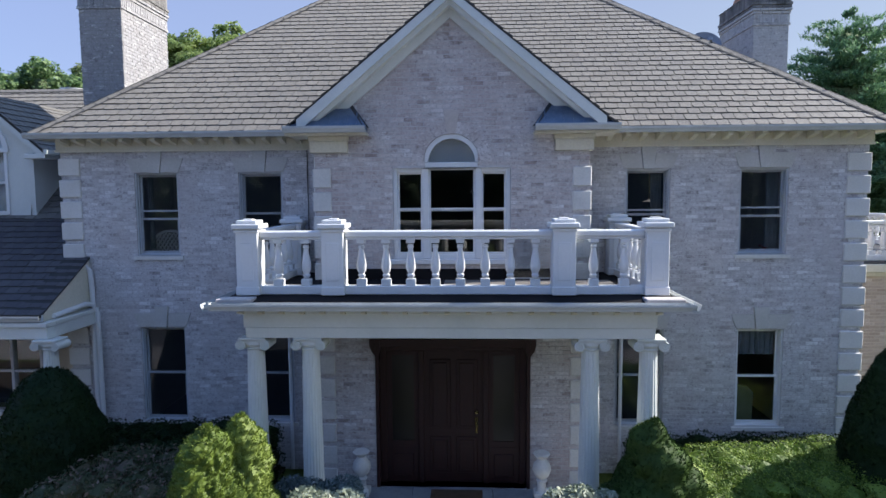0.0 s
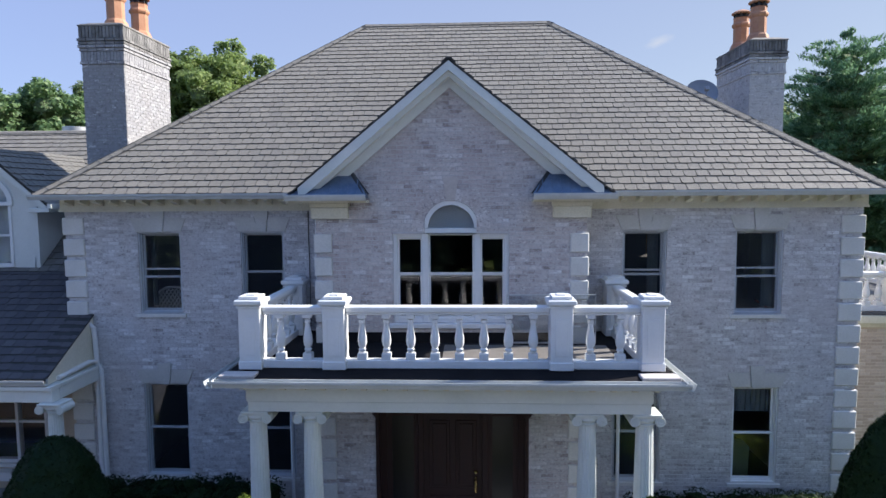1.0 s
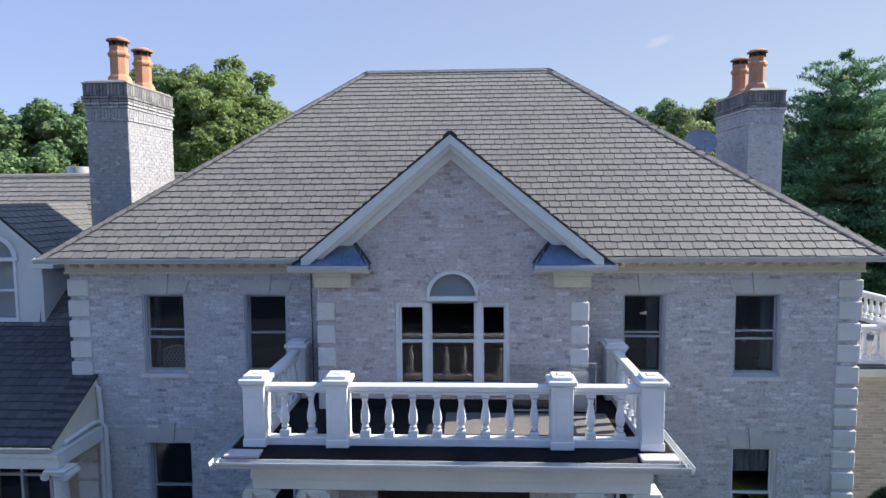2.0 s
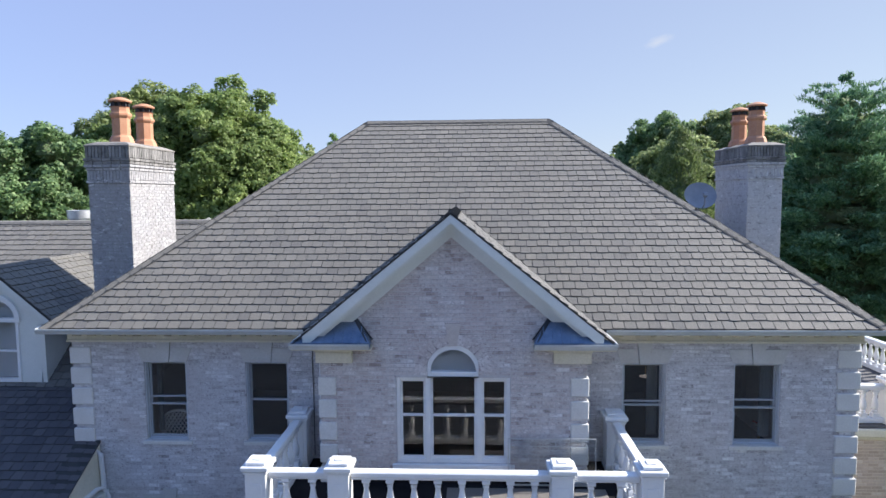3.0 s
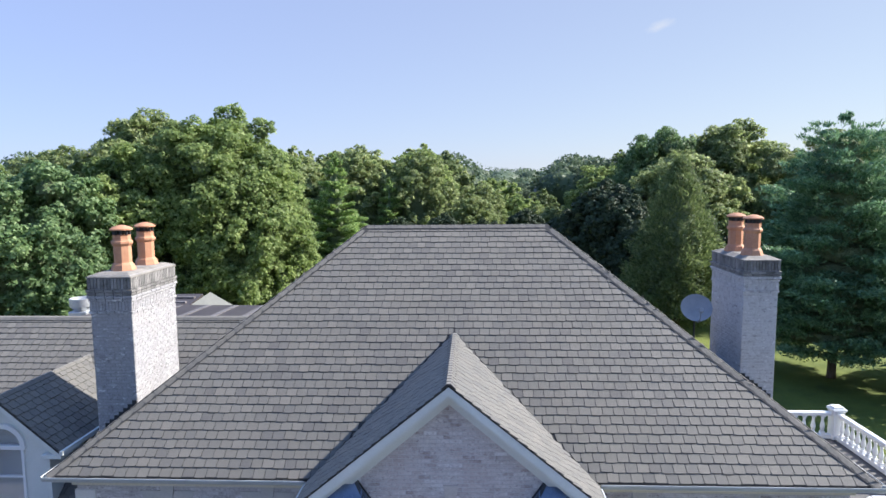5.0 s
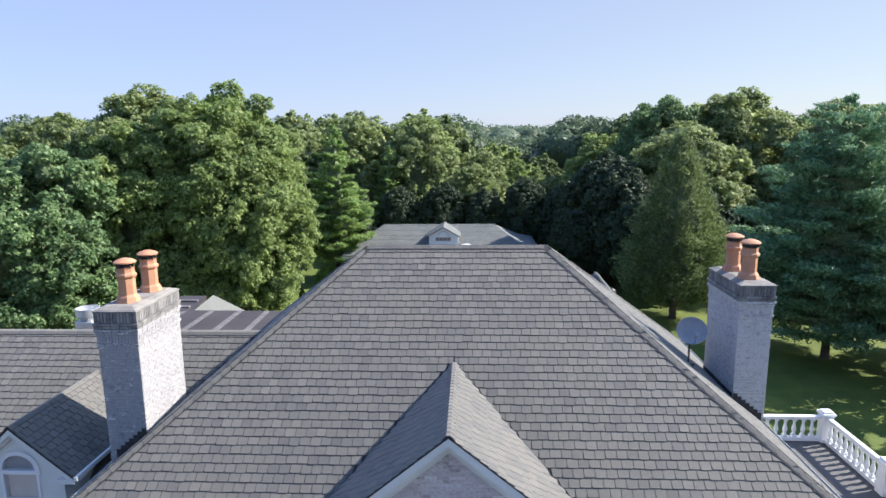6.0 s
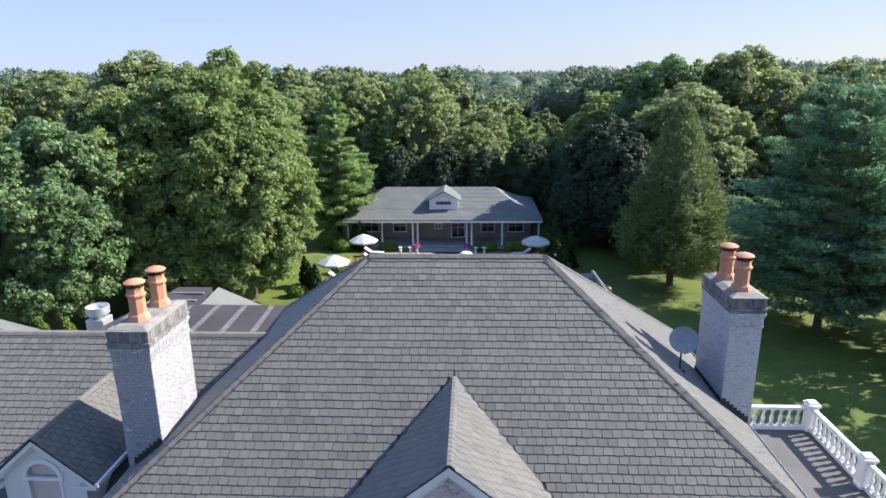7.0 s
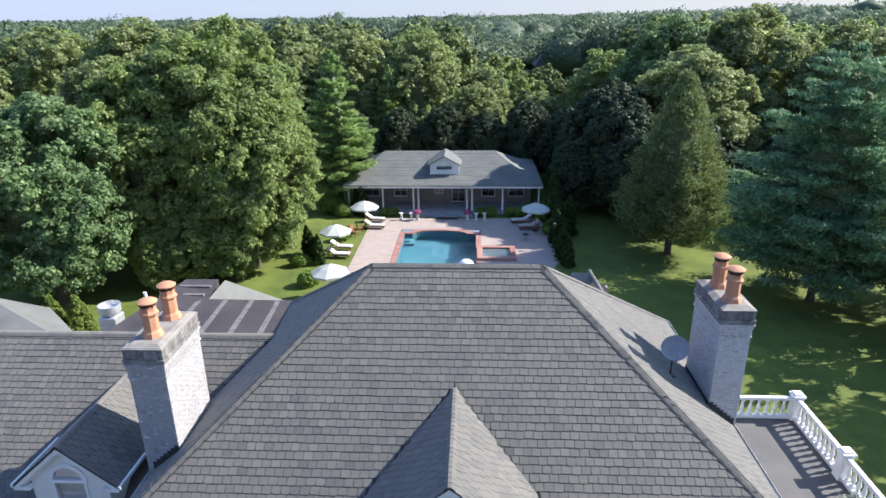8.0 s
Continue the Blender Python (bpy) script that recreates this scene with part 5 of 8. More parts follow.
hw.tube([(0.443, y + 0.01, 1.40), (0.443, y - 0.05, 1.38), (0.443, y - 0.06, 1.28), (0.443, y - 0.05, 1.16), (0.443, y + 0.01, 1.14)], 0.012)
hw.lathe([(0.03, 0), (0.035, 0.02), (0.03, 0.05)], 0.443, y, 1.50, 12)
part("door_handle", hw, BRASS, door, "brass handle set")
tagged(new("door_mat", Mesh().box(-0.38, 0.54, -1.95, -1.25, PORCH_Z + 0.002, PORCH_Z + 0.022, 0.006).data("door_mat", MATTING)), "brown coir mat before the entrance door", "door mat")


def urn_pedestal(x, y0):
    u = thing("urn_pedestal", "white turned stone urn on the porch beside the door", "urn", (x, y0, PORCH_Z), "urns by the door")
    part("pedestal", Mesh().box(-0.14, 0.14, -0.14, 0.14, 0, 0.10, 0.01).lathe([(0.11, 0.10), (0.08, 0.14), (0.075, 0.26), (0.10, 0.30), (0.06, 0.33)], 0, 0, 0, 16), STONE, u, smooth=True)
    part("bowl", Mesh().lathe([(0.06, 0.33), (0.13, 0.40), (0.165, 0.50), (0.15, 0.58), (0.09, 0.66), (0.075, 0.70), (0.13, 0.75), (0.15, 0.78), (0.13, 0.80), (0.07, 0.79)], 0, 0, 0, 20), STONE, u, smooth=True)
    return u


urn_pedestal(-1.61, -1.42)
urn_pedestal(1.58, -1.42)

# downpipes
def downpipe(pts, r=0.045):
    m = Mesh().tube(pts, r, 10)
    return part("downpipe", m, WHITE, house, "white painted downpipe")


downpipe([(-7.60, -0.26, 4.16), (-7.44, -0.24, 4.15), (-7.24, -0.2, 4.13), (-7.17, -0.18, 4.05), (-7.16, -0.16, 3.6), (-7.16, -0.16, 0.05)], 0.05)
downpipe([(-7.18, -1.30, 3.36), (-7.16, -0.40, 3.42), (-7.12, -0.24, 3.38), (-7.06, -0.18, 3.2), (-7.05, -0.17, 0.05)], 0.045)
downpipe([(-2.62, -0.34, 6.58), (-2.62, -0.20, 6.36), (-2.62, -0.16, 6.25), (-2.62, -0.16, 4.02)], 0.035)
for s in (-1, 1):
    downpipe([(s * 3.24, -0.20, 3.86), (s * 3.22, -0.17, 3.6), (s * 3.22, -0.17, 0.05)], 0.035)
part("vent_dome", Mesh().lathe([(0.24, 0.0), (0.24, 0.10), (0.21, 0.19), (0.13, 0.26), (0.03, 0.285)], 0.26, 5.62, 10.93, 18), WHITE, roof, "white domed roof vent", smooth=True)

# satellite dish on the side slope
dish = thing("satellite_dish", "grey satellite dish on a mast bolted to the shingle roof", "satellite dish", (6.17, 4.17, roof_side(6.17)))
part("mast", Mesh().tube([(0, 0.05, -0.05), (0, 0.05, 0.55), (0, 0.0, 0.80)], 0.025), STEEL, dish)
part("foot", Mesh().box(-0.12, 0.12, -0.05, 0.15, -0.10, 0.02), STEEL, dish)
bowl = Mesh()
seg, rings = 28, 6
for i in range(rings + 1):
    r = 0.36 * i / rings
    for k in range(seg):
        a = 2 * math.pi * k / seg
        bowl.v.append((r * 1.10 * math.cos(a), r * math.sin(a), 0.45 * r * r))
for i in range(rings + 1):
    r = 0.36 * i / rings
    for k in range(seg):
        a = 2 * math.pi * k / seg
        bowl.v.append((r * 1.10 * math.cos(a), r * math.sin(a), 0.45 * r * r - 0.012))
half = (rings + 1) * seg
for i in range(rings):
    for k in range(seg):
        q = (k + 1) % seg
        bowl.f.append((i * seg + k, i * seg + q, (i + 1) * seg + q, (i + 1) * seg + k))
        bowl.f.append((half + i * seg + k, half + (i + 1) * seg + k, half + (i + 1) * seg + q, half + i * seg + q))
for k in range(seg):
    q = (k + 1) % seg
    bowl.f.append((rings * seg + k, rings * seg + q, half + rings * seg + q, half + rings * seg + k))
aim = Matrix.Translation((0, -0.04, 0.92)) @ Euler((radians(66), 0, radians(-4))).to_matrix().to_4x4()
part("reflector", bowl.data("reflector", DISH_GREY, smooth=True), None, dish, at=aim)
arm = Mesh().tube([(0.0, -0.38, 0.05), (0.0, -0.34, 0.28), (0.0, -0.16, 0.42)], 0.014)
arm.box(-0.05, 0.05, -0.20, -0.10, 0.38, 0.48, 0.01)
part("feed_arm", arm, DISH_GREY, dish, at=aim)

# ---- left wing ----
WX0 = -19.0
WING_BREAK, WING_RIDGE = (1.15, 5.02), (5.65, 8.55)
WING_EAVE = (-1.60, 3.42)
wl = math.hypot(WING_RIDGE[0] - WING_BREAK[0], WING_RIDGE[1] - WING_BREAK[1])
ll = math.hypot(WING_BREAK[0] - WING_EAVE[0], WING_BREAK[1] - WING_EAVE[1])
wing = thing("house_wing", "lower side wing with shingle roof, arched dormer and columned porch", "house")
wing_holes = [(-10.45, -9.05, 0.75, 2.55), (-12.6, -11.2, 0.75, 2.55)]
part("wall", holed_wall(WX0, -7.72, 0.0, 4.9, 0.95, 1.2, wing_holes), SKIN_TAN, wing, "wing wall behind the porch")
part("wall", Mesh().box(WX0, -7.72, 9.8, 10.0, 0.0, 5.0), MORTAR, wing)
part("wall", Mesh().prism([(1.21, 0.0), (9.79, 0.0), (9.79, 5.0), (5.65, 8.45), (1.21, 4.9)], "x", WX0, WX0 + 0.25), MORTAR, wing)
part("roof", Mesh().prism([(5.66, 8.54), (10.1, 5.0), (10.1, 4.95), (5.66, 8.47)], "x", WX0, -11.4), GREY_ROOF, wing, "rear slope of the wing roof")
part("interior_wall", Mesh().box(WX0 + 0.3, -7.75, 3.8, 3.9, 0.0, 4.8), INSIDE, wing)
for a, b, c, d in wing_holes:
    w = Mesh()
    for q in (a, (a + b) / 2 - 0.035, b - 0.07):
        w.box(q, q + 0.07, 0.93, 1.08, c, d, 0.006)
    w.box(a + 0.07, b - 0.07, 0.93, 1.08, d - 0.07, d).box(a + 0.07, b - 0.07, 0.93, 1.08, c, c + 0.07).box(a + 0.07, b - 0.07, 0.95, 1.04, 1.66, 1.71)
    win = part("window", w, WHITE, wing, "white paired sash window")
    pane(win, a + 0.06, (a + b) / 2 - 0.03, c + 0.05, d - 0.05, 1.0)
    pane(win, (a + b) / 2 + 0.03, b - 0.06, c + 0.05, d - 0.05, 1.0)
    part("sill", Mesh().box(a - 0.08, b + 0.08, 0.86, 1.0, c - 0.09, c - 0.003, 0.01), WHITE, win)
    part("flower_box", Mesh().box(a, b, 0.62, 0.85, c - 0.30, c - 0.10, 0.01), WHITE, win)
part("porch_beam", Mesh().box(WX0, -7.10, -1.62, -1.40, 3.00, 3.22, 0.008).box(WX0, -7.08, -1.66, -1.38, 3.222, 3.30, 0.008).box(-7.32, -7.10, -1.398, WALL_Y - 0.02, 3.0, 3.22, 0.008).box(-7.34, -7.08, -1.378, WALL_Y - 0.02, 3.222, 3.30, 0.008), TRIM, wing, "pale porch beam")
part("porch_ceiling", Mesh().box(WX0, -7.34, -1.37, 0.94, 3.26, 3.30), CREAM, wing)
part("gutter", Mesh().prism([(WING_EAVE[0] + 0.02 + p, 3.32 + q) for p, q in GUTTER], "x", WX0, -7.18), GUTTER_GREY, wing)
part("porch_floor", Mesh().box(WX0, -7.0, -1.75, 0.94, 0.0, 0.15, 0.01), BLUESTONE, wing)
for cx in (-7.13, -10.2, -13.2):
    ionic_column(wing, cx, -1.51, 0.15, 2.998, 0.15, 0.118)
gslope = (WING_BREAK[1] - WING_EAVE[1]) / (WING_BREAK[0] - WING_EAVE[0])
part("gable_end", Mesh().prism([(-1.60, 3.305), (WALL_Y - 0.03, 3.305), (WALL_Y - 0.03, 3.38 + gslope * 1.49), (-1.60, 3.40)], "x", -7.30, -7.22), CREAM, wing, "cream boarded porch gable end")
low = Mesh()
low.prism([(-1.62, 3.38), (WING_BREAK[0], WING_BREAK[1] - 0.04), (WING_BREAK[0], WING_BREAK[1]), (-1.62, 3.42)], "x", WX0, -7.72)
low.prism([(-1.62, 3.38), (WALL_Y - 0.01, 3.38 + gslope * 1.54), (WALL_Y - 0.01, 3.42 + gslope * 1.54), (-1.62, 3.42)], "x", -7.718, -7.21)
low_roof = part("roof", low, FELT, wing, "shingled porch roof of the wing, coloured dark for the house's shade")
dl = Vector((0, WING_BREAK[0] - WING_EAVE[0], WING_BREAK[1] - WING_EAVE[1]))
y_at = lambda v: WING_EAVE[0] + v * dl.y / ll
shingles(low_roof, (0, *WING_EAVE), (1, 0, 0), dl, ll, lambda v: [(-13.6, -7.20 if y_at(v) < -0.12 else -7.73)], 21, material=SHADED_SHINGLE)
up = Mesh()
xr = lambda z: -7.73 if z < EAVE_Z else -EAVE_X + (z - EAVE_Z) / PITCH
up.add([(WX0, *WING_BREAK), (-7.72, *WING_BREAK), (-7.72, WING_BREAK[0] + (6.7 - WING_BREAK[1]) * (WING_RIDGE[0] - WING_BREAK[0]) / (WING_RIDGE[1] - WING_BREAK[1]), 6.7), (-5.4, *WING_RIDGE), (WX0, *WING_RIDGE),
        (-5.4, WING_RIDGE[0], 7.9), (WX0, WING_RIDGE[0], 7.9), (WX0, WING_BREAK[0], 4.9), (-7.72, WING_BREAK[0], 4.9)], [(0, 1, 2, 3, 4), (4, 3, 5, 6), (0, 7, 8, 1)])
up_roof = part("roof", up, FELT, wing, "steep grey shingle roof of the wing")
du = Vector((0, WING_RIDGE[0] - WING_BREAK[0], WING_RIDGE[1] - WING_BREAK[1]))
shingles(up_roof, (0, *WING_BREAK), (1, 0, 0), du, wl, lambda v: [(-17.5, xr(WING_BREAK[1] + v * du.z / wl))], 22)
wcap = Mesh()
cap_row(wcap, (-18.0, WING_RIDGE[0], WING_RIDGE[1]), (-5.6, WING_RIDGE[0], WING_RIDGE[1]), -du, (0, 1, -0.08), 0.14, 0.2)
part("ridge_cap", capped(wcap), None, up_roof, kind="stuff")
# low metal roof behind the wing's ridge
flat = Mesh()
flat.add([(-11.5, 5.74, 8.50), (-5.3, 5.74, 8.50), (-4.9, 8.9, 8.26), (-9.37, 8.95, 8.27), (-9.6, 10.6, 8.36), (-10.9, 10.6, 8.35)], [(0, 1, 2, 3, 4, 5)])
flat.add([(-11.5, 5.74, 8.1), (-5.3, 5.74, 8.1), (-4.9, 8.9, 8.0), (-9.37, 8.95, 8.0), (-9.6, 10.6, 8.0), (-10.9, 10.6, 8.0)], [(5, 4, 3, 2, 1, 0)])
flat.f += [(0, 1, 7, 6), (1, 2, 8, 7), (2, 3, 9, 8), (3, 4, 10, 9), (4, 5, 11, 10), (5, 0, 6, 11)]
metal = part("roof", flat, METAL_ROOF, wing, "low brown sheet-metal roof with worn pale seams")
for k in range(6):
    xa = -10.72 + 0.98 * k
    s = Mesh().add([(xa + 0.33, 5.78, 8.515), (xa + 0.51, 5.78, 8.515), (xa + 0.19, 8.85, 8.285), (xa + 0.02, 8.85, 8.285)], [(0, 1, 2, 3)])
    s.add([(xa + 0.33, 5.78, 8.46), (xa + 0.51, 5.78, 8.46), (xa + 0.19, 8.85, 8.23), (xa + 0.02, 8.85, 8.23)], [(3, 2, 1, 0)])
    s.f += [(0, 4, 5, 1), (1, 5, 6, 2), (2, 6, 7, 3), (3, 7, 4, 0)]
    part("seam", s, SEAM, metal)
for yy in (9.15, 9.85):
    part("seam", Mesh().box(-10.85, -9.62, yy, yy + 0.15, 8.20, 8.335 + 0.05 * (yy - 9.0)), SEAM, metal)
hip = Mesh()
hip.add([(-9.36, 9.0, 8.25), (-6.96, 9.0, 3.9), (-6.96, 13.06, 5.97), (-9.5, 13.0, 6.0), (-9.16, 10.2, 8.50)], [(0, 1, 2, 4), (2, 3, 4), (3, 0, 4), (0, 3, 2, 1)])
part("roof", hip, GREY_ROOF, wing, "small grey hip roof behind the wing")
far_roof = Mesh()
far_roof.add([(-30, 10.6, 4.4), (-15.0, 10.6, 4.4), (-22.5, 18, 3.4), (-30, 18, 3.4), (-22.9, 14.5, 5.74), (-29.0, 14.5, 5.74), (-30, 10.6, 4.2), (-15.0, 10.6, 4.2), (-22.5, 18, 3.2), (-30, 18, 3.2)],
             [(0, 1, 4, 5), (1, 2, 4), (2, 3, 5, 4), (3, 0, 5), (0, 6, 7, 1), (1, 7, 8, 2), (2, 8, 9, 3), (3, 9, 6, 0)])
part("roof", far_roof, GREY_ROOF, wing, "grey hip roof of the garage block")
part("wall", Mesh().box(-29.6, -22.8, 11.0, 17.4, 0.0, 3.3), SKIN_TAN, wing)
fan = thing("roof_fan", "round galvanised exhaust fan on a square roof curb", "exhaust fan", (-12.05, 7.2, 7.9))
part("curb", Mesh().box(-0.30, 0.30, -0.30, 0.30, 0.0, 0.55, 0.02), GALVANISED, fan)
part("drum", Mesh().lathe([(0.22, 0.55), (0.26, 0.60), (0.36, 0.70), (0.37, 0.95), (0.34, 0.955), (0.32, 0.80), (0.10, 0.78)], 0, 0, 0, 24), GALVANISED, fan, smooth=True)
part("roof_pipe", Mesh().lathe([(0.06, 0.0), (0.06, 0.8), (0.05, 0.8)], -11.1, 7.9, 8.2, 12), WHITE, wing, smooth=True)

# dormer
DX, DY, DRZ, DEZ, DHW = -10.25, 0.86, 7.74, 6.50, 1.42
dslope = (DRZ - DEZ) / DHW
y_roof = lambda z: WING_BREAK[0] + (z - WING_BREAK[1]) * du.y / du.z
dm = holed_wall(DX - 1.05, DX + 1.05, 4.9, 6.52, 1.05, 1.2, [(DX - 0.47, DX + 0.47, 5.12, 6.52)])
pts = arc(DX, 6.54, 0.47, 0.0, math.pi, 16)
for i in range(16):
    (xa, za), (xb, zb) = pts[i], pts[i + 1]
    top = lambda x: 7.62 - dslope * abs(x - DX)
    dm.add([(xa, 1.05, za), (xb, 1.05, zb), (xb, 1.05, top(xb)), (xa, 1.05, top(xa))], [(0, 1, 2, 3)])
for s in (-1, 1):
    dm.add([(DX + s * 0.47, 1.05, 6.52), (DX + s * 1.05, 1.05, 6.52), (DX + s * 1.05, 1.05, 7.62 - dslope * 1.05), (DX + s * 0.47, 1.05, 7.62 - dslope * 0.47)], [(0, 1, 2, 3)])
    x = DX + s * 1.05
    dm.add([(x, 1.2, 4.9), (x, 1.2, 6.75), (x, y_roof(6.75) + 0.2, 6.75), (x, 1.202, 4.9), (x - s * 0.1, 1.2, 4.9), (x - s * 0.1, 1.2, 6.75), (x - s * 0.1, y_roof(6.75), 6.75), (x - s * 0.1, y_roof(4.9), 4.9)], [(0, 1, 2, 3), (4, 5, 6, 7)])
dormer = part("dormer", dm, TRIM, wing, "pale gabled dormer with an arched window")
dr2 = Mesh()
yb = y_roof(DRZ) + 0.05
dr2.add([(DX - DHW, DY, DEZ), (DX, DY, DRZ), (DX + DHW, DY, DEZ), (DX - DHW, y_roof(DEZ), DEZ), (DX, yb, DRZ), (DX + DHW, y_roof(DEZ), DEZ),
         (DX - DHW, DY, DEZ - 0.05), (DX, DY, DRZ - 0.06), (DX + DHW, DY, DEZ - 0.05), (DX - DHW, y_roof(DEZ), DEZ - 0.05), (DX, yb, DRZ - 0.06), (DX + DHW, y_roof(DEZ), DEZ - 0.05)],
        [(0, 1, 4, 3), (1, 2, 5, 4), (6, 9, 10, 7), (7, 10, 11, 8), (0, 6, 7, 1), (1, 7, 8, 2), (0, 3, 9, 6), (2, 8, 11, 5)])
dd = part("dormer_roof", dr2, FELT, wing, "shingled gable roof of the dormer")
dll = math.hypot(DHW, DRZ - DEZ)
dsp = lambda v: [(0.0, y_roof(DEZ + v * (DRZ - DEZ) / dll) - DY)]
shingles(dd, (DX + DHW, DY, DEZ), (0, 1, 0), (-DHW, 0, DRZ - DEZ), dll, dsp, 23)
shingles(dd, (DX - DHW, DY, DEZ), (0, -1, 0), (DHW, 0, DRZ - DEZ), dll, lambda v: [(-b, -a) for a, b in dsp(v)], 24)
dc = Mesh()
cap_row(dc, (DX, DY, DRZ), (DX, yb, DRZ), (-DHW, 0, DEZ - DRZ), (DHW, 0, DEZ - DRZ), 0.13, 0.2, 0.034)
part("ridge_cap", capped(dc), None, dd, kind="stuff")
rk = Mesh()
for s in (-1, 1):
    for zt, zl, ya, yc, xe in ((DRZ - 0.065, DRZ - 0.20, DY + 0.01, 1.049, 1.38), (DRZ - 0.202, DRZ - 0.30, DY + 0.10, 1.049, 1.22)):
        rk.prism([(DX, zt), (DX + s * xe, zt - dslope * xe), (DX + s * xe, zl - dslope * xe), (DX, zl)], "y", ya, yc)
    rk.box(min(DX + s * 0.98, DX + s * 1.44), max(DX + s * 0.98, DX + s * 1.44), DY, 1.30, 6.33, 6.43, 0.01)
    rk.prism([(DX + s * 1.40, 6.42), (DX + s * 1.50, 6.42), (DX + s * 1.50, 6.52), (DX + s * 1.40, 6.52)], "y", DY, y_roof(DEZ))
part("raking_cornice", rk, TRIM, dormer)
dw = Mesh()
dw.box(DX - 0.47, DX - 0.40, 1.02, 1.16, 5.12, 6.54, 0.006).box(DX + 0.40, DX + 0.47, 1.02, 1.16, 5.12, 6.54, 0.006)
dw.box(DX - 0.40, DX + 0.40, 1.02, 1.16, 5.12, 5.20).box(DX - 0.52, DX + 0.52, 1.0, 1.16, 6.48, 6.57, 0.006).box(DX - 0.40, DX + 0.40, 1.04, 1.10, 5.80, 5.85)
ring_band(dw, DX, 6.56, 0.41, 0.52, 1.0, 1.16, 16)
dwin = part("window", dw, WHITE, wing, "arched white dormer window")
pane(dwin, DX - 0.40, DX + 0.40, 5.2, 6.48, 1.08)
part("pane", Mesh().prism(arc(DX, 6.56, 0.415, n=16), "y", 1.07, 1.078), GLASS, dwin).visible_shadow = False
part("blind", Mesh().box(DX - 0.40, DX + 0.40, 1.17, 1.18, 5.15, 6.98), CURTAIN, dwin, "pale green drawn blind")

for ob in (dormer, dd, dwin):
    ob.location.y = 0.19

# ---- right wing with roof terrace ----
TX0, TX1, TY0, TY1, TZ = 7.73, 12.52, 2.05, 8.55, 3.95
terr = thing("terrace_wing", "single-storey brick side wing with a balustraded roof terrace", "house")
tw = Mesh().box(TX0, TX1 - 0.08, TY0 + 0.08, TY1 - 0.08, 0.0, 3.62)
tw_ob = part("wall", tw, SKIN_TAN, terr, "tan brick wall of the side wing")
lay_bricks(brick_spots(TX0, TX1 - 0.08, 0.0, 3.6), lambda u, d, z: (u, TY0 + 0.08 - d, z), tw_ob, material=TAN_BRICK, seed=31)
tc = Mesh().box(TX0, TX1, TY0, TY1, 3.622, 3.72, 0.01).box(TX0, TX1 + 0.12, TY0 - 0.12, TY1 + 0.12, 3.722, 3.90, 0.015)
part("cornice", tc, CREAM, terr)
part("terrace_floor", Mesh().box(TX0, TX1 + 0.04, TY0 - 0.04, TY1 + 0.04, 3.902, TZ), TERRACE_MEMBRANE, terr, "weathered grey membrane terrace floor")
tb = thing("terrace_balustrade", "white terrace balustrade with turned balusters on the side wing", "balustrade")
bal_t = baluster_mesh(4.86 - 0.135 - 4.09)
PX, QY = 12.31, 8.33
for px, py in ((PX, QY), (PX, 5.15), (PX, 2.26), (9.9, 2.26)):
    post(tb, px, py, TZ, 5.06, 0.17)
rail_run(tb, (PX, QY - 0.17), (PX, 5.32), TZ + 0.01, 4.86, [0.06 + 0.098 * k for k in range(10)], bal_t)
rail_run(tb, (PX, 4.98), (PX, 2.43), TZ + 0.01, 4.86, [0.07 + 0.108 * k for k in range(9)], bal_t)
rail_run(tb, (7.78, QY), (PX - 0.17, QY), TZ + 0.01, 4.86, [0.06 + 0.0677 * k for k in range(14)], bal_t)
rail_run(tb, (7.78, 2.26), (9.73, 2.26), TZ + 0.01, 4.86, [0.09 + 0.137 * k for k in range(7)], bal_t)
rail_run(tb, (10.07, 2.26), (PX - 0.17, 2.26), TZ + 0.01, 4.86, [0.08 + 0.14 * k for k in range(7)], bal_t)

# ---- plants ----
def unit_sphere(n=1):
    bm = bmesh.new()
    bmesh.ops.create_icosphere(bm, subdivisions=n, radius=1.0)
    v = np.array([p.co[:] for p in bm.verts])
    f = np.array([[q.index for q in t.verts] for t in bm.faces])
    bm.free()
    return v, f


BALL_V, BALL_F = unit_sphere()


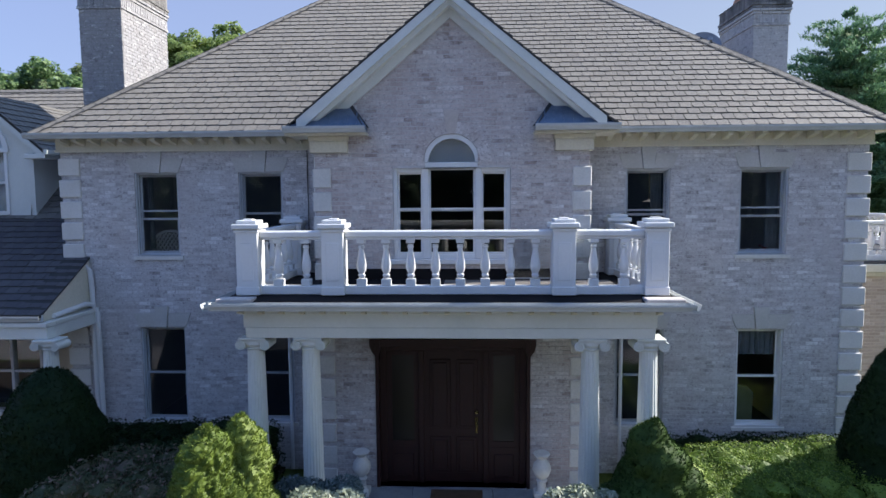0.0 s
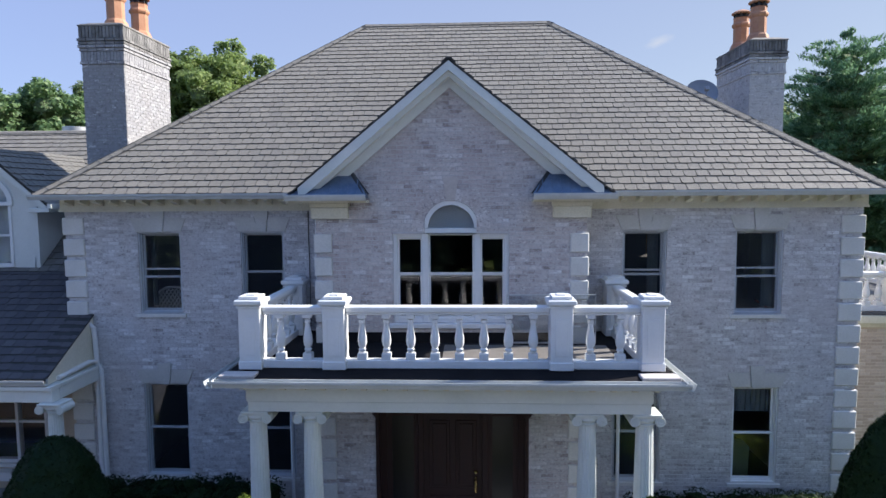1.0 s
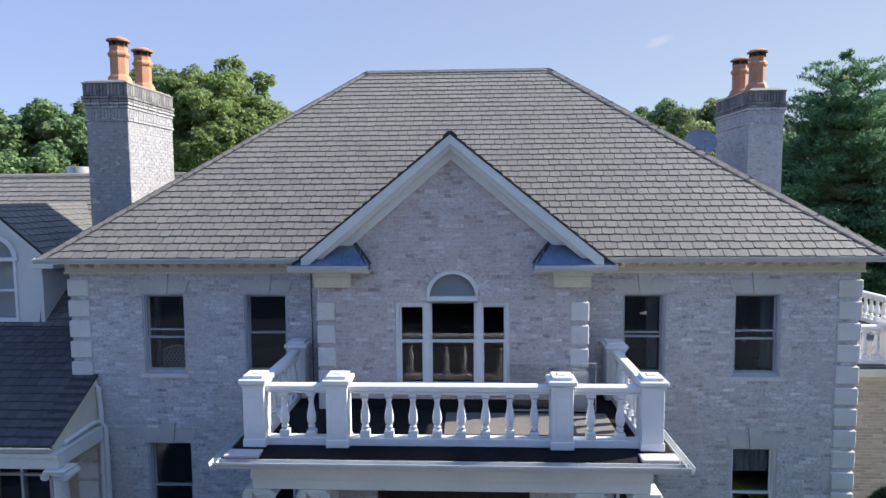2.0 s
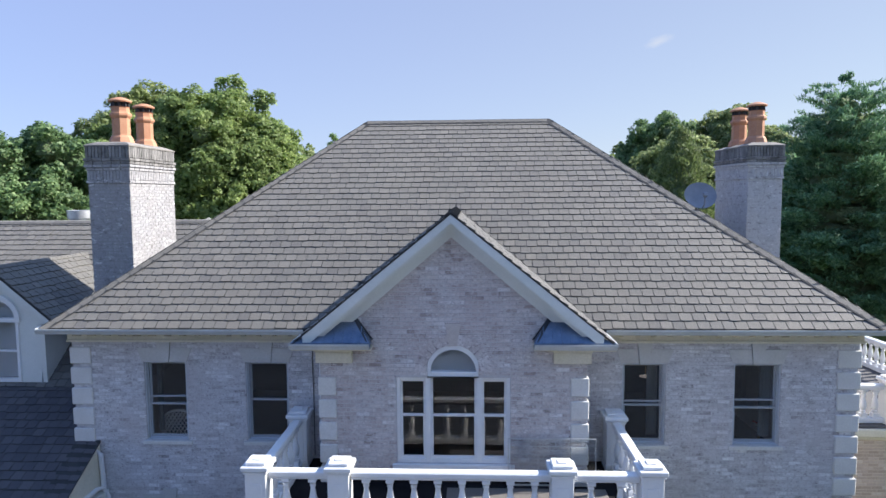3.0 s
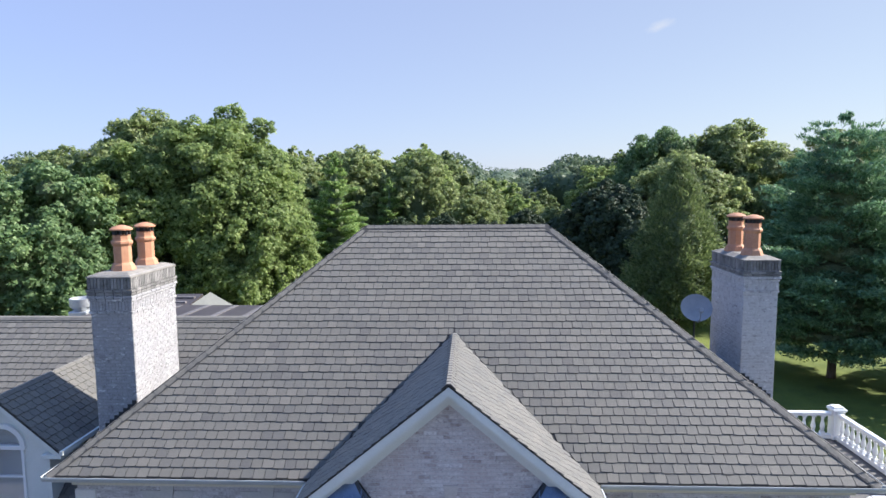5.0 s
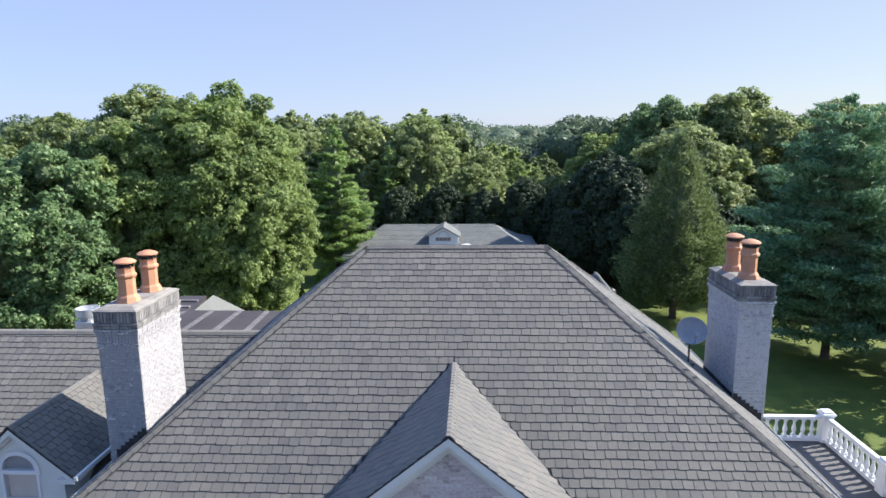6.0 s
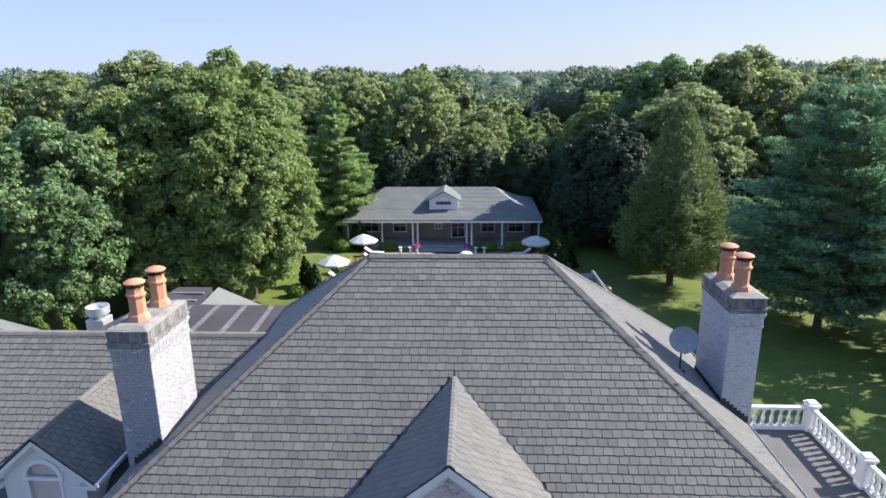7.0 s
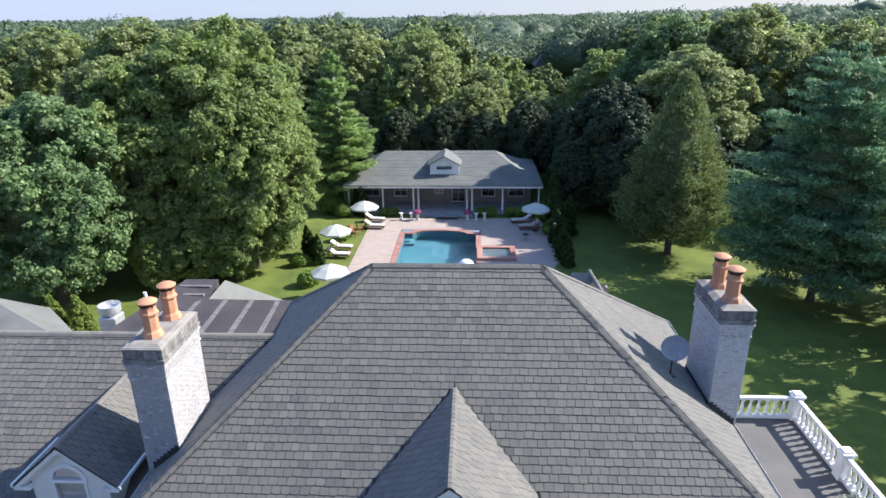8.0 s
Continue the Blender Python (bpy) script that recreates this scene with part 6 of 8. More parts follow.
def foliage(name, clumps, count, size, material, seed, aspect=0.55, core=0.74, spread=0.22, lift=0.3, blade=4, cores=None, lean=None, inner=None, scatter=0.5, own=0.5):
    """A crown: leaves over many overlapping clumps (x, y, z, rx, ry, rz) round dark inner hearts."""
    rng = np.random.default_rng(seed)
    c = np.array(clumps, dtype=float)
    hearts = np.array(cores if cores is not None else [q[:3] + tuple(core * w for w in q[3:]) for q in map(tuple, clumps)], dtype=float)
    area = c[:, 3] * c[:, 5] + c[:, 3] * c[:, 4]
    share = rng.choice(len(c), size=int(count * 1.25), p=area / area.sum())
    d = rng.normal(size=(len(share), 3))
    d /= np.linalg.norm(d, axis=1)[:, None]
    d[:, 2] = np.where((d[:, 2] < -0.25) & (rng.random(len(share)) < 0.6), -d[:, 2], d[:, 2])
    rad = 1.0 - spread + 1.6 * spread * rng.random(len(share))
    p = c[share, :3] + d * c[share, 3:] * rad[:, None]
    # leaves well inside a heart are not seen
    keep = np.ones(len(share), bool)
    for k in range(len(hearts)):
        q = (p - hearts[k, :3]) / hearts[k, 3:]
        keep &= np.einsum("ij,ij->i", q, q) > 0.80
    p, d = p[keep][:count], d[keep][:count]
    n = len(p)
    out = p - np.array([0, 0, c[:, 2].mean()])
    out /= np.linalg.norm(out, axis=1)[:, None] + 1e-6
    nrm = d * own + out * 0.35 + rng.normal(size=(n, 3)) * scatter + np.array([0, 0, lift])
    nrm /= np.linalg.norm(nrm, axis=1)[:, None]
    t = np.cross(nrm, rng.normal(size=(n, 3)))
    t /= np.linalg.norm(t, axis=1)[:, None]
    if lean is not None:
        t = out * np.array([1, 1, 0.2]) + np.array([0, 0, lean]) + 0.45 * rng.normal(size=(n, 3))
        t /= np.linalg.norm(t, axis=1)[:, None]
    b = np.cross(nrm, t)
    s = size * (0.55 + 0.9 * rng.random(n))[:, None]
    if blade == 4:
        quad = np.stack([p - t * s * 0.5, p + b * s * aspect * 0.5 - t * s * 0.05, p + t * s * 0.5, p - b * s * aspect * 0.5 - t * s * 0.05], axis=1).reshape(-1, 3)
    else:
        quad = np.stack([p - t * s * 0.4 + b * s * aspect * 0.6, p + t * s * 0.6, p - t * s * 0.4 - b * s * aspect * 0.6], axis=1).reshape(-1, 3)
    faces = np.arange(n * blade).reshape(-1, blade).tolist()
    verts = quad.tolist()
    for k in range(len(hearts)):
        bump = 1.0 + 0.14 * rng.normal(size=(len(BALL_V), 1)).clip(-1.5, 1.5)
        v = hearts[k, :3] + BALL_V * bump * hearts[k, 3:] * 0.96
        base = len(verts)
        verts += v.tolist()
        faces += (BALL_F + base).tolist()
    me = bpy.data.meshes.new(name)
    me.from_pydata(verts, [], faces)
    me.materials.append(material)
    me.materials.append(inner or material)
    me.polygons.foreach_set("material_index", [0] * n + [1] * (len(faces) - n))
    return me


def broad_crown(name, H, R, lobes, per, count, size, material, seed, low=0.08, fat=0.26, squash=0.95, heart=1.0):
    """A full uneven dome of many lobes, each set with small tufts of leaves on its outer side."""
    rng = np.random.default_rng(seed)
    clumps, cores = [], []
    cz, hz = H * (low + (1 - low) * 0.48), H * (1 - low) * 0.52
    lobes = int(lobes * 1.6)
    for i in range(lobes):
        z = 1 - 1.92 * (i + 0.5) / lobes
        a = i * 2.39996 + rng.uniform(-0.4, 0.4)
        w = math.sqrt(max(0.0, 1 - z * z))
        if z < 0:
            w = w ** 0.5
        # boughs bulge and draw in, so the outline is uneven
        swell = 1.0 + 0.06 * math.sin(3 * a + seed) + 0.05 * math.sin(5 * a + 4 * z + 2 * seed)
        k = rng.uniform(0.72, 0.84) * swell
        r = R * fat * rng.uniform(0.65, 1.2)
        x, y, zz = R * w * k * math.cos(a), R * w * k * math.sin(a), min(cz + hz * z * min(k, 0.92), H - r * 1.05)
        cores.append((x, y, zz, r * 0.46 * heart, r * 0.46 * heart, r * 0.46 * squash * heart))
        clumps.append((x, y, zz, r * 0.56, r * 0.56, r * 0.52))
        for j in range(per):
            d = rng.normal(size=3) + np.array([math.cos(a) * w, math.sin(a) * w, z + 0.45]) * 0.8
            d /= np.linalg.norm(d)
            q = rng.uniform(0.70, 1.10)
            t = r * rng.uniform(0.16, 0.36)
            clumps.append((x + d[0] * r * q, y + d[1] * r * q, zz + d[2] * r * q * squash, t, t, t * 0.8))
    for j in range(lobes):
        d = rng.normal(size=3)
        d /= np.linalg.norm(d)
        t = R * fat * rng.uniform(0.25, 0.5)
        clumps.append((d[0] * R * 0.62, d[1] * R * 0.62, cz + d[2] * hz * 0.68, t, t, t * 0.8))
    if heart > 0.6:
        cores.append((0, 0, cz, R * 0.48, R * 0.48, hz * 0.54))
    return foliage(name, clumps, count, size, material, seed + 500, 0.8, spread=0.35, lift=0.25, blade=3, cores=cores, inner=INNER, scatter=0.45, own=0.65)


def pine_crown(name, H, R, levels, count, size, material, seed, low=0.15, per=7, shape=0.75, rise=0.16, fat=0.20, heart=0.42):
    """Whorls of boughs that carry flat plumes of needles, longest low down, turned up at the ends."""
    rng = np.random.default_rng(seed)
    clumps, cores = [], []
    for i in range(levels):
        f = i / (levels - 1)
        L = R * min(1.0, 0.72 + 1.4 * f) * (1 - f) ** shape + 0.08 * R
        z = H * (low + (0.97 - low) * f)
        m = max(4, int(per * (1 - 0.4 * f)))
        for k in range(m):
            a = 2 * math.pi * (k + rng.uniform(-0.35, 0.35)) / m + i * 0.9
            length = L * rng.uniform(0.62, 1.16)
            zz = z + rng.uniform(-0.025, 0.025) * H
            for q in (0.45, 0.62, 0.80, 0.96):
                r = max(0.20, length * fat * rng.uniform(0.7, 1.1) * (1.2 - 0.5 * q))
                for g in range(2):
                    u = rng.uniform(-0.16, 0.16)
                    clumps.append((length * q * math.cos(a + u), length * q * math.sin(a + u), zz + rise * length * q * q + rng.uniform(-0.1, 0.1), r * 0.72, r * 0.72, max(0.10, r * 0.26)))
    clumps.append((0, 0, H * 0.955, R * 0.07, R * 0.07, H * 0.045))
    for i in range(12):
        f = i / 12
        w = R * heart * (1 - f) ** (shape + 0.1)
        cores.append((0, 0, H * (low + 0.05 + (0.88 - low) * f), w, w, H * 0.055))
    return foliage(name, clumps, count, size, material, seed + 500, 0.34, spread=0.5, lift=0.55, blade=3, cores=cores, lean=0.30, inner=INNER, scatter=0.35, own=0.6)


def cedar_crown(name, H, R, n, count, size, material, seed, low=0.15):
    """A full ragged cone of fine upswept sprays."""
    rng = np.random.default_rng(seed)
    clumps, cores = [], []
    for i in range(n):
        f = ((i + 0.5) / n) ** 1.25
        L = R * min(1.0, 0.70 + 2.2 * f) * (1 - f) ** 0.72 * rng.uniform(0.80, 1.12)
        a = i * 2.39996 + rng.uniform(-0.3, 0.3)
        r = max(0.2, R * 0.15 * (1 - 0.5 * f)) * rng.uniform(0.7, 1.3)
        z = H * (low + (0.97 - low) * f)
        for q, g in ((1.0, 1.0), (0.78, 1.2)):
            clumps.append((L * q * math.cos(a), L * q * math.sin(a), z - 0.12 * (1 - q) * H * 0.3, r * g, r * g, r * 1.1))
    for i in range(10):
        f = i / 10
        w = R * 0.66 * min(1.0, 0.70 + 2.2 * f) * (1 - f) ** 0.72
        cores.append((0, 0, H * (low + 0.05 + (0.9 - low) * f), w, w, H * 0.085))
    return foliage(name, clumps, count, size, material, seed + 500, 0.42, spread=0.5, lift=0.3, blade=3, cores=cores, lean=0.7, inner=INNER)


def trunk_mesh(H, r, seed, limbs=6, bare=0.3, reach=0.28):
    rng = random.Random(seed)
    m = Mesh()
    m.tube([(0, 0, -0.2), (0, 0, 0.2), (rng.uniform(-0.1, 0.1), rng.uniform(-0.1, 0.1), H * 0.35), (rng.uniform(-0.2, 0.2), rng.uniform(-0.2, 0.2), H * 0.9)], [r * 1.5, r * 1.1, r * 0.8, r * 0.12], 9)
    for k in range(limbs):
        a = 2 * math.pi * k / limbs + rng.uniform(-0.4, 0.4)
        z = H * (bare + 0.5 * k / limbs)
        L = H * reach * rng.uniform(0.7, 1.1)
        m.tube([(0, 0, z), (L * 0.5 * math.cos(a), L * 0.5 * math.sin(a), z + L * 0.3), (L * math.cos(a), L * math.sin(a), z + L * 0.75)], [r * 0.4, r * 0.25, r * 0.06], 6)
    return m


def tree(name, label, crown, trunk, at, group=""):
    t = thing(name, label, "tree", at, group)
    part("trunk", trunk, BARK, t)
    part("crown", crown, None, t)
    return t


def place(x, y, turn=0.0, s=1.0, sz=None):
    return Matrix.LocRotScale((x, y, far_height(x, y)), Euler((0, 0, turn)), (s, s, sz or s))


# single trees round the lawn
maple_a = broad_crown("crown", 18.6, 5.9, 64, 24, 125000, 0.195, LEAF_MAPLE, 1, 0.05)
maple_b = broad_crown("crown", 14.2, 4.6, 50, 22, 86000, 0.19, LEAF_MAPLE, 2, 0.04)
oak_a = broad_crown("crown", 18.2, 5.7, 56, 22, 86000, 0.22, LEAF_OAK, 3, 0.06)
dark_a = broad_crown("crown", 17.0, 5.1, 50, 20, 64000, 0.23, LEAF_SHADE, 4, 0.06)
ash_a = broad_crown("crown", 13.0, 4.8, 50, 22, 72000, 0.19, LEAF_DARK, 5, 0.05)
ash_open = broad_crown("crown", 13.0, 4.8, 34, 16, 26000, 0.20, LEAF_DARK, 9, 0.0, 0.19, heart=0.5)
pine_a = pine_crown("crown", 14.6, 4.1, 18, 60000, 0.30, LEAF_PINE, 6, 0.14, 9, fat=0.26)
pine_b = pine_crown("crown", 17.6, 6.2, 22, 112000, 0.30, LEAF_BLUE_PINE, 7, 0.12, 13, 0.40, fat=0.27, heart=0.56)
cedar_a = cedar_crown("crown", 14.6, 4.5, 260, 46000, 0.24, LEAF_CEDAR, 8)
trunk_a, trunk_b = trunk_mesh(10.5, 0.34, 1).data("trunk", BARK, True), trunk_mesh(13, 0.26, 2, 0).data("trunk", BARK, True)

maple = tree("maple_tree", "tall full-leaved green maple at the edge of the lawn", maple_a, trunk_a, place(-18.2, 34.5, 0, 1.0, 0.985))
tree("maple_tree", "full blue-green maple with branches down to the grass", maple_b, trunk_a, place(-23.6, 31.6, 2.2, 1.0, 1.08))
tree("maple_tree", "yellow-green maple with low sweeping boughs beside the pool lawn", maple_b, trunk_a, place(-16.2, 32.4, 0.6, 0.95, 1.0))
tree("ash_tree", "dense green tree with fine bluish leaves", ash_a, trunk_a, place(-27.2, 25.8, 1.0, 1.06))
tree("ash_tree", "dense dark green tree over the terrace garden", ash_open, trunk_a, place(37.0, 27.0, 2.0, 1.0))
tree("oak_tree", "tall grey-green tree behind the maples", oak_a, trunk_a, place(-25.5, 36.5, 0.4, 1.0, 1.0))
tree("oak_tree", "broad pale-leaved tree behind the lawn", oak_a, trunk_a, place(29.5, 58.5, 1.4, 1.05, 1.04))
tree("oak_tree", "broad pale-leaved tree at the edge of the woods", oak_a, trunk_a, place(37.5, 52.5, 3.0, 1.02, 0.95))
tree("dark_tree", "dark round-topped tree at the edge of the woods", ash_a, trunk_a, place(20.8, 58.5, 0.2, 1.02, 1.38))
tree("oak_tree", "yellowish broad oak behind the cedar", oak_a, trunk_a, place(21.6, 50.6, 2.4, 1.05, 0.84))
tree("dark_tree", "leafy tree coloured dark for the shade of the woods", dark_a, trunk_a, place(13.6, 48.8, 1.9, 0.82, 0.74))
tree("pine_tree", "layered green pine beside the pool house", pine_a, trunk_b, place(-13.0, 49.2, 0, 1.08, 1.04))
tree("pine_tree", "large blue-green pine at the edge of the lawn", pine_b, trunk_b, place(22.9, 27.2, 0, 0.92, 0.93))
tree("pine_tree", "large blue-green pine overhanging the lawn", pine_b, trunk_b, place(39.0, 45.5, 2.0, 1.0))
tree("ash_tree", "dense leafy tree with boughs near the ground on the side lawn", ash_open, trunk_a, place(27.6, 21.0, 0.9, 0.84))
tree("cedar_tree", "olive-green conical cedar standing on the lawn", cedar_a, trunk_b, place(16.0, 35.8, 0, 0.98))
tree("ash_tree", "low-branched leafy tree on the side lawn", ash_open, trunk_a, place(32.5, 17.0, 1.7, 0.9))
tree("ash_tree", "dense leafy tree beyond the side terrace", ash_open, trunk_a, place(29.5, 14.0, 0.5, 0.82))
tree("spruce_tree", "slender dark spruce behind the pool house", pine_a, trunk_b, place(-9.4, 62.5, 1.0, 0.7, 0.88))
tree("cedar_tree", "thin brownish cedar between taller trees", cedar_a, trunk_b, place(-33.0, 34.0, 1.0, 0.8, 0.85))

# Shade-toned low trees; those behind the pool house stand for the wood's shaded foot.
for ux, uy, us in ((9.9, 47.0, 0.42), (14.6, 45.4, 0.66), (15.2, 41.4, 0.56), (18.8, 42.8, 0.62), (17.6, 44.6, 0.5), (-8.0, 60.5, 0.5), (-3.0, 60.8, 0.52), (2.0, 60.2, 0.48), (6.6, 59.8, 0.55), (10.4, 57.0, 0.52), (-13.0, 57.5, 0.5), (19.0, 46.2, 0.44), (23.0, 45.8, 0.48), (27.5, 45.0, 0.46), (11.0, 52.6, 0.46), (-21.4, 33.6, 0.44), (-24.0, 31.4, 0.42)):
    tree("understory_tree", "low leafy tree coloured dark for the shade under taller trees", dark_a, trunk_a, place(ux, uy, ux * 1.7, us), "low trees at the edge of the wood")

for ux, uy, us in ((-19.4, 29.2, 0.42), (-16.8, 29.8, 0.36), (-21.6, 28.0, 0.34)):
    tree("young_maple", "low bright-leaved young maple at the edge of the lawn", maple_b, trunk_a, place(ux, uy, ux * 1.7, us), "young maples")

# the woods: trees of one kind repeated, then the far canopy
WOOD_LEAVES = (LEAF_OAK, LEAF_MAPLE, LEAF_OAK, LEAF_CEDAR)
wood_near = [broad_crown("crown", 16.5, 5.0, 44, 14, 26000, 0.30, WOOD_LEAVES[k], 40 + k, 0.04) for k in range(3)]
wood_back = [broad_crown("crown", 16.5, 5.0, 24, 10, 7600, 0.47, WOOD_LEAVES[k], 50 + k, 0.25) for k in range(4)]
wr = random.Random(5)
row_y = 66.0
while row_y < 108:
    step = 7.2 + (row_y - 66) * 0.03
    x = -0.70 * row_y - 8 + wr.uniform(0, 5)
    while x < 0.70 * row_y + 14:
        yy = row_y + wr.uniform(-2.2, 2.2)
        s = wr.uniform(0.88, 1.14) * (1.02 if row_y < 90 else 0.97)
        if 0.0 < x / (yy + 12) < 0.20:
            s *= 0.69 if x / (yy + 12) < 0.085 or x / (yy + 12) > 0.17 else 0.58
        crown = wood_near[wr.randrange(3)] if row_y < 74 else wood_back[wr.randrange(4)]
        tree("woodland_tree", "leafy woodland tree in the dense wood", crown, trunk_a, place(x, yy, wr.uniform(0, 6.28), s, min(1.08, s * wr.uniform(0.90, 1.06))), "trees of the wood")
        x += step * wr.uniform(0.85, 1.2)
    row_y += 7.0 + (row_y - 66) * 0.05
for sgn in (-1, 1):
    for k in range(6):
        yy = 14 + 8.5 * k
        xx = sgn * (44 + wr.uniform(-3, 5) + 0.15 * yy)
        tree("woodland_tree", "leafy woodland tree in the dense wood", wood_back[wr.randrange(3)], trunk_a, place(xx, yy, wr.uniform(0, 6.28), wr.uniform(0.9, 1.1)), "trees of the wood")
# Trees behind the camera, in shade-dark leaves so window reflections stay dark.
drive_crown = broad_crown("crown", 13.0, 4.6, 24, 9, 6000, 0.48, LEAF_SHADE, 60, 0.0)
for k in range(30):
    xx = -36 + 5 * (k % 15) + (2.5 if k > 14 else 0.0) + wr.uniform(-1.5, 1.5)
    tree("woodland_tree", "leafy tree across the drive", drive_crown, trunk_a, place(xx, (-29 if k < 15 else -37) + wr.uniform(-3, 3), wr.uniform(0, 6.28), wr.uniform(0.75, 1.0)), "trees across the drive")


def far_woods():
    rng = np.random.default_rng(77)
    V, F, base = [], [], 0
    r = 126.0
    fine, rough = unit_sphere(2), unit_sphere(1)
    while r < 1300:
        gap = 7.5 + (r - 126) * 0.024
        a = radians(20)
        while a < radians(160):
            rr = r + rng.uniform(-0.4, 0.4) * gap
            x, y0 = rr * math.cos(a), rr * math.sin(a) - 10
            z0 = far_height(x, y0)
            s = gap * rng.uniform(0.5, 0.85)
            h = rng.uniform(11.5, 17.5) + (rng.uniform(1, 3.5) if r > 250 and rng.random() < 0.08 else 0)
            if r < 230 and 0.0 < x / y0 < 0.16:
                h = rng.uniform(10.5, 13.0) if r > 142 or not 0.08 < x / y0 < 0.17 else rng.uniform(6.0, 8.0)
            bv, bf = fine if r < 260 else rough
            lumps = 2 if r < 260 else 1
            for q in range(lumps):
                off = rng.uniform(-0.45, 0.45, 3) * s * (0 if q == 0 else 1)
                v = bv * (1 + 0.10 * rng.normal(size=(len(bv), 1))) * np.array([s, s, h * 0.33]) * (0.9 if q == 0 else 0.55) + np.array([x, y0, z0 + h * 0.68]) + off
                V.append(v)
                F.append(bf + base)
                base += len(bv)
            n = 900 if r < 160 else 450 if r < 200 else 180 if r < 320 else 34
            d = rng.normal(size=(n, 3))
            d /= np.linalg.norm(d, axis=1)[:, None]
            d[:, 2] = np.abs(d[:, 2])
            p = d * np.array([s, s, h * 0.34]) * rng.uniform(0.95, 1.15, (n, 1)) + np.array([x, y0, z0 + h * 0.68])
            t = rng.normal(size=(n, 3))
            t /= np.linalg.norm(t, axis=1)[:, None]
            b = np.cross(t, d + 0.4 * rng.normal(size=(n, 3)))
            b /= np.linalg.norm(b, axis=1)[:, None]
            w = (rng.uniform(0.25, 0.5, (n, 1)) if r < 320 else rng.uniform(0.5, 1.0, (n, 1)) * (1 + (r - 320) / 600))
            V.append(np.stack([p - t * w, p + b * w, p + t * w - b * w * 0.5], axis=1).reshape(-1, 3))
            F.append(np.arange(n * 3).reshape(-1, 3) + base)
            base += n * 3
            a += gap * rng.uniform(0.85, 1.25) / r
        r += gap * 0.95
    me = bpy.data.meshes.new("far_woods")
    me.from_pydata(np.concatenate(V).tolist(), [], [q for f in F for q in f.tolist()])
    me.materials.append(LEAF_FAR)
    me.shade_smooth()
    return tagged(new("far_woods", me), "unbroken wooded hills out to the horizon", "woods", kind="stuff")


far_woods()
far_house = thing("distant_house", "grey roof of a distant house among the trees", "house", (17.6, 128.0, 0))
part("roof", Mesh().prism([(-4.5, 8.2), (4.5, 8.2), (2.6, 11.0), (-2.6, 11.0)], "y", -4, 4), GREY_ROOF, far_house)
part("wall", Mesh().box(-4, 4, -3.8, 3.8, 0, 8.2), HOUSE_GREY, far_house)


# ---- front garden ----
def shrub(name, label, category, clumps, count, size, material, seed, at, aspect=0.5, core=0.78, group=""):
    me = foliage(name, clumps, count, size, material, seed, aspect, core, 0.16)
    ob = new(name, me)
    ob.matrix_basis = Matrix.Translation(at)
    return tagged(ob, label, category, group)


def egg(H, R, n, seed, tip=0.7, fat=0.4, belly=1.6):
    """Clumps over a cone with a rounded tip."""
    rng = random.Random(seed)
    out = []
    for i in range(n):
        f = (i + 0.5) / n
        r = R * (1 - f ** belly) ** tip
        a = i * 2.39996 + rng.uniform(-0.3, 0.3)
        s = max(0.10, R * fat * (1 - 0.5 * f)) * rng.uniform(0.8, 1.2)
        q = max(0.0, r - s * 0.75)
        out.append((q * math.cos(a), q * math.sin(a), H * (0.04 + 0.92 * f), s, s, s * 1.15))
    return out


def bush(name, label, H, R, seed, tip, belly, count, size, material, at, lump=0.10, grain=7.0):
    """A clipped conical bush: a closed lumpy body with fine sprays all over it."""
    rng = np.random.default_rng(100 + seed)
    nt, nz = 96, 70

    def point(f, a):
        r = R * max(0.0, 1 - f ** belly) ** tip
        x, y, z = r * math.cos(a), r * math.sin(a), H * f
        d = lump * noise.noise((x * 2.6 + seed * 9, y * 2.6, z * 2.6)) + 0.45 * lump * noise.noise((x * grain, y * grain + seed, z * grain))
        k = 1.0 + d / max(r, 0.25)
        return x * k, y * k, z + d * 0.4

    verts = [point(i / (nz - 1), 2 * math.pi * k / nt) for i in range(nz) for k in range(nt)]
    body = [(i * nt + k, i * nt + (k + 1) % nt, (i + 1) * nt + (k + 1) % nt, (i + 1) * nt + k) for i in range(nz - 1) for k in range(nt)]
    faces = []
    for j in range(count):
        f = 1 - math.sqrt(rng.random()) if rng.random() < 0.75 else rng.random()
        a = rng.uniform(0, 2 * math.pi)
        p = Vector(point(f, a))
        out = Vector((math.cos(a), math.sin(a), 0.55 + 0.8 * f)).normalized()
        way = (out + Vector(rng.normal(size=3)) * 0.55).normalized()
        side = way.cross(Vector(rng.normal(size=3))).normalized()
        w = size * rng.uniform(0.6, 1.4)
        n0 = len(verts)
        verts += [tuple(p - out * 0.01 + side * w * 0.32), tuple(p + way * w), tuple(p - out * 0.01 - side * w * 0.32)]
        faces.append((n0, n0 + 1, n0 + 2))
    me = bpy.data.meshes.new(name)
    me.from_pydata(verts, [], body + faces)
    me.materials.append(material)
    ob = new(name, me)
    ob.matrix_basis = Matrix.Translation(at)
    return tagged(ob, label, "shrub")


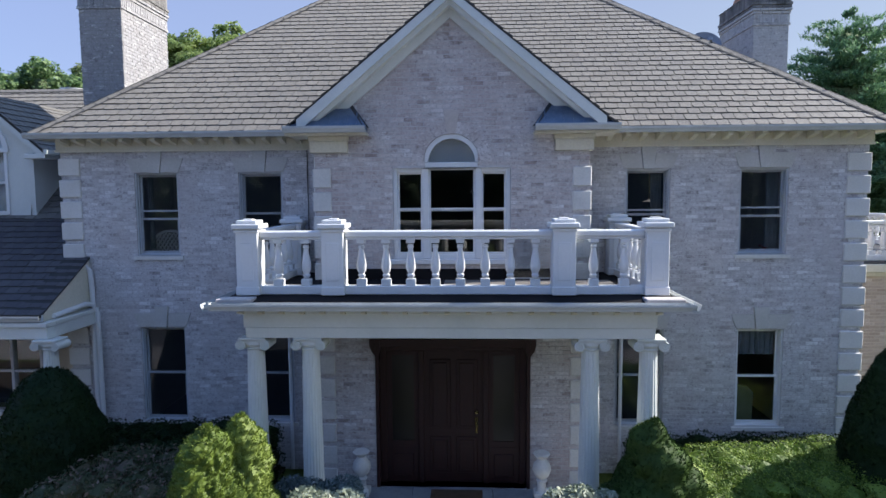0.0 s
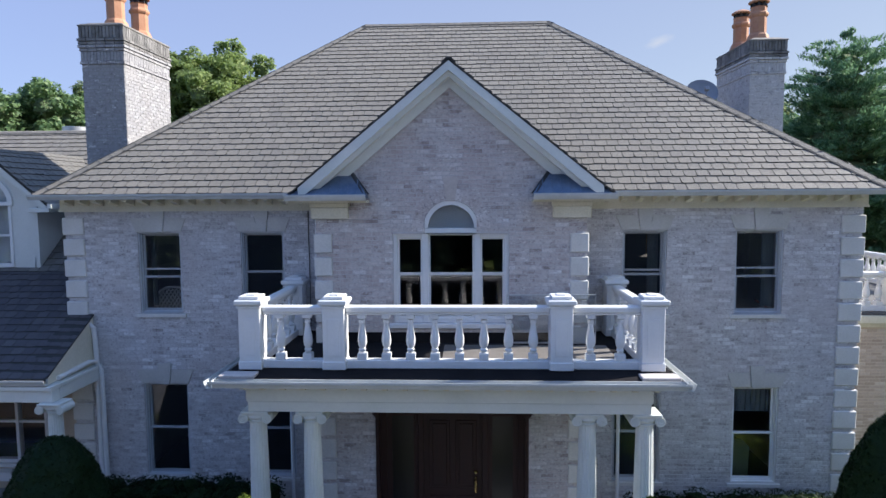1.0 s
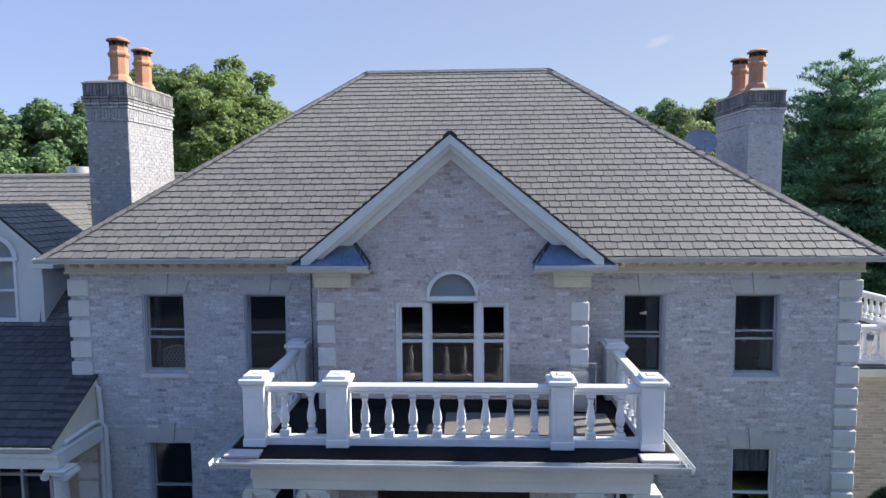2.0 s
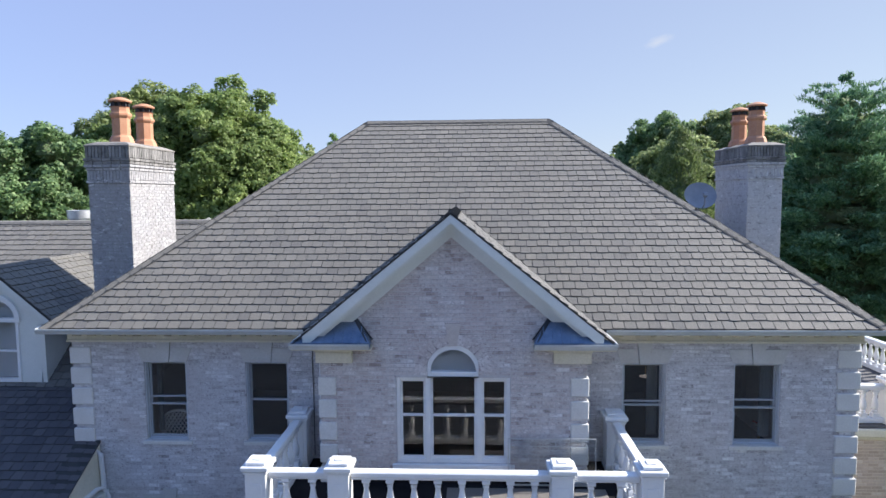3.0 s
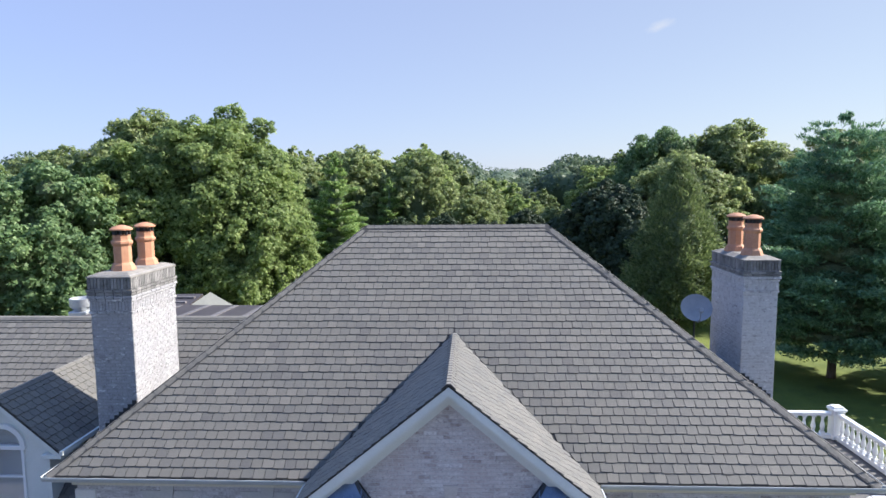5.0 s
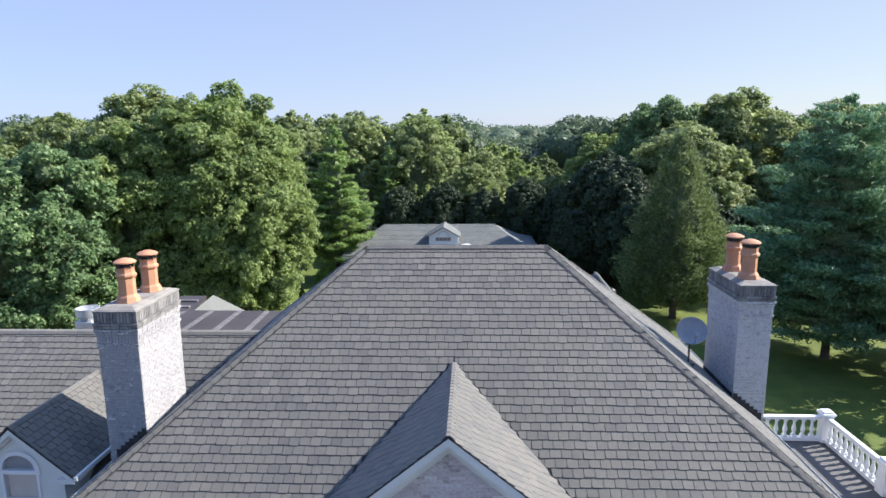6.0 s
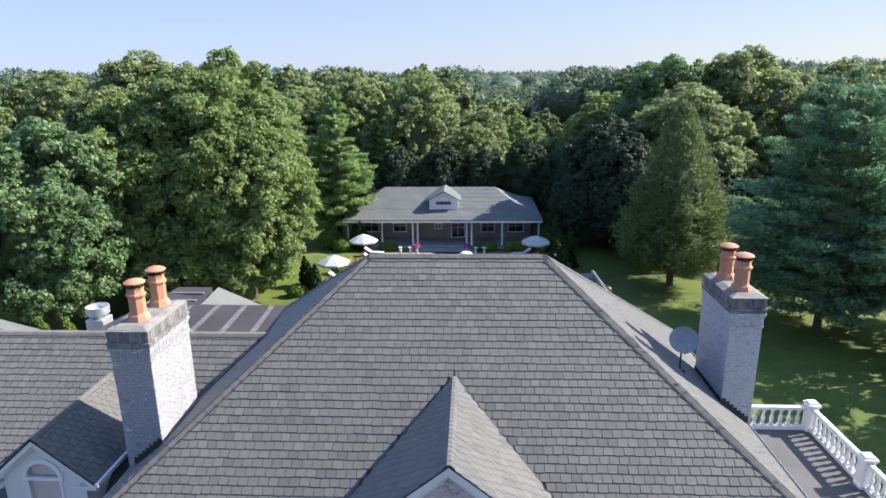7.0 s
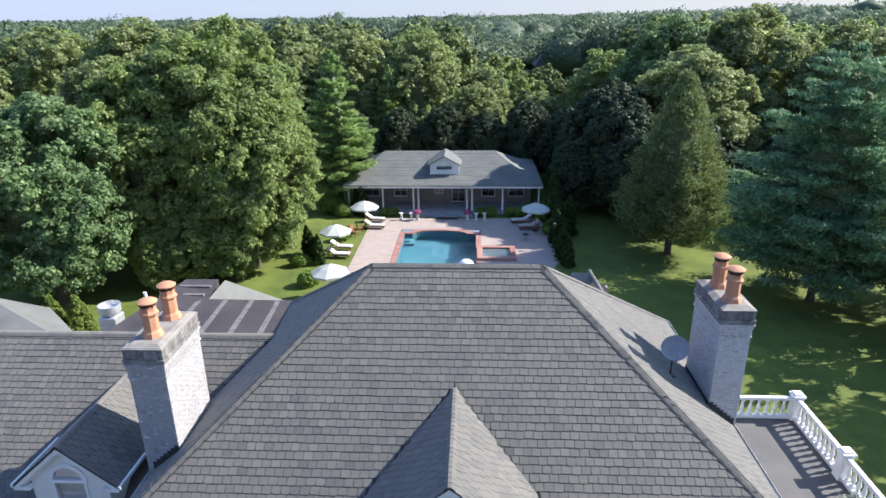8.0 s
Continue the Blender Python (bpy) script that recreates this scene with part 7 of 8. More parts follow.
def hedge(x0, x1, y0, y1, h, seed, lump=0.3, slope=0.0):
    rng = random.Random(seed)
    out = []
    nx, ny = max(1, int((x1 - x0) / lump)), max(1, int((y1 - y0) / lump))
    for i in range(nx):
        for j in range(ny):
            x, yy = x0 + (i + 0.5) * (x1 - x0) / nx, y0 + (j + 0.5) * (y1 - y0) / ny
            hh = h + slope * (x - x0) + rng.uniform(-0.07, 0.07)
            out.append((x + rng.uniform(-0.05, 0.05), yy + rng.uniform(-0.05, 0.05), hh - lump * 0.7, lump * 0.95, lump * 0.95, lump * 0.7))
            if i in (0, nx - 1) or j in (0, ny - 1):
                z = hh - lump * 1.4
                while z > 0:
                    out.append((x, yy, z, lump * 0.9, lump * 0.9, lump * 0.8))
                    z -= lump * 1.1
    return out


# Bed extended unseen at left so the wing panes reflect dark mulch.
tagged(new("planting_bed", Mesh().box(-24.0, -3.42, -5.6, WALL_Y - 0.01, 0.0, 0.05).box(3.42, 12.0, -5.6, WALL_Y - 0.01, 0.0, 0.05).box(-3.4, -1.62, -5.6, -3.37, 0.0, 0.05).box(1.62, 3.4, -5.6, -3.37, 0.0, 0.05).data("planting_bed", MULCH)), "dark bark mulch of the planting beds", "planting bed", kind="structure")
bush("yew_tree", "dark clipped conical yew against the side porch", 2.78, 1.0, 1, 0.55, 2.0, 26000, 0.035, LEAF_YEW, (-6.45, -2.6, 0), 0.06)
bush("yew_tree", "tall dark clipped yew by the house corner", 3.3, 1.05, 2, 0.55, 2.0, 30000, 0.035, LEAF_YEW, (7.15, -2.4, 0), 0.06)
bush("dwarf_spruce", "bright lime-green dwarf spruce in full sun", 2.62, 0.64, 3, 0.56, 1.9, 30000, 0.032, LEAF_LIME, (-3.02, -4.5, 0), 0.12, 13.0)
bush("dwarf_spruce", "bright lime-green dwarf spruce grown into its neighbour", 2.64, 0.54, 4, 0.56, 1.9, 26000, 0.032, LEAF_LIME, (-2.70, -4.22, 0), 0.12, 13.0)
bush("cone_spruce", "green conical dwarf spruce before the porch column", 2.45, 0.92, 5, 0.72, 1.5, 26000, 0.032, LEAF_CONE, (2.86, -3.7, 0), 0.14, 6.0)
shrub("hedge", "dark green yew hedge under the front windows", "hedge", hedge(-7.0, -3.35, -1.6, -0.55, 1.22, 6), 26000, 0.05, LEAF_YEW, 106, (0, 0, 0))
shrub("hedge", "dark green hedge between window and porch", "hedge", hedge(3.35, 7.6, -1.0, -0.35, 1.0, 7), 18000, 0.05, LEAF_YEW, 107, (0, 0, 0))
shrub("hedge", "sunlit rounded boxwood hedge in front of the house", "hedge", hedge(3.75, 8.2, -3.1, -1.4, 1.12, 8, 0.34, 0.08), 110000, 0.034, LEAF_BOX, 108, (0, 0, 0))
shrub("hedge", "boxwood mound beside the path", "hedge", hedge(4.0, 8.4, -4.6, -3.3, 0.95, 9, 0.36, 0.05), 84000, 0.034, LEAF_BOX, 109, (0, 0, 0))
shrub("barberry", "loose rust-flecked barberry shrubs in the shaded bed", "shrub", hedge(-5.9, -3.6, -4.0, -2.4, 1.45, 10, 0.34), 22000, 0.06, LEAF_RUST, 110, (0, 0, 0))
shrub("juniper", "blue-grey juniper beside the porch steps", "shrub", hedge(-2.35, -1.25, -3.95, -3.45, 1.5, 11, 0.26), 9000, 0.09, LEAF_BLUE, 111, (0, 0, 0), 0.25)
shrub("silver_shrub", "silver-leaved variegated shrub by the porch steps", "shrub", hedge(-2.0, -1.2, -4.45, -4.0, 1.62, 12, 0.24), 7000, 0.08, LEAF_SILVER, 112, (0, 0, 0))
shrub("silver_shrub", "silver-leaved variegated shrub beside the column", "shrub", hedge(1.35, 2.3, -4.3, -3.85, 1.60, 13, 0.24), 7000, 0.08, LEAF_SILVER, 113, (0, 0, 0))

# ---- pool garden ----
def pool_outline(grow=0.0):
    x0, x1, y0, y1 = POOL[0] - grow, POOL[1] + grow, POOL[2] - grow, POOL[3] + grow
    cx = (x0 + x1) / 2
    half = (x1 - x0) / 2 - 0.7
    pts = [(x0, y0), (x1, y0), (x1, y1), (cx + half, y1)]
    for k in range(1, 14):
        f = k / 14
        x = cx + half * (1 - 2 * f)
        pts.append((x, y1 + 0.9 * math.sqrt(max(0.0, 1 - ((x - cx) / half) ** 2)) ** 1.0 * 0.98))
    return pts + [(cx - half, y1), (x0, y1)]


# Unseen pale slab, added to bounce sunlight onto the shaded front.
tagged(new("pavement", Mesh().box(-30, 30, -9.6, -6.0, 0.0, 0.04).data("pavement", BOUNCE_SLAB)), "unseen pale slab added to bounce light onto the front", "pavement", kind="structure")
# Unseen dark slab, added so the panes do not reflect bright ground.
tagged(new("driveway", Mesh().box(-30, 30, -40.0, -9.602, 0.0, 0.02).data("driveway", REFLECTION_SLAB)), "unseen dark slab added to keep window reflections dark", "driveway", kind="structure")
pool = thing("swimming_pool", "blue swimming pool with red brick coping", "pool", (0, 0, 0))
inner, outer = pool_outline(0.0), pool_outline(0.42)
shell = Mesh()
n = len(inner)
shell.add([(x, yy, 0.0) for x, yy in inner] + [(x, yy, -1.7) for x, yy in inner], [(i, (i + 1) % n, n + (i + 1) % n, n + i) for i in range(n)] + [tuple(range(n, 2 * n))])
part("basin", shell.data("basin", POOL_SHELL, tidy=False), None, pool)
part("water", Mesh().add([(x, yy, -0.10) for x, yy in inner], [tuple(range(n))]).data("water", WATER, tidy=False), None, pool).visible_shadow = False
part("steps", Mesh().box(POOL[0] + 0.02, POOL[0] + 0.9, 39.2, 40.38, -1.6, -1.1).box(POOL[0] + 0.02, POOL[0] + 0.5, 39.6, 40.38, -1.098, -0.8), POOL_SHELL, pool)
cop = Mesh()
for i in range(n):
    a, b, c, d = Vector((*inner[i], 0)), Vector((*inner[(i + 1) % n], 0)), Vector((*outer[(i + 1) % n], 0)), Vector((*outer[i], 0))
    k = max(1, int((b - a).length / 0.22))
    for j in range(k):
        f, g = j / k, (j + 0.94) / k
        q = [a.lerp(b, f), a.lerp(b, g), d.lerp(c, g), d.lerp(c, f)]
        cop.add([(p.x, p.y, -0.04) for p in q] + [(p.x, p.y, 0.075) for p in q], [(4, 5, 6, 7), (0, 1, 5, 4), (1, 2, 6, 5), (2, 3, 7, 6), (3, 0, 4, 7)])
part("coping", cop, COPING, pool, "red brick pool coping", kind="stuff")
spa = thing("spa", "small raised spa basin with red brick rim", "spa", (2.35, 35.35, 0))
rim = Mesh()
for a, b, c, d in ((-1.55, 1.55, 1.0, 1.45), (-1.55, 1.55, -1.45, -1.0), (-1.55, -1.1, -0.998, 0.998), (1.1, 1.55, -0.998, 0.998)):
    rim.box(a, b, c, d, 0.0, 0.30, 0.015)
part("rim", rim, COPING, spa)
part("basin", Mesh().box(-1.1, 1.1, -1.0, 1.0, 0.03, 0.06), SPA_SHELL, spa)
part("water", Mesh().add([(-1.1, -1.0, 0.22), (1.1, -1.0, 0.22), (1.1, 1.0, 0.22), (-1.1, 1.0, 0.22)], [(0, 1, 2, 3)]).data("water", WATER, tidy=False), None, spa).visible_shadow = False

pav = Mesh()
yy = 22.0
hole = (POOL[0] - 0.42, POOL[1] + 0.42, POOL[2] - 0.42, POOL[3] + 1.32)
while yy < 45.0:
    x = -9.1 + (0.25 if int(yy * 2) % 2 else 0)
    while x < 6.7:
        if not (hole[0] - 0.4 < x < hole[1] - 0.05 and hole[2] - 0.4 < yy < hole[3] - 0.1) and not (x > 5.2 and yy < 33.0 - (6.7 - x)):
            pav.box(x, x + 0.49, yy, yy + 0.49, 0.0, 0.045)
        x += 0.5
    yy += 0.5
patio = tagged(new("patio", Mesh().box(-9.1, hole[0], 22.0, 45.0, 0.0, 0.03).box(hole[1], 6.7, 22.0, 45.0, 0.0, 0.03).box(hole[0], hole[1], 22.0, hole[2], 0.0, 0.03).box(hole[0], hole[1], 41.62, 45.0, 0.0, 0.03).data("patio", PAVER)), "pink paved terrace round the pool", "patio", kind="structure")
part("pavers", pav.data("pavers", PAVER, tidy=False), None, patio, "square pinkish concrete pavers", kind="stuff")

# pool house
ph = thing("pool_house", "low grey pool house with hipped roof and columned veranda", "pool house", (0, 0, 0))
part("veranda_floor", Mesh().box(-11.9, 7.0, 46.4, 50.0, 0.0, 0.33, 0.02), BLUESTONE, ph)
part("step", Mesh().box(-5.2, 0.4, 45.9, 46.39, 0.0, 0.22, 0.015), BLUESTONE, ph)
part("step", Mesh().box(-5.4, 0.6, 45.4, 45.89, 0.0, 0.11, 0.015), BLUESTONE, ph)
ph_holes = [(-10.6, -9.0, 0.9, 2.2), (-7.6, -6.2, 0.9, 2.2), (-3.4, -2.6, 1.2, 2.4), (-1.7, -0.3, 0.34, 2.4), (1.3, 2.7, 0.9, 2.2), (4.0, 5.6, 0.9, 2.2)]
part("wall", holed_wall(-11.2, 6.3, 0.33, 3.0, 49.6, 49.8, ph_holes), HOUSE_GREY, ph)
part("wall", Mesh().box(-11.2, -11.0, 49.802, 57.0, 0.0, 3.0).box(6.1, 6.3, 49.802, 57.0, 0.0, 3.0).box(-11.2, 6.3, 57.002, 57.2, 0.0, 3.0).box(-10.9, 6.0, 52.0, 52.1, 0.0, 3.0), HOUSE_GREY, ph)
for a, b, c, d in ph_holes:
    w = sash(Mesh(), a, b, c, d, 49.58, 0.08, 0.1)
    w.box((a + b) / 2 - 0.03, (a + b) / 2 + 0.03, 49.6, 49.66, c, d).box(a, b, 49.6, 49.66, (c + d) / 2 - 0.03, (c + d) / 2 + 0.03)
    win = part("window", w, WHITE, ph)
    pane(win, a + 0.05, b - 0.05, c + 0.05, d - 0.05, 49.64)
for cx in (-11.69, -8.34, -5.34, -4.86, -0.11, 0.37, 3.32, 6.79):
    col = part("column", Mesh().lathe([(0.12, 0.0), (0.12, 0.05), (0.10, 0.08), (0.085, 2.28), (0.11, 2.32), (0.11, 2.36)], cx, 46.9, 0.33, 12), WHITE, ph, smooth=True)
part("fascia", Mesh().box(-12.0, 7.05, 45.98, 46.12, 2.70, 2.96, 0.01).box(-12.0, -11.86, 46.122, 57.6, 2.70, 2.96).box(6.91, 7.05, 46.122, 57.6, 2.70, 2.96), WHITE, ph)
part("ceiling", Mesh().box(-11.85, 6.9, 46.13, 57.5, 2.86, 2.92), TRIM, ph)
R0 = [(-12.05, 45.93, 2.97), (7.10, 45.93, 2.97), (7.10, 57.7, 2.97), (-12.05, 57.7, 2.97)]
R1 = [(-10.9, 48.2, 3.62), (5.2, 48.2, 3.62), (5.2, 55.4, 3.62), (-10.9, 55.4, 3.62)]
R2 = [(-8.6, 51.8, 5.16), (2.66, 51.8, 5.16)]
pr = Mesh().add(R0 + R1 + R2 + [(x, yy, z - 0.06) for x, yy, z in R0], [(0, 1, 5, 4), (1, 2, 6, 5), (2, 3, 7, 6), (3, 0, 4, 7), (4, 5, 9, 8), (5, 6, 9), (6, 7, 8, 9), (7, 4, 8), (0, 10, 11, 1), (1, 11, 12, 2), (2, 12, 13, 3), (3, 13, 10, 0), (10, 13, 12, 11)])
ph_roof = part("roof", pr, GREY_ROOF, ph, "weathered grey hipped roof with a flared veranda skirt")
s_up = math.hypot(48.2 - 45.93, 0.65)
shingles(ph_roof, (0, 45.93, 2.975), (1, 0, 0), (0, 48.2 - 45.93, 0.65), s_up, lambda v: [(-12.05 + 1.15 * v / s_up, 7.10 - 1.9 * v / s_up)], 51, None, 0.02, GREY_ROOF, 0.45, 0.24)
s_up2 = math.hypot(3.6, 1.54)
shingles(ph_roof, (0, 48.2, 3.625), (1, 0, 0), (0, 3.6, 1.54), s_up2, lambda v: [(-10.9 + 2.3 * v / s_up2, 5.2 - 2.54 * v / s_up2)], 52, None, 0.02, GREY_ROOF, 0.45, 0.24)
pd = holed_wall(-3.75, -0.95, 3.5, 4.55, 48.0, 48.1, [(-3.15, -1.6, 4.02, 4.42)])
pd.prism([(-3.75, 4.55), (-0.95, 4.55), (-2.35, 5.32)], "y", 48.0, 48.1).box(-3.75, -3.65, 48.102, 50.2, 3.5, 4.55).box(-1.05, -0.95, 48.102, 50.2, 3.5, 4.55)
part("dormer", pd, WHITE, ph, "white gabled roof dormer with a row of panes")
part("dormer_roof", Mesh().prism([(-4.0, 4.44), (-2.35, 5.34), (-0.70, 4.44), (-0.70, 4.52), (-2.35, 5.44), (-4.0, 4.52)], "y", 47.75, 51.6), GREY_ROOF, ph)
w = sash(Mesh(), -3.15, -1.6, 4.02, 4.42, 47.98, 0.05, 0.06)
for k in range(1, 4):
    w.box(-3.15 + 0.3875 * k - 0.02, -3.15 + 0.3875 * k + 0.02, 47.98, 48.04, 4.02, 4.42)
ring_band(w, -2.35, 4.50, 0.45, 0.52, 47.96, 48.02, 12)
win = part("window", w, SASH, ph)
pane(win, -3.12, -1.63, 4.05, 4.4, 48.03)


# garden furniture
def parasol(x, yy, turn, s=1.0):
    u = thing("parasol", "white canvas parasol open over the pool terrace", "parasol", pose(x, yy, 0.045, 0, 0, turn), "parasols round the pool")
    part("pole", Mesh().tube([(0, 0, 0), (0, 0, 2.62)], 0.025), TEAK, u)
    part("base", Mesh().lathe([(0.26, 0), (0.26, 0.05), (0.08, 0.09), (0.05, 0.25)], 0, 0, 0, 16), STEEL, u)
    c = Mesh()
    n = 8
    ring = [(1.30 * s * math.cos(2 * math.pi * k / n), 1.30 * s * math.sin(2 * math.pi * k / n)) for k in range(n)]
    vs = [(0, 0, 2.60)] + [(0.5 * x_, 0.5 * y_, 2.36) for x_, y_ in ring] + [(x_, y_, 2.02) for x_, y_ in ring] + [(x_, y_, 1.88) for x_, y_ in ring]
    fs = [(0, 1 + k, 1 + (k + 1) % n) for k in range(n)]
    for a in (1, 1 + n):
        fs += [(a + k, a + n + k, a + n + (k + 1) % n, a + (k + 1) % n) for k in range(n)]
    me = c.add(vs, fs).data("canopy", CANVAS)
    part("canopy", me, None, u)
    part("finial", Mesh().lathe([(0.03, 0), (0.04, 0.04), (0.01, 0.09)], 0, 0, 2.60, 10), TEAK, u)
    for k in range(n):
        x_, y_ = ring[k]
        part("rib", Mesh().tube([(0, 0, 2.57), (0.5 * x_, 0.5 * y_, 2.335), (x_ * 0.98, y_ * 0.98, 2.0)], 0.012, 5), TEAK, u)
    return u


for x, yy, t in ((-9.3, 41.9, 10), (-10.5, 35.1, 25), (-9.1, 26.6, 0), (6.0, 41.4, 15)):
    parasol(x, yy, t)


def lounger(x, yy, turn):
    u = thing("sun_lounger", "wooden sun lounger with white cushions, back raised", "sun lounger", pose(x, yy, 0.045, 0, 0, turn), "sun loungers round the pool")
    part("base", Mesh().box(-0.95, 0.95, -0.33, -0.27, 0.22, 0.30, 0.01).box(-0.95, 0.95, 0.27, 0.33, 0.22, 0.30, 0.01).box(-0.95, -0.89, -0.268, 0.268, 0.22, 0.30).box(0.89, 0.95, -0.268, 0.268, 0.22, 0.30), TEAK, u)
    for a in (-0.9, 0.84):
        for b in (-0.33, 0.27):
            part("leg", Mesh().box(a, a + 0.06, b, b + 0.06, 0.0, 0.22), TEAK, u)
    part("mattress", Mesh().box(-0.25, 0.95, -0.31, 0.31, 0.302, 0.40, 0.03), CUSHION, u)
    b = Mesh().prism([(-0.26, 0.31), (-0.24, 0.41), (-0.82, 0.80), (-0.90, 0.74)], "y", -0.31, 0.31)
    part("backrest", b, CUSHION, u)
    return u


for x, yy, t in ((-8.75, 43.9, -8), (-8.5, 41.9, -5), (-10.4, 36.3, -6), (-10.3, 34.6, -4), (4.95, 43.7, 188), (5.5, 42.0, 186)):
    lounger(x, yy, t)


def garden_chair(x, yy, turn):
    u = thing("garden_chair", "brown wooden garden armchair on the terrace", "chair", pose(x, yy, 0.045, 0, 0, turn), "garden chairs")
    part("seat", Mesh().box(-0.27, 0.27, -0.25, 0.25, 0.40, 0.45, 0.01), TEAK, u)
    for a in (-0.27, 0.21):
        for b in (-0.25, 0.19):
            part("leg", Mesh().box(a, a + 0.06, b, b + 0.06, 0, 0.62 if b < 0 else 0.40), TEAK, u)
    part("backrest", Mesh().prism([(0.20, 0.46), (0.25, 0.46), (0.36, 0.98), (0.31, 0.98)], "x", -0.27, 0.27), TEAK, u)
    part("armrest", Mesh().box(-0.30, -0.22, -0.27, 0.24, 0.62, 0.65, 0.008), TEAK, u)
    part("armrest", Mesh().box(0.22, 0.30, -0.27, 0.24, 0.62, 0.65, 0.008), TEAK, u)


for x, yy, t in ((-9.9, 39.7, 70), (-9.6, 40.7, 110), (-10.6, 40.2, 250)):
    garden_chair(x, yy, t)


def planter(x, yy, flowers):
    u = thing("planter", "stone urn planter with pink flowers" if flowers else "slim stone garden pedestal urn", "planter", Matrix.LocRotScale((x, yy, 0.045), None, (0.75, 0.75, 0.75)), "planters before the pool house")
    part("pedestal", Mesh().box(-0.20, 0.20, -0.20, 0.20, 0, 0.12, 0.01).box(-0.14, 0.14, -0.14, 0.14, 0.12, 0.60, 0.01), STONE, u)
    part("bowl", Mesh().lathe([(0.08, 0.60), (0.14, 0.68), (0.25, 0.85), (0.28, 0.92), (0.24, 0.93)], 0, 0, 0, 16), STONE, u, smooth=True)
    if flowers:
        part("flowers", foliage("flowers", [(0, 0, 1.05, 0.42, 0.42, 0.32)], 900, 0.11, PETAL, 5, 0.8), None, u)


for x, f in ((-6.3, False), (-5.35, False), (-4.75, True), (-0.05, True), (0.75, False), (1.55, False)):
    planter(x, 44.4, f)
topi = egg(2.4, 0.5, 30, 21)
for i, (x, yy, s) in enumerate(((-12.95, 35.4, 1.05), (-12.55, 35.0, 0.9), (-11.55, 33.2, 1.05), (-10.9, 46.3, 1.15), (-10.3, 45.9, 1.2), (-9.9, 46.0, 1.0), (7.4, 37.8, 1.35), (7.7, 33.0, 1.1), (7.7, 36.2, 1.25), (7.5, 34.5, 1.15), (7.8, 39.6, 1.5), (7.7, 41.5, 1.5), (8.0, 43.3, 1.75), (7.9, 45.0, 1.9), (8.8, 40.4, 1.5))):
    ob = shrub("arborvitae", "narrow green arborvitae by the pool terrace", "shrub", [(a * s, b * s, c * s, d * s, e * s, f * s) for a, b, c, d, e, f in topi], 3200, 0.15, LEAF_CONE, 120 + i, (x, yy, 0), group="arborvitae")
for i, (x, yy, r) in enumerate(((-12.95, 32.8, 0.6), (-13.4, 46.7, 1.2), (6.0, 46.2, 0.8), (7.6, 44.5, 1.3), (-12.0, 45.6, 0.8), (7.5, 40.5, 0.9), (-7.2, 46.0, 0.45), (1.15, 45.95, 0.5), (2.2, 46.0, 0.55), (4.1, 46.0, 0.55), (5.1, 45.9, 0.6), (-8.0, 46.0, 0.5), (-10.9, 38.6, 0.6), (-11.3, 29.0, 0.7))):
    shrub("round_shrub", "rounded green garden shrub", "shrub", [(0, 0, r * 0.7, r, r, r * 0.9), (r * 0.4, 0.2, r * 0.6, r * 0.7, r * 0.7, r * 0.8), (-r * 0.4, -0.2, r * 0.6, r * 0.7, r * 0.7, r * 0.7)], 2600, 0.14, LEAF_BOX, 140 + i, (x, yy, 0), group="garden shrubs")
for i, (x, yy) in enumerate(((-23.4, 19.2), (-21.9, 19.2))):
    shrub("arborvitae", "bright green arborvitae behind the wing", "shrub", [(a * 1.9, b * 1.9, c * 1.5, d * 1.9, e * 1.9, f * 1.9) for a, b, c, d, e, f in topi], 8000, 0.14, LEAF_LIME, 160 + i, (x, yy, 0), group="arborvitae")

# small things on the pool terrace
table = thing("side_table", "small round dark side table on the pool terrace", "table", (4.95, 38.9, 0.045))
part("tabletop", Mesh().lathe([(0.0, 0.50), (0.30, 0.50), (0.31, 0.52), (0.30, 0.54), (0.0, 0.54)], 0, 0, 0, 20), STEEL, table)
for k in range(3):
    a = 2.1 * k + 0.4
    part("leg", Mesh().tube([(0.08 * math.cos(a), 0.08 * math.sin(a), 0.50), (0.10 * math.cos(a), 0.10 * math.sin(a), 0.25), (0.26 * math.cos(a), 0.26 * math.sin(a), 0.0)], 0.015, 6), STEEL, table)
lantern = thing("garden_lantern", "dark lantern on a slim post beside the arborvitae", "lamp", (7.05, 36.9, 0.03))
part("post", Mesh().lathe([(0.10, 0.0), (0.10, 0.05), (0.035, 0.10), (0.03, 1.75), (0.06, 1.80)], 0, 0, 0, 12), STEEL, lantern)
part("head", Mesh().lathe([(0.06, 1.80), (0.13, 2.10), (0.17, 2.12), (0.03, 2.28), (0.015, 2.36)], 0, 0, 0, 6), STEEL, lantern)
part("mat", Mesh().box(-3.0, -0.9, 44.55, 45.25, 0.046, 0.056), STEEL, patio, "dark mat before the veranda steps")

# potted shrub on the side terrace
pot = thing("potted_shrub", "loose grey-green shrub in a dark pot on the terrace", "plant", (11.3, 2.95, TZ))
part("pot", Mesh().lathe([(0.16, 0.0), (0.22, 0.30), (0.24, 0.32), (0.20, 0.32)], 0, 0, 0, 16), STEEL, pot, smooth=True)
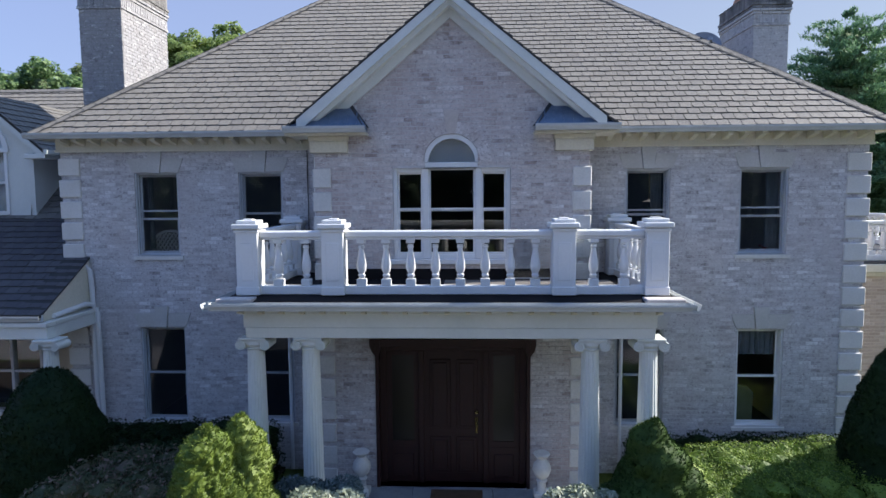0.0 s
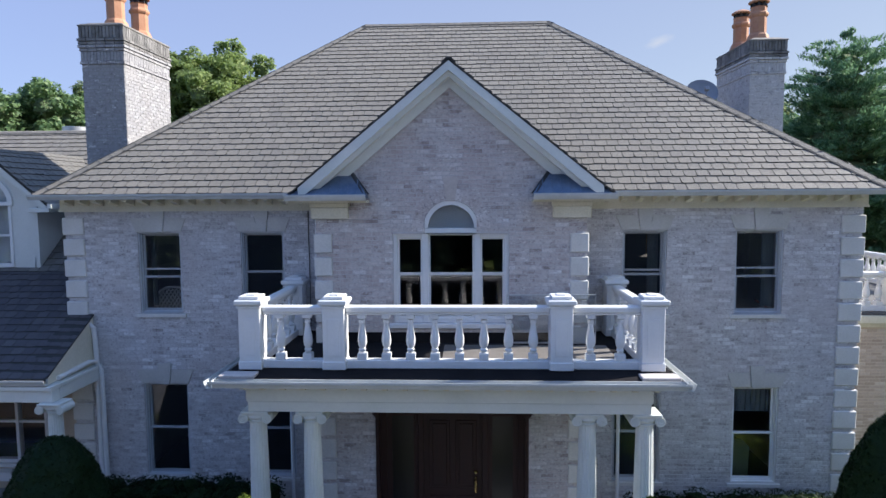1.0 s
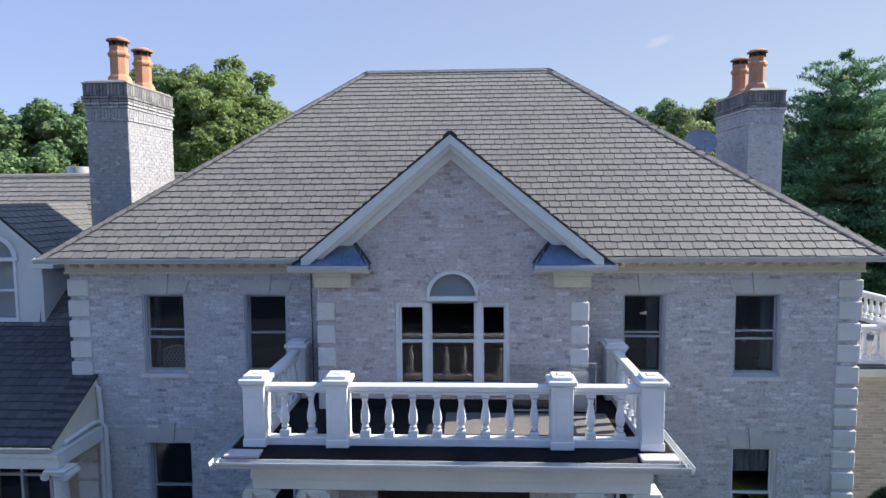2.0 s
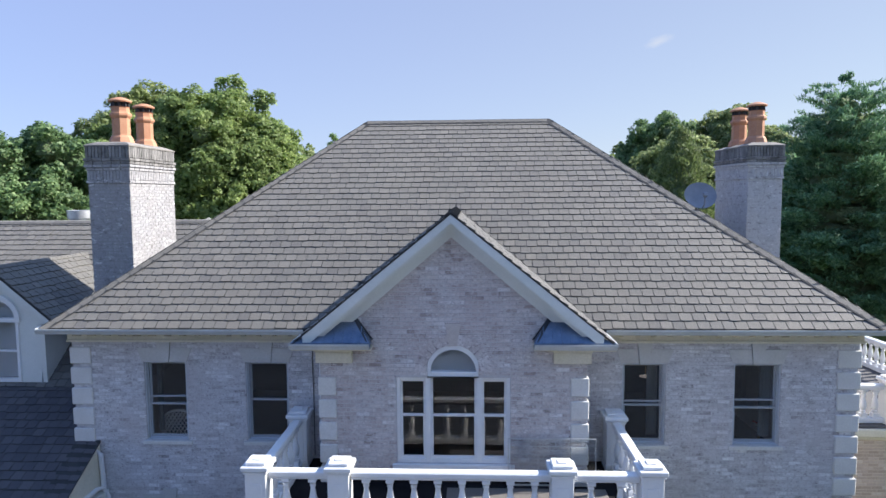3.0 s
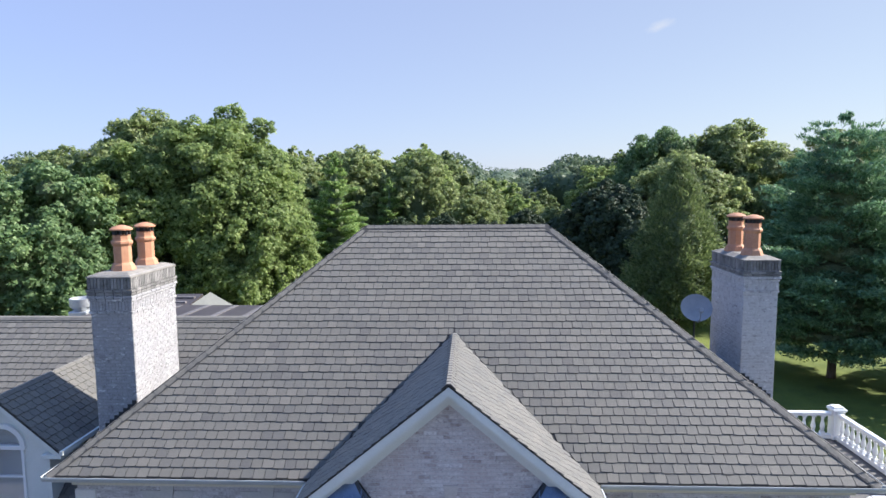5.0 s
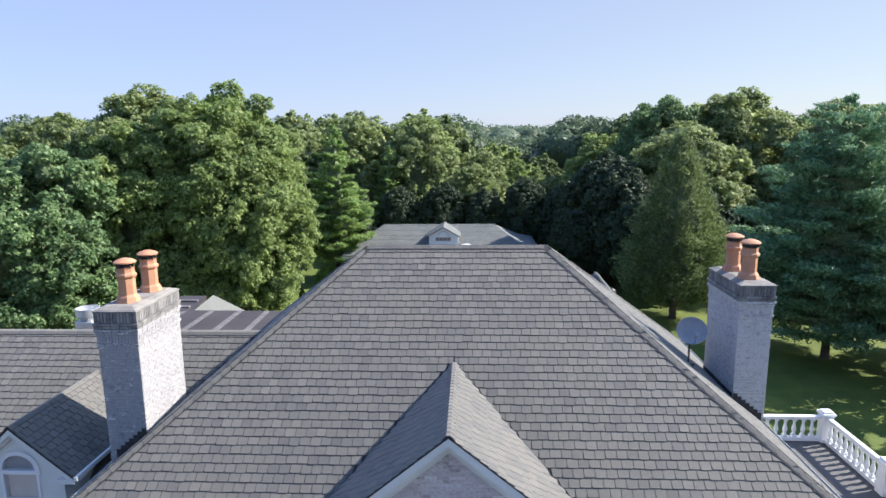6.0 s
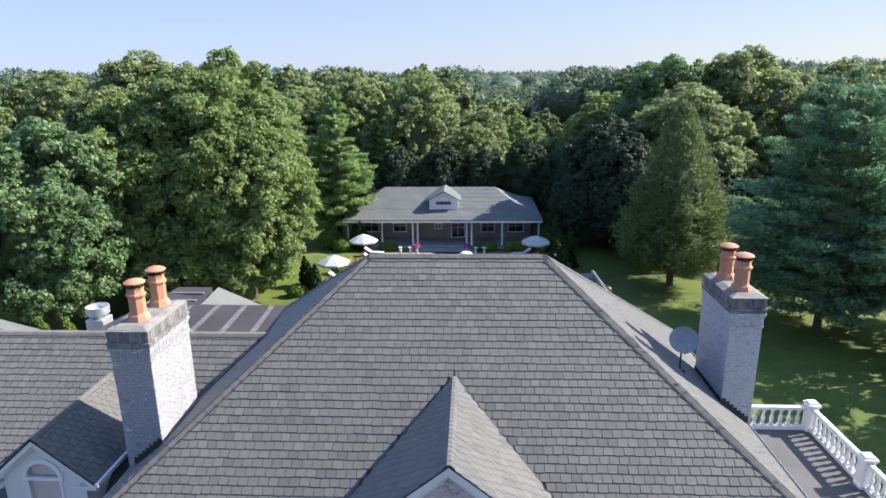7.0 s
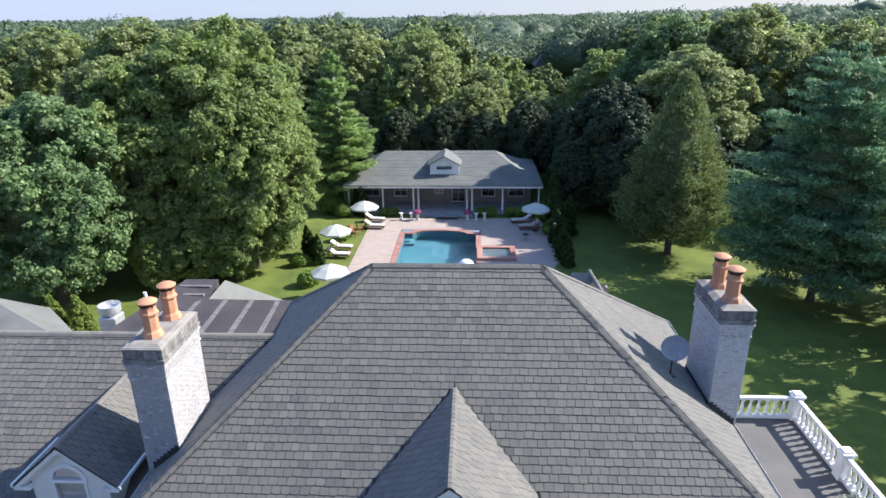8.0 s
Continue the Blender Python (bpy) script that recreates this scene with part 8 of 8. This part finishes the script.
part("leaves", foliage("leaves", [(0, 0, 0.62, 0.36, 0.36, 0.30), (0.15, 0.2, 0.85, 0.24, 0.24, 0.22), (-0.2, 0.05, 0.8, 0.22, 0.22, 0.25), (0.05, -0.2, 0.55, 0.26, 0.26, 0.2), (0.3, -0.1, 0.7, 0.2, 0.2, 0.2)], 900, 0.10, LEAF_SILVER, 9, 0.45, 0.35, 0.6), None, pot)

# chairs seen through panes
wc = thing("wicker_chair", "white wicker armchair inside the upstairs window", "chair", Matrix.LocRotScale((-5.76, 0.36, 3.30), None, (1.3, 1.0, 1.2)))
lat = Mesh()
arch_top = lambda x: 0.95 + 0.30 * math.sqrt(max(0.0, 1 - (x / 0.33) ** 2))
for k in range(-13, 14):
    for slant in (-1, 1):
        run = []
        for i in range(25):
            z = 0.46 + 0.79 * i / 24
            x = 0.062 * k + slant * (z - 0.46) * 0.62
            if abs(x) < 0.325 and z < arch_top(x):
                run.append((x, 0.03 * (1 - (x / 0.33) ** 2), z))
        if len(run) > 1:
            lat.tube([run[0], run[-1]], 0.0105, 5)
lat.tube([(0.33 * math.cos(math.pi * k / 12), 0, 0.95 + 0.30 * math.sin(math.pi * k / 12)) for k in range(13)], 0.022, 6)
part("backrest", lat, WICKER, wc)
part("seat", Mesh().box(-0.30, 0.30, 0.02, 0.55, 0.38, 0.46, 0.03), WICKER, wc)
for a in (-0.28, 0.24):
    for b in (0.03, 0.50):
        part("leg", Mesh().box(a, a + 0.04, b, b + 0.04, 0, 0.38), WICKER, wc)
# Small red and white object in the window; its stem and base are added.
lamp = thing("red_white_object", "slanted red and white object on an added brass stem inside the room", "lamp", (6.42, 1.05, 3.30), "lamps inside the rooms")
part("stem", Mesh().lathe([(0.10, 0.0), (0.03, 0.04), (0.02, 0.95)], 0, 0, 0, 12), BRASS, lamp)
part("shade", Mesh().prism([(-0.12, 1.09), (-0.11, 1.12), (0.11, 1.01), (0.10, 0.96)], "y", -0.04, 0.04), RED_PIECE, lamp, "slanted red piece")
part("tray", Mesh().prism([(-0.08, 0.985), (-0.02, 1.00), (0.06, 0.95), (0.0, 0.94)], "y", -0.05, 0.05), WHITE, lamp)
# Glowing disc on a stem, added for the pale glint in the window.
lamp = thing("pane_glint", "faintly glowing disc for the pale glint in the window", "lamp", (4.07, 1.2, 6.40), "lamps inside the rooms")
part("stem", Mesh().tube([(0, 0, 0), (0, 0, -1.03)], 0.01), BRASS, lamp)
part("shade", Mesh().lathe([(0.13, -1.08), (0.05, -1.055), (0.012, -1.03)], 0, 0, 0, 16), GLINT_GLOW, lamp)
gc = thing("armchair", "green upholstered armchair inside the ground-floor window", "chair", (5.72, 0.75, 0.15))
part("seat", Mesh().box(-0.33, 0.33, -0.1, 0.55, 0.25, 0.48, 0.05), UPHOLSTERY, gc)
part("backrest", Mesh().prism([(-0.32, 0.45), (0.32, 0.45), (0.34, 1.30), (0.22, 1.42), (0.0, 1.46), (-0.22, 1.42), (-0.34, 1.30)], "y", -0.20, -0.08), UPHOLSTERY, gc)
for a in (-0.31, 0.25):
    for b in (-0.12, 0.48):
        part("leg", Mesh().box(a, a + 0.06, b, b + 0.06, 0, 0.25), TEAK, gc)

# ---- single bricks over the bay window ----
brick_data = {}
for a, b, za, zb in single_bricks:
    key = round(b - a, 3)
    if key not in brick_data:
        m = Mesh().add(*brick_shape(-key / 2, key / 2, 0.0, COURSE - 0.010, 0.006, lambda u, d, z: (u, -d, z)))
        brick_data[key] = m.data("brick", BRICK)
    part("brick", brick_data[key], None, wall_bay, at=((a + b) / 2, BAY_Y + 0.003 * math.sin(a * 91 + za * 57), za))
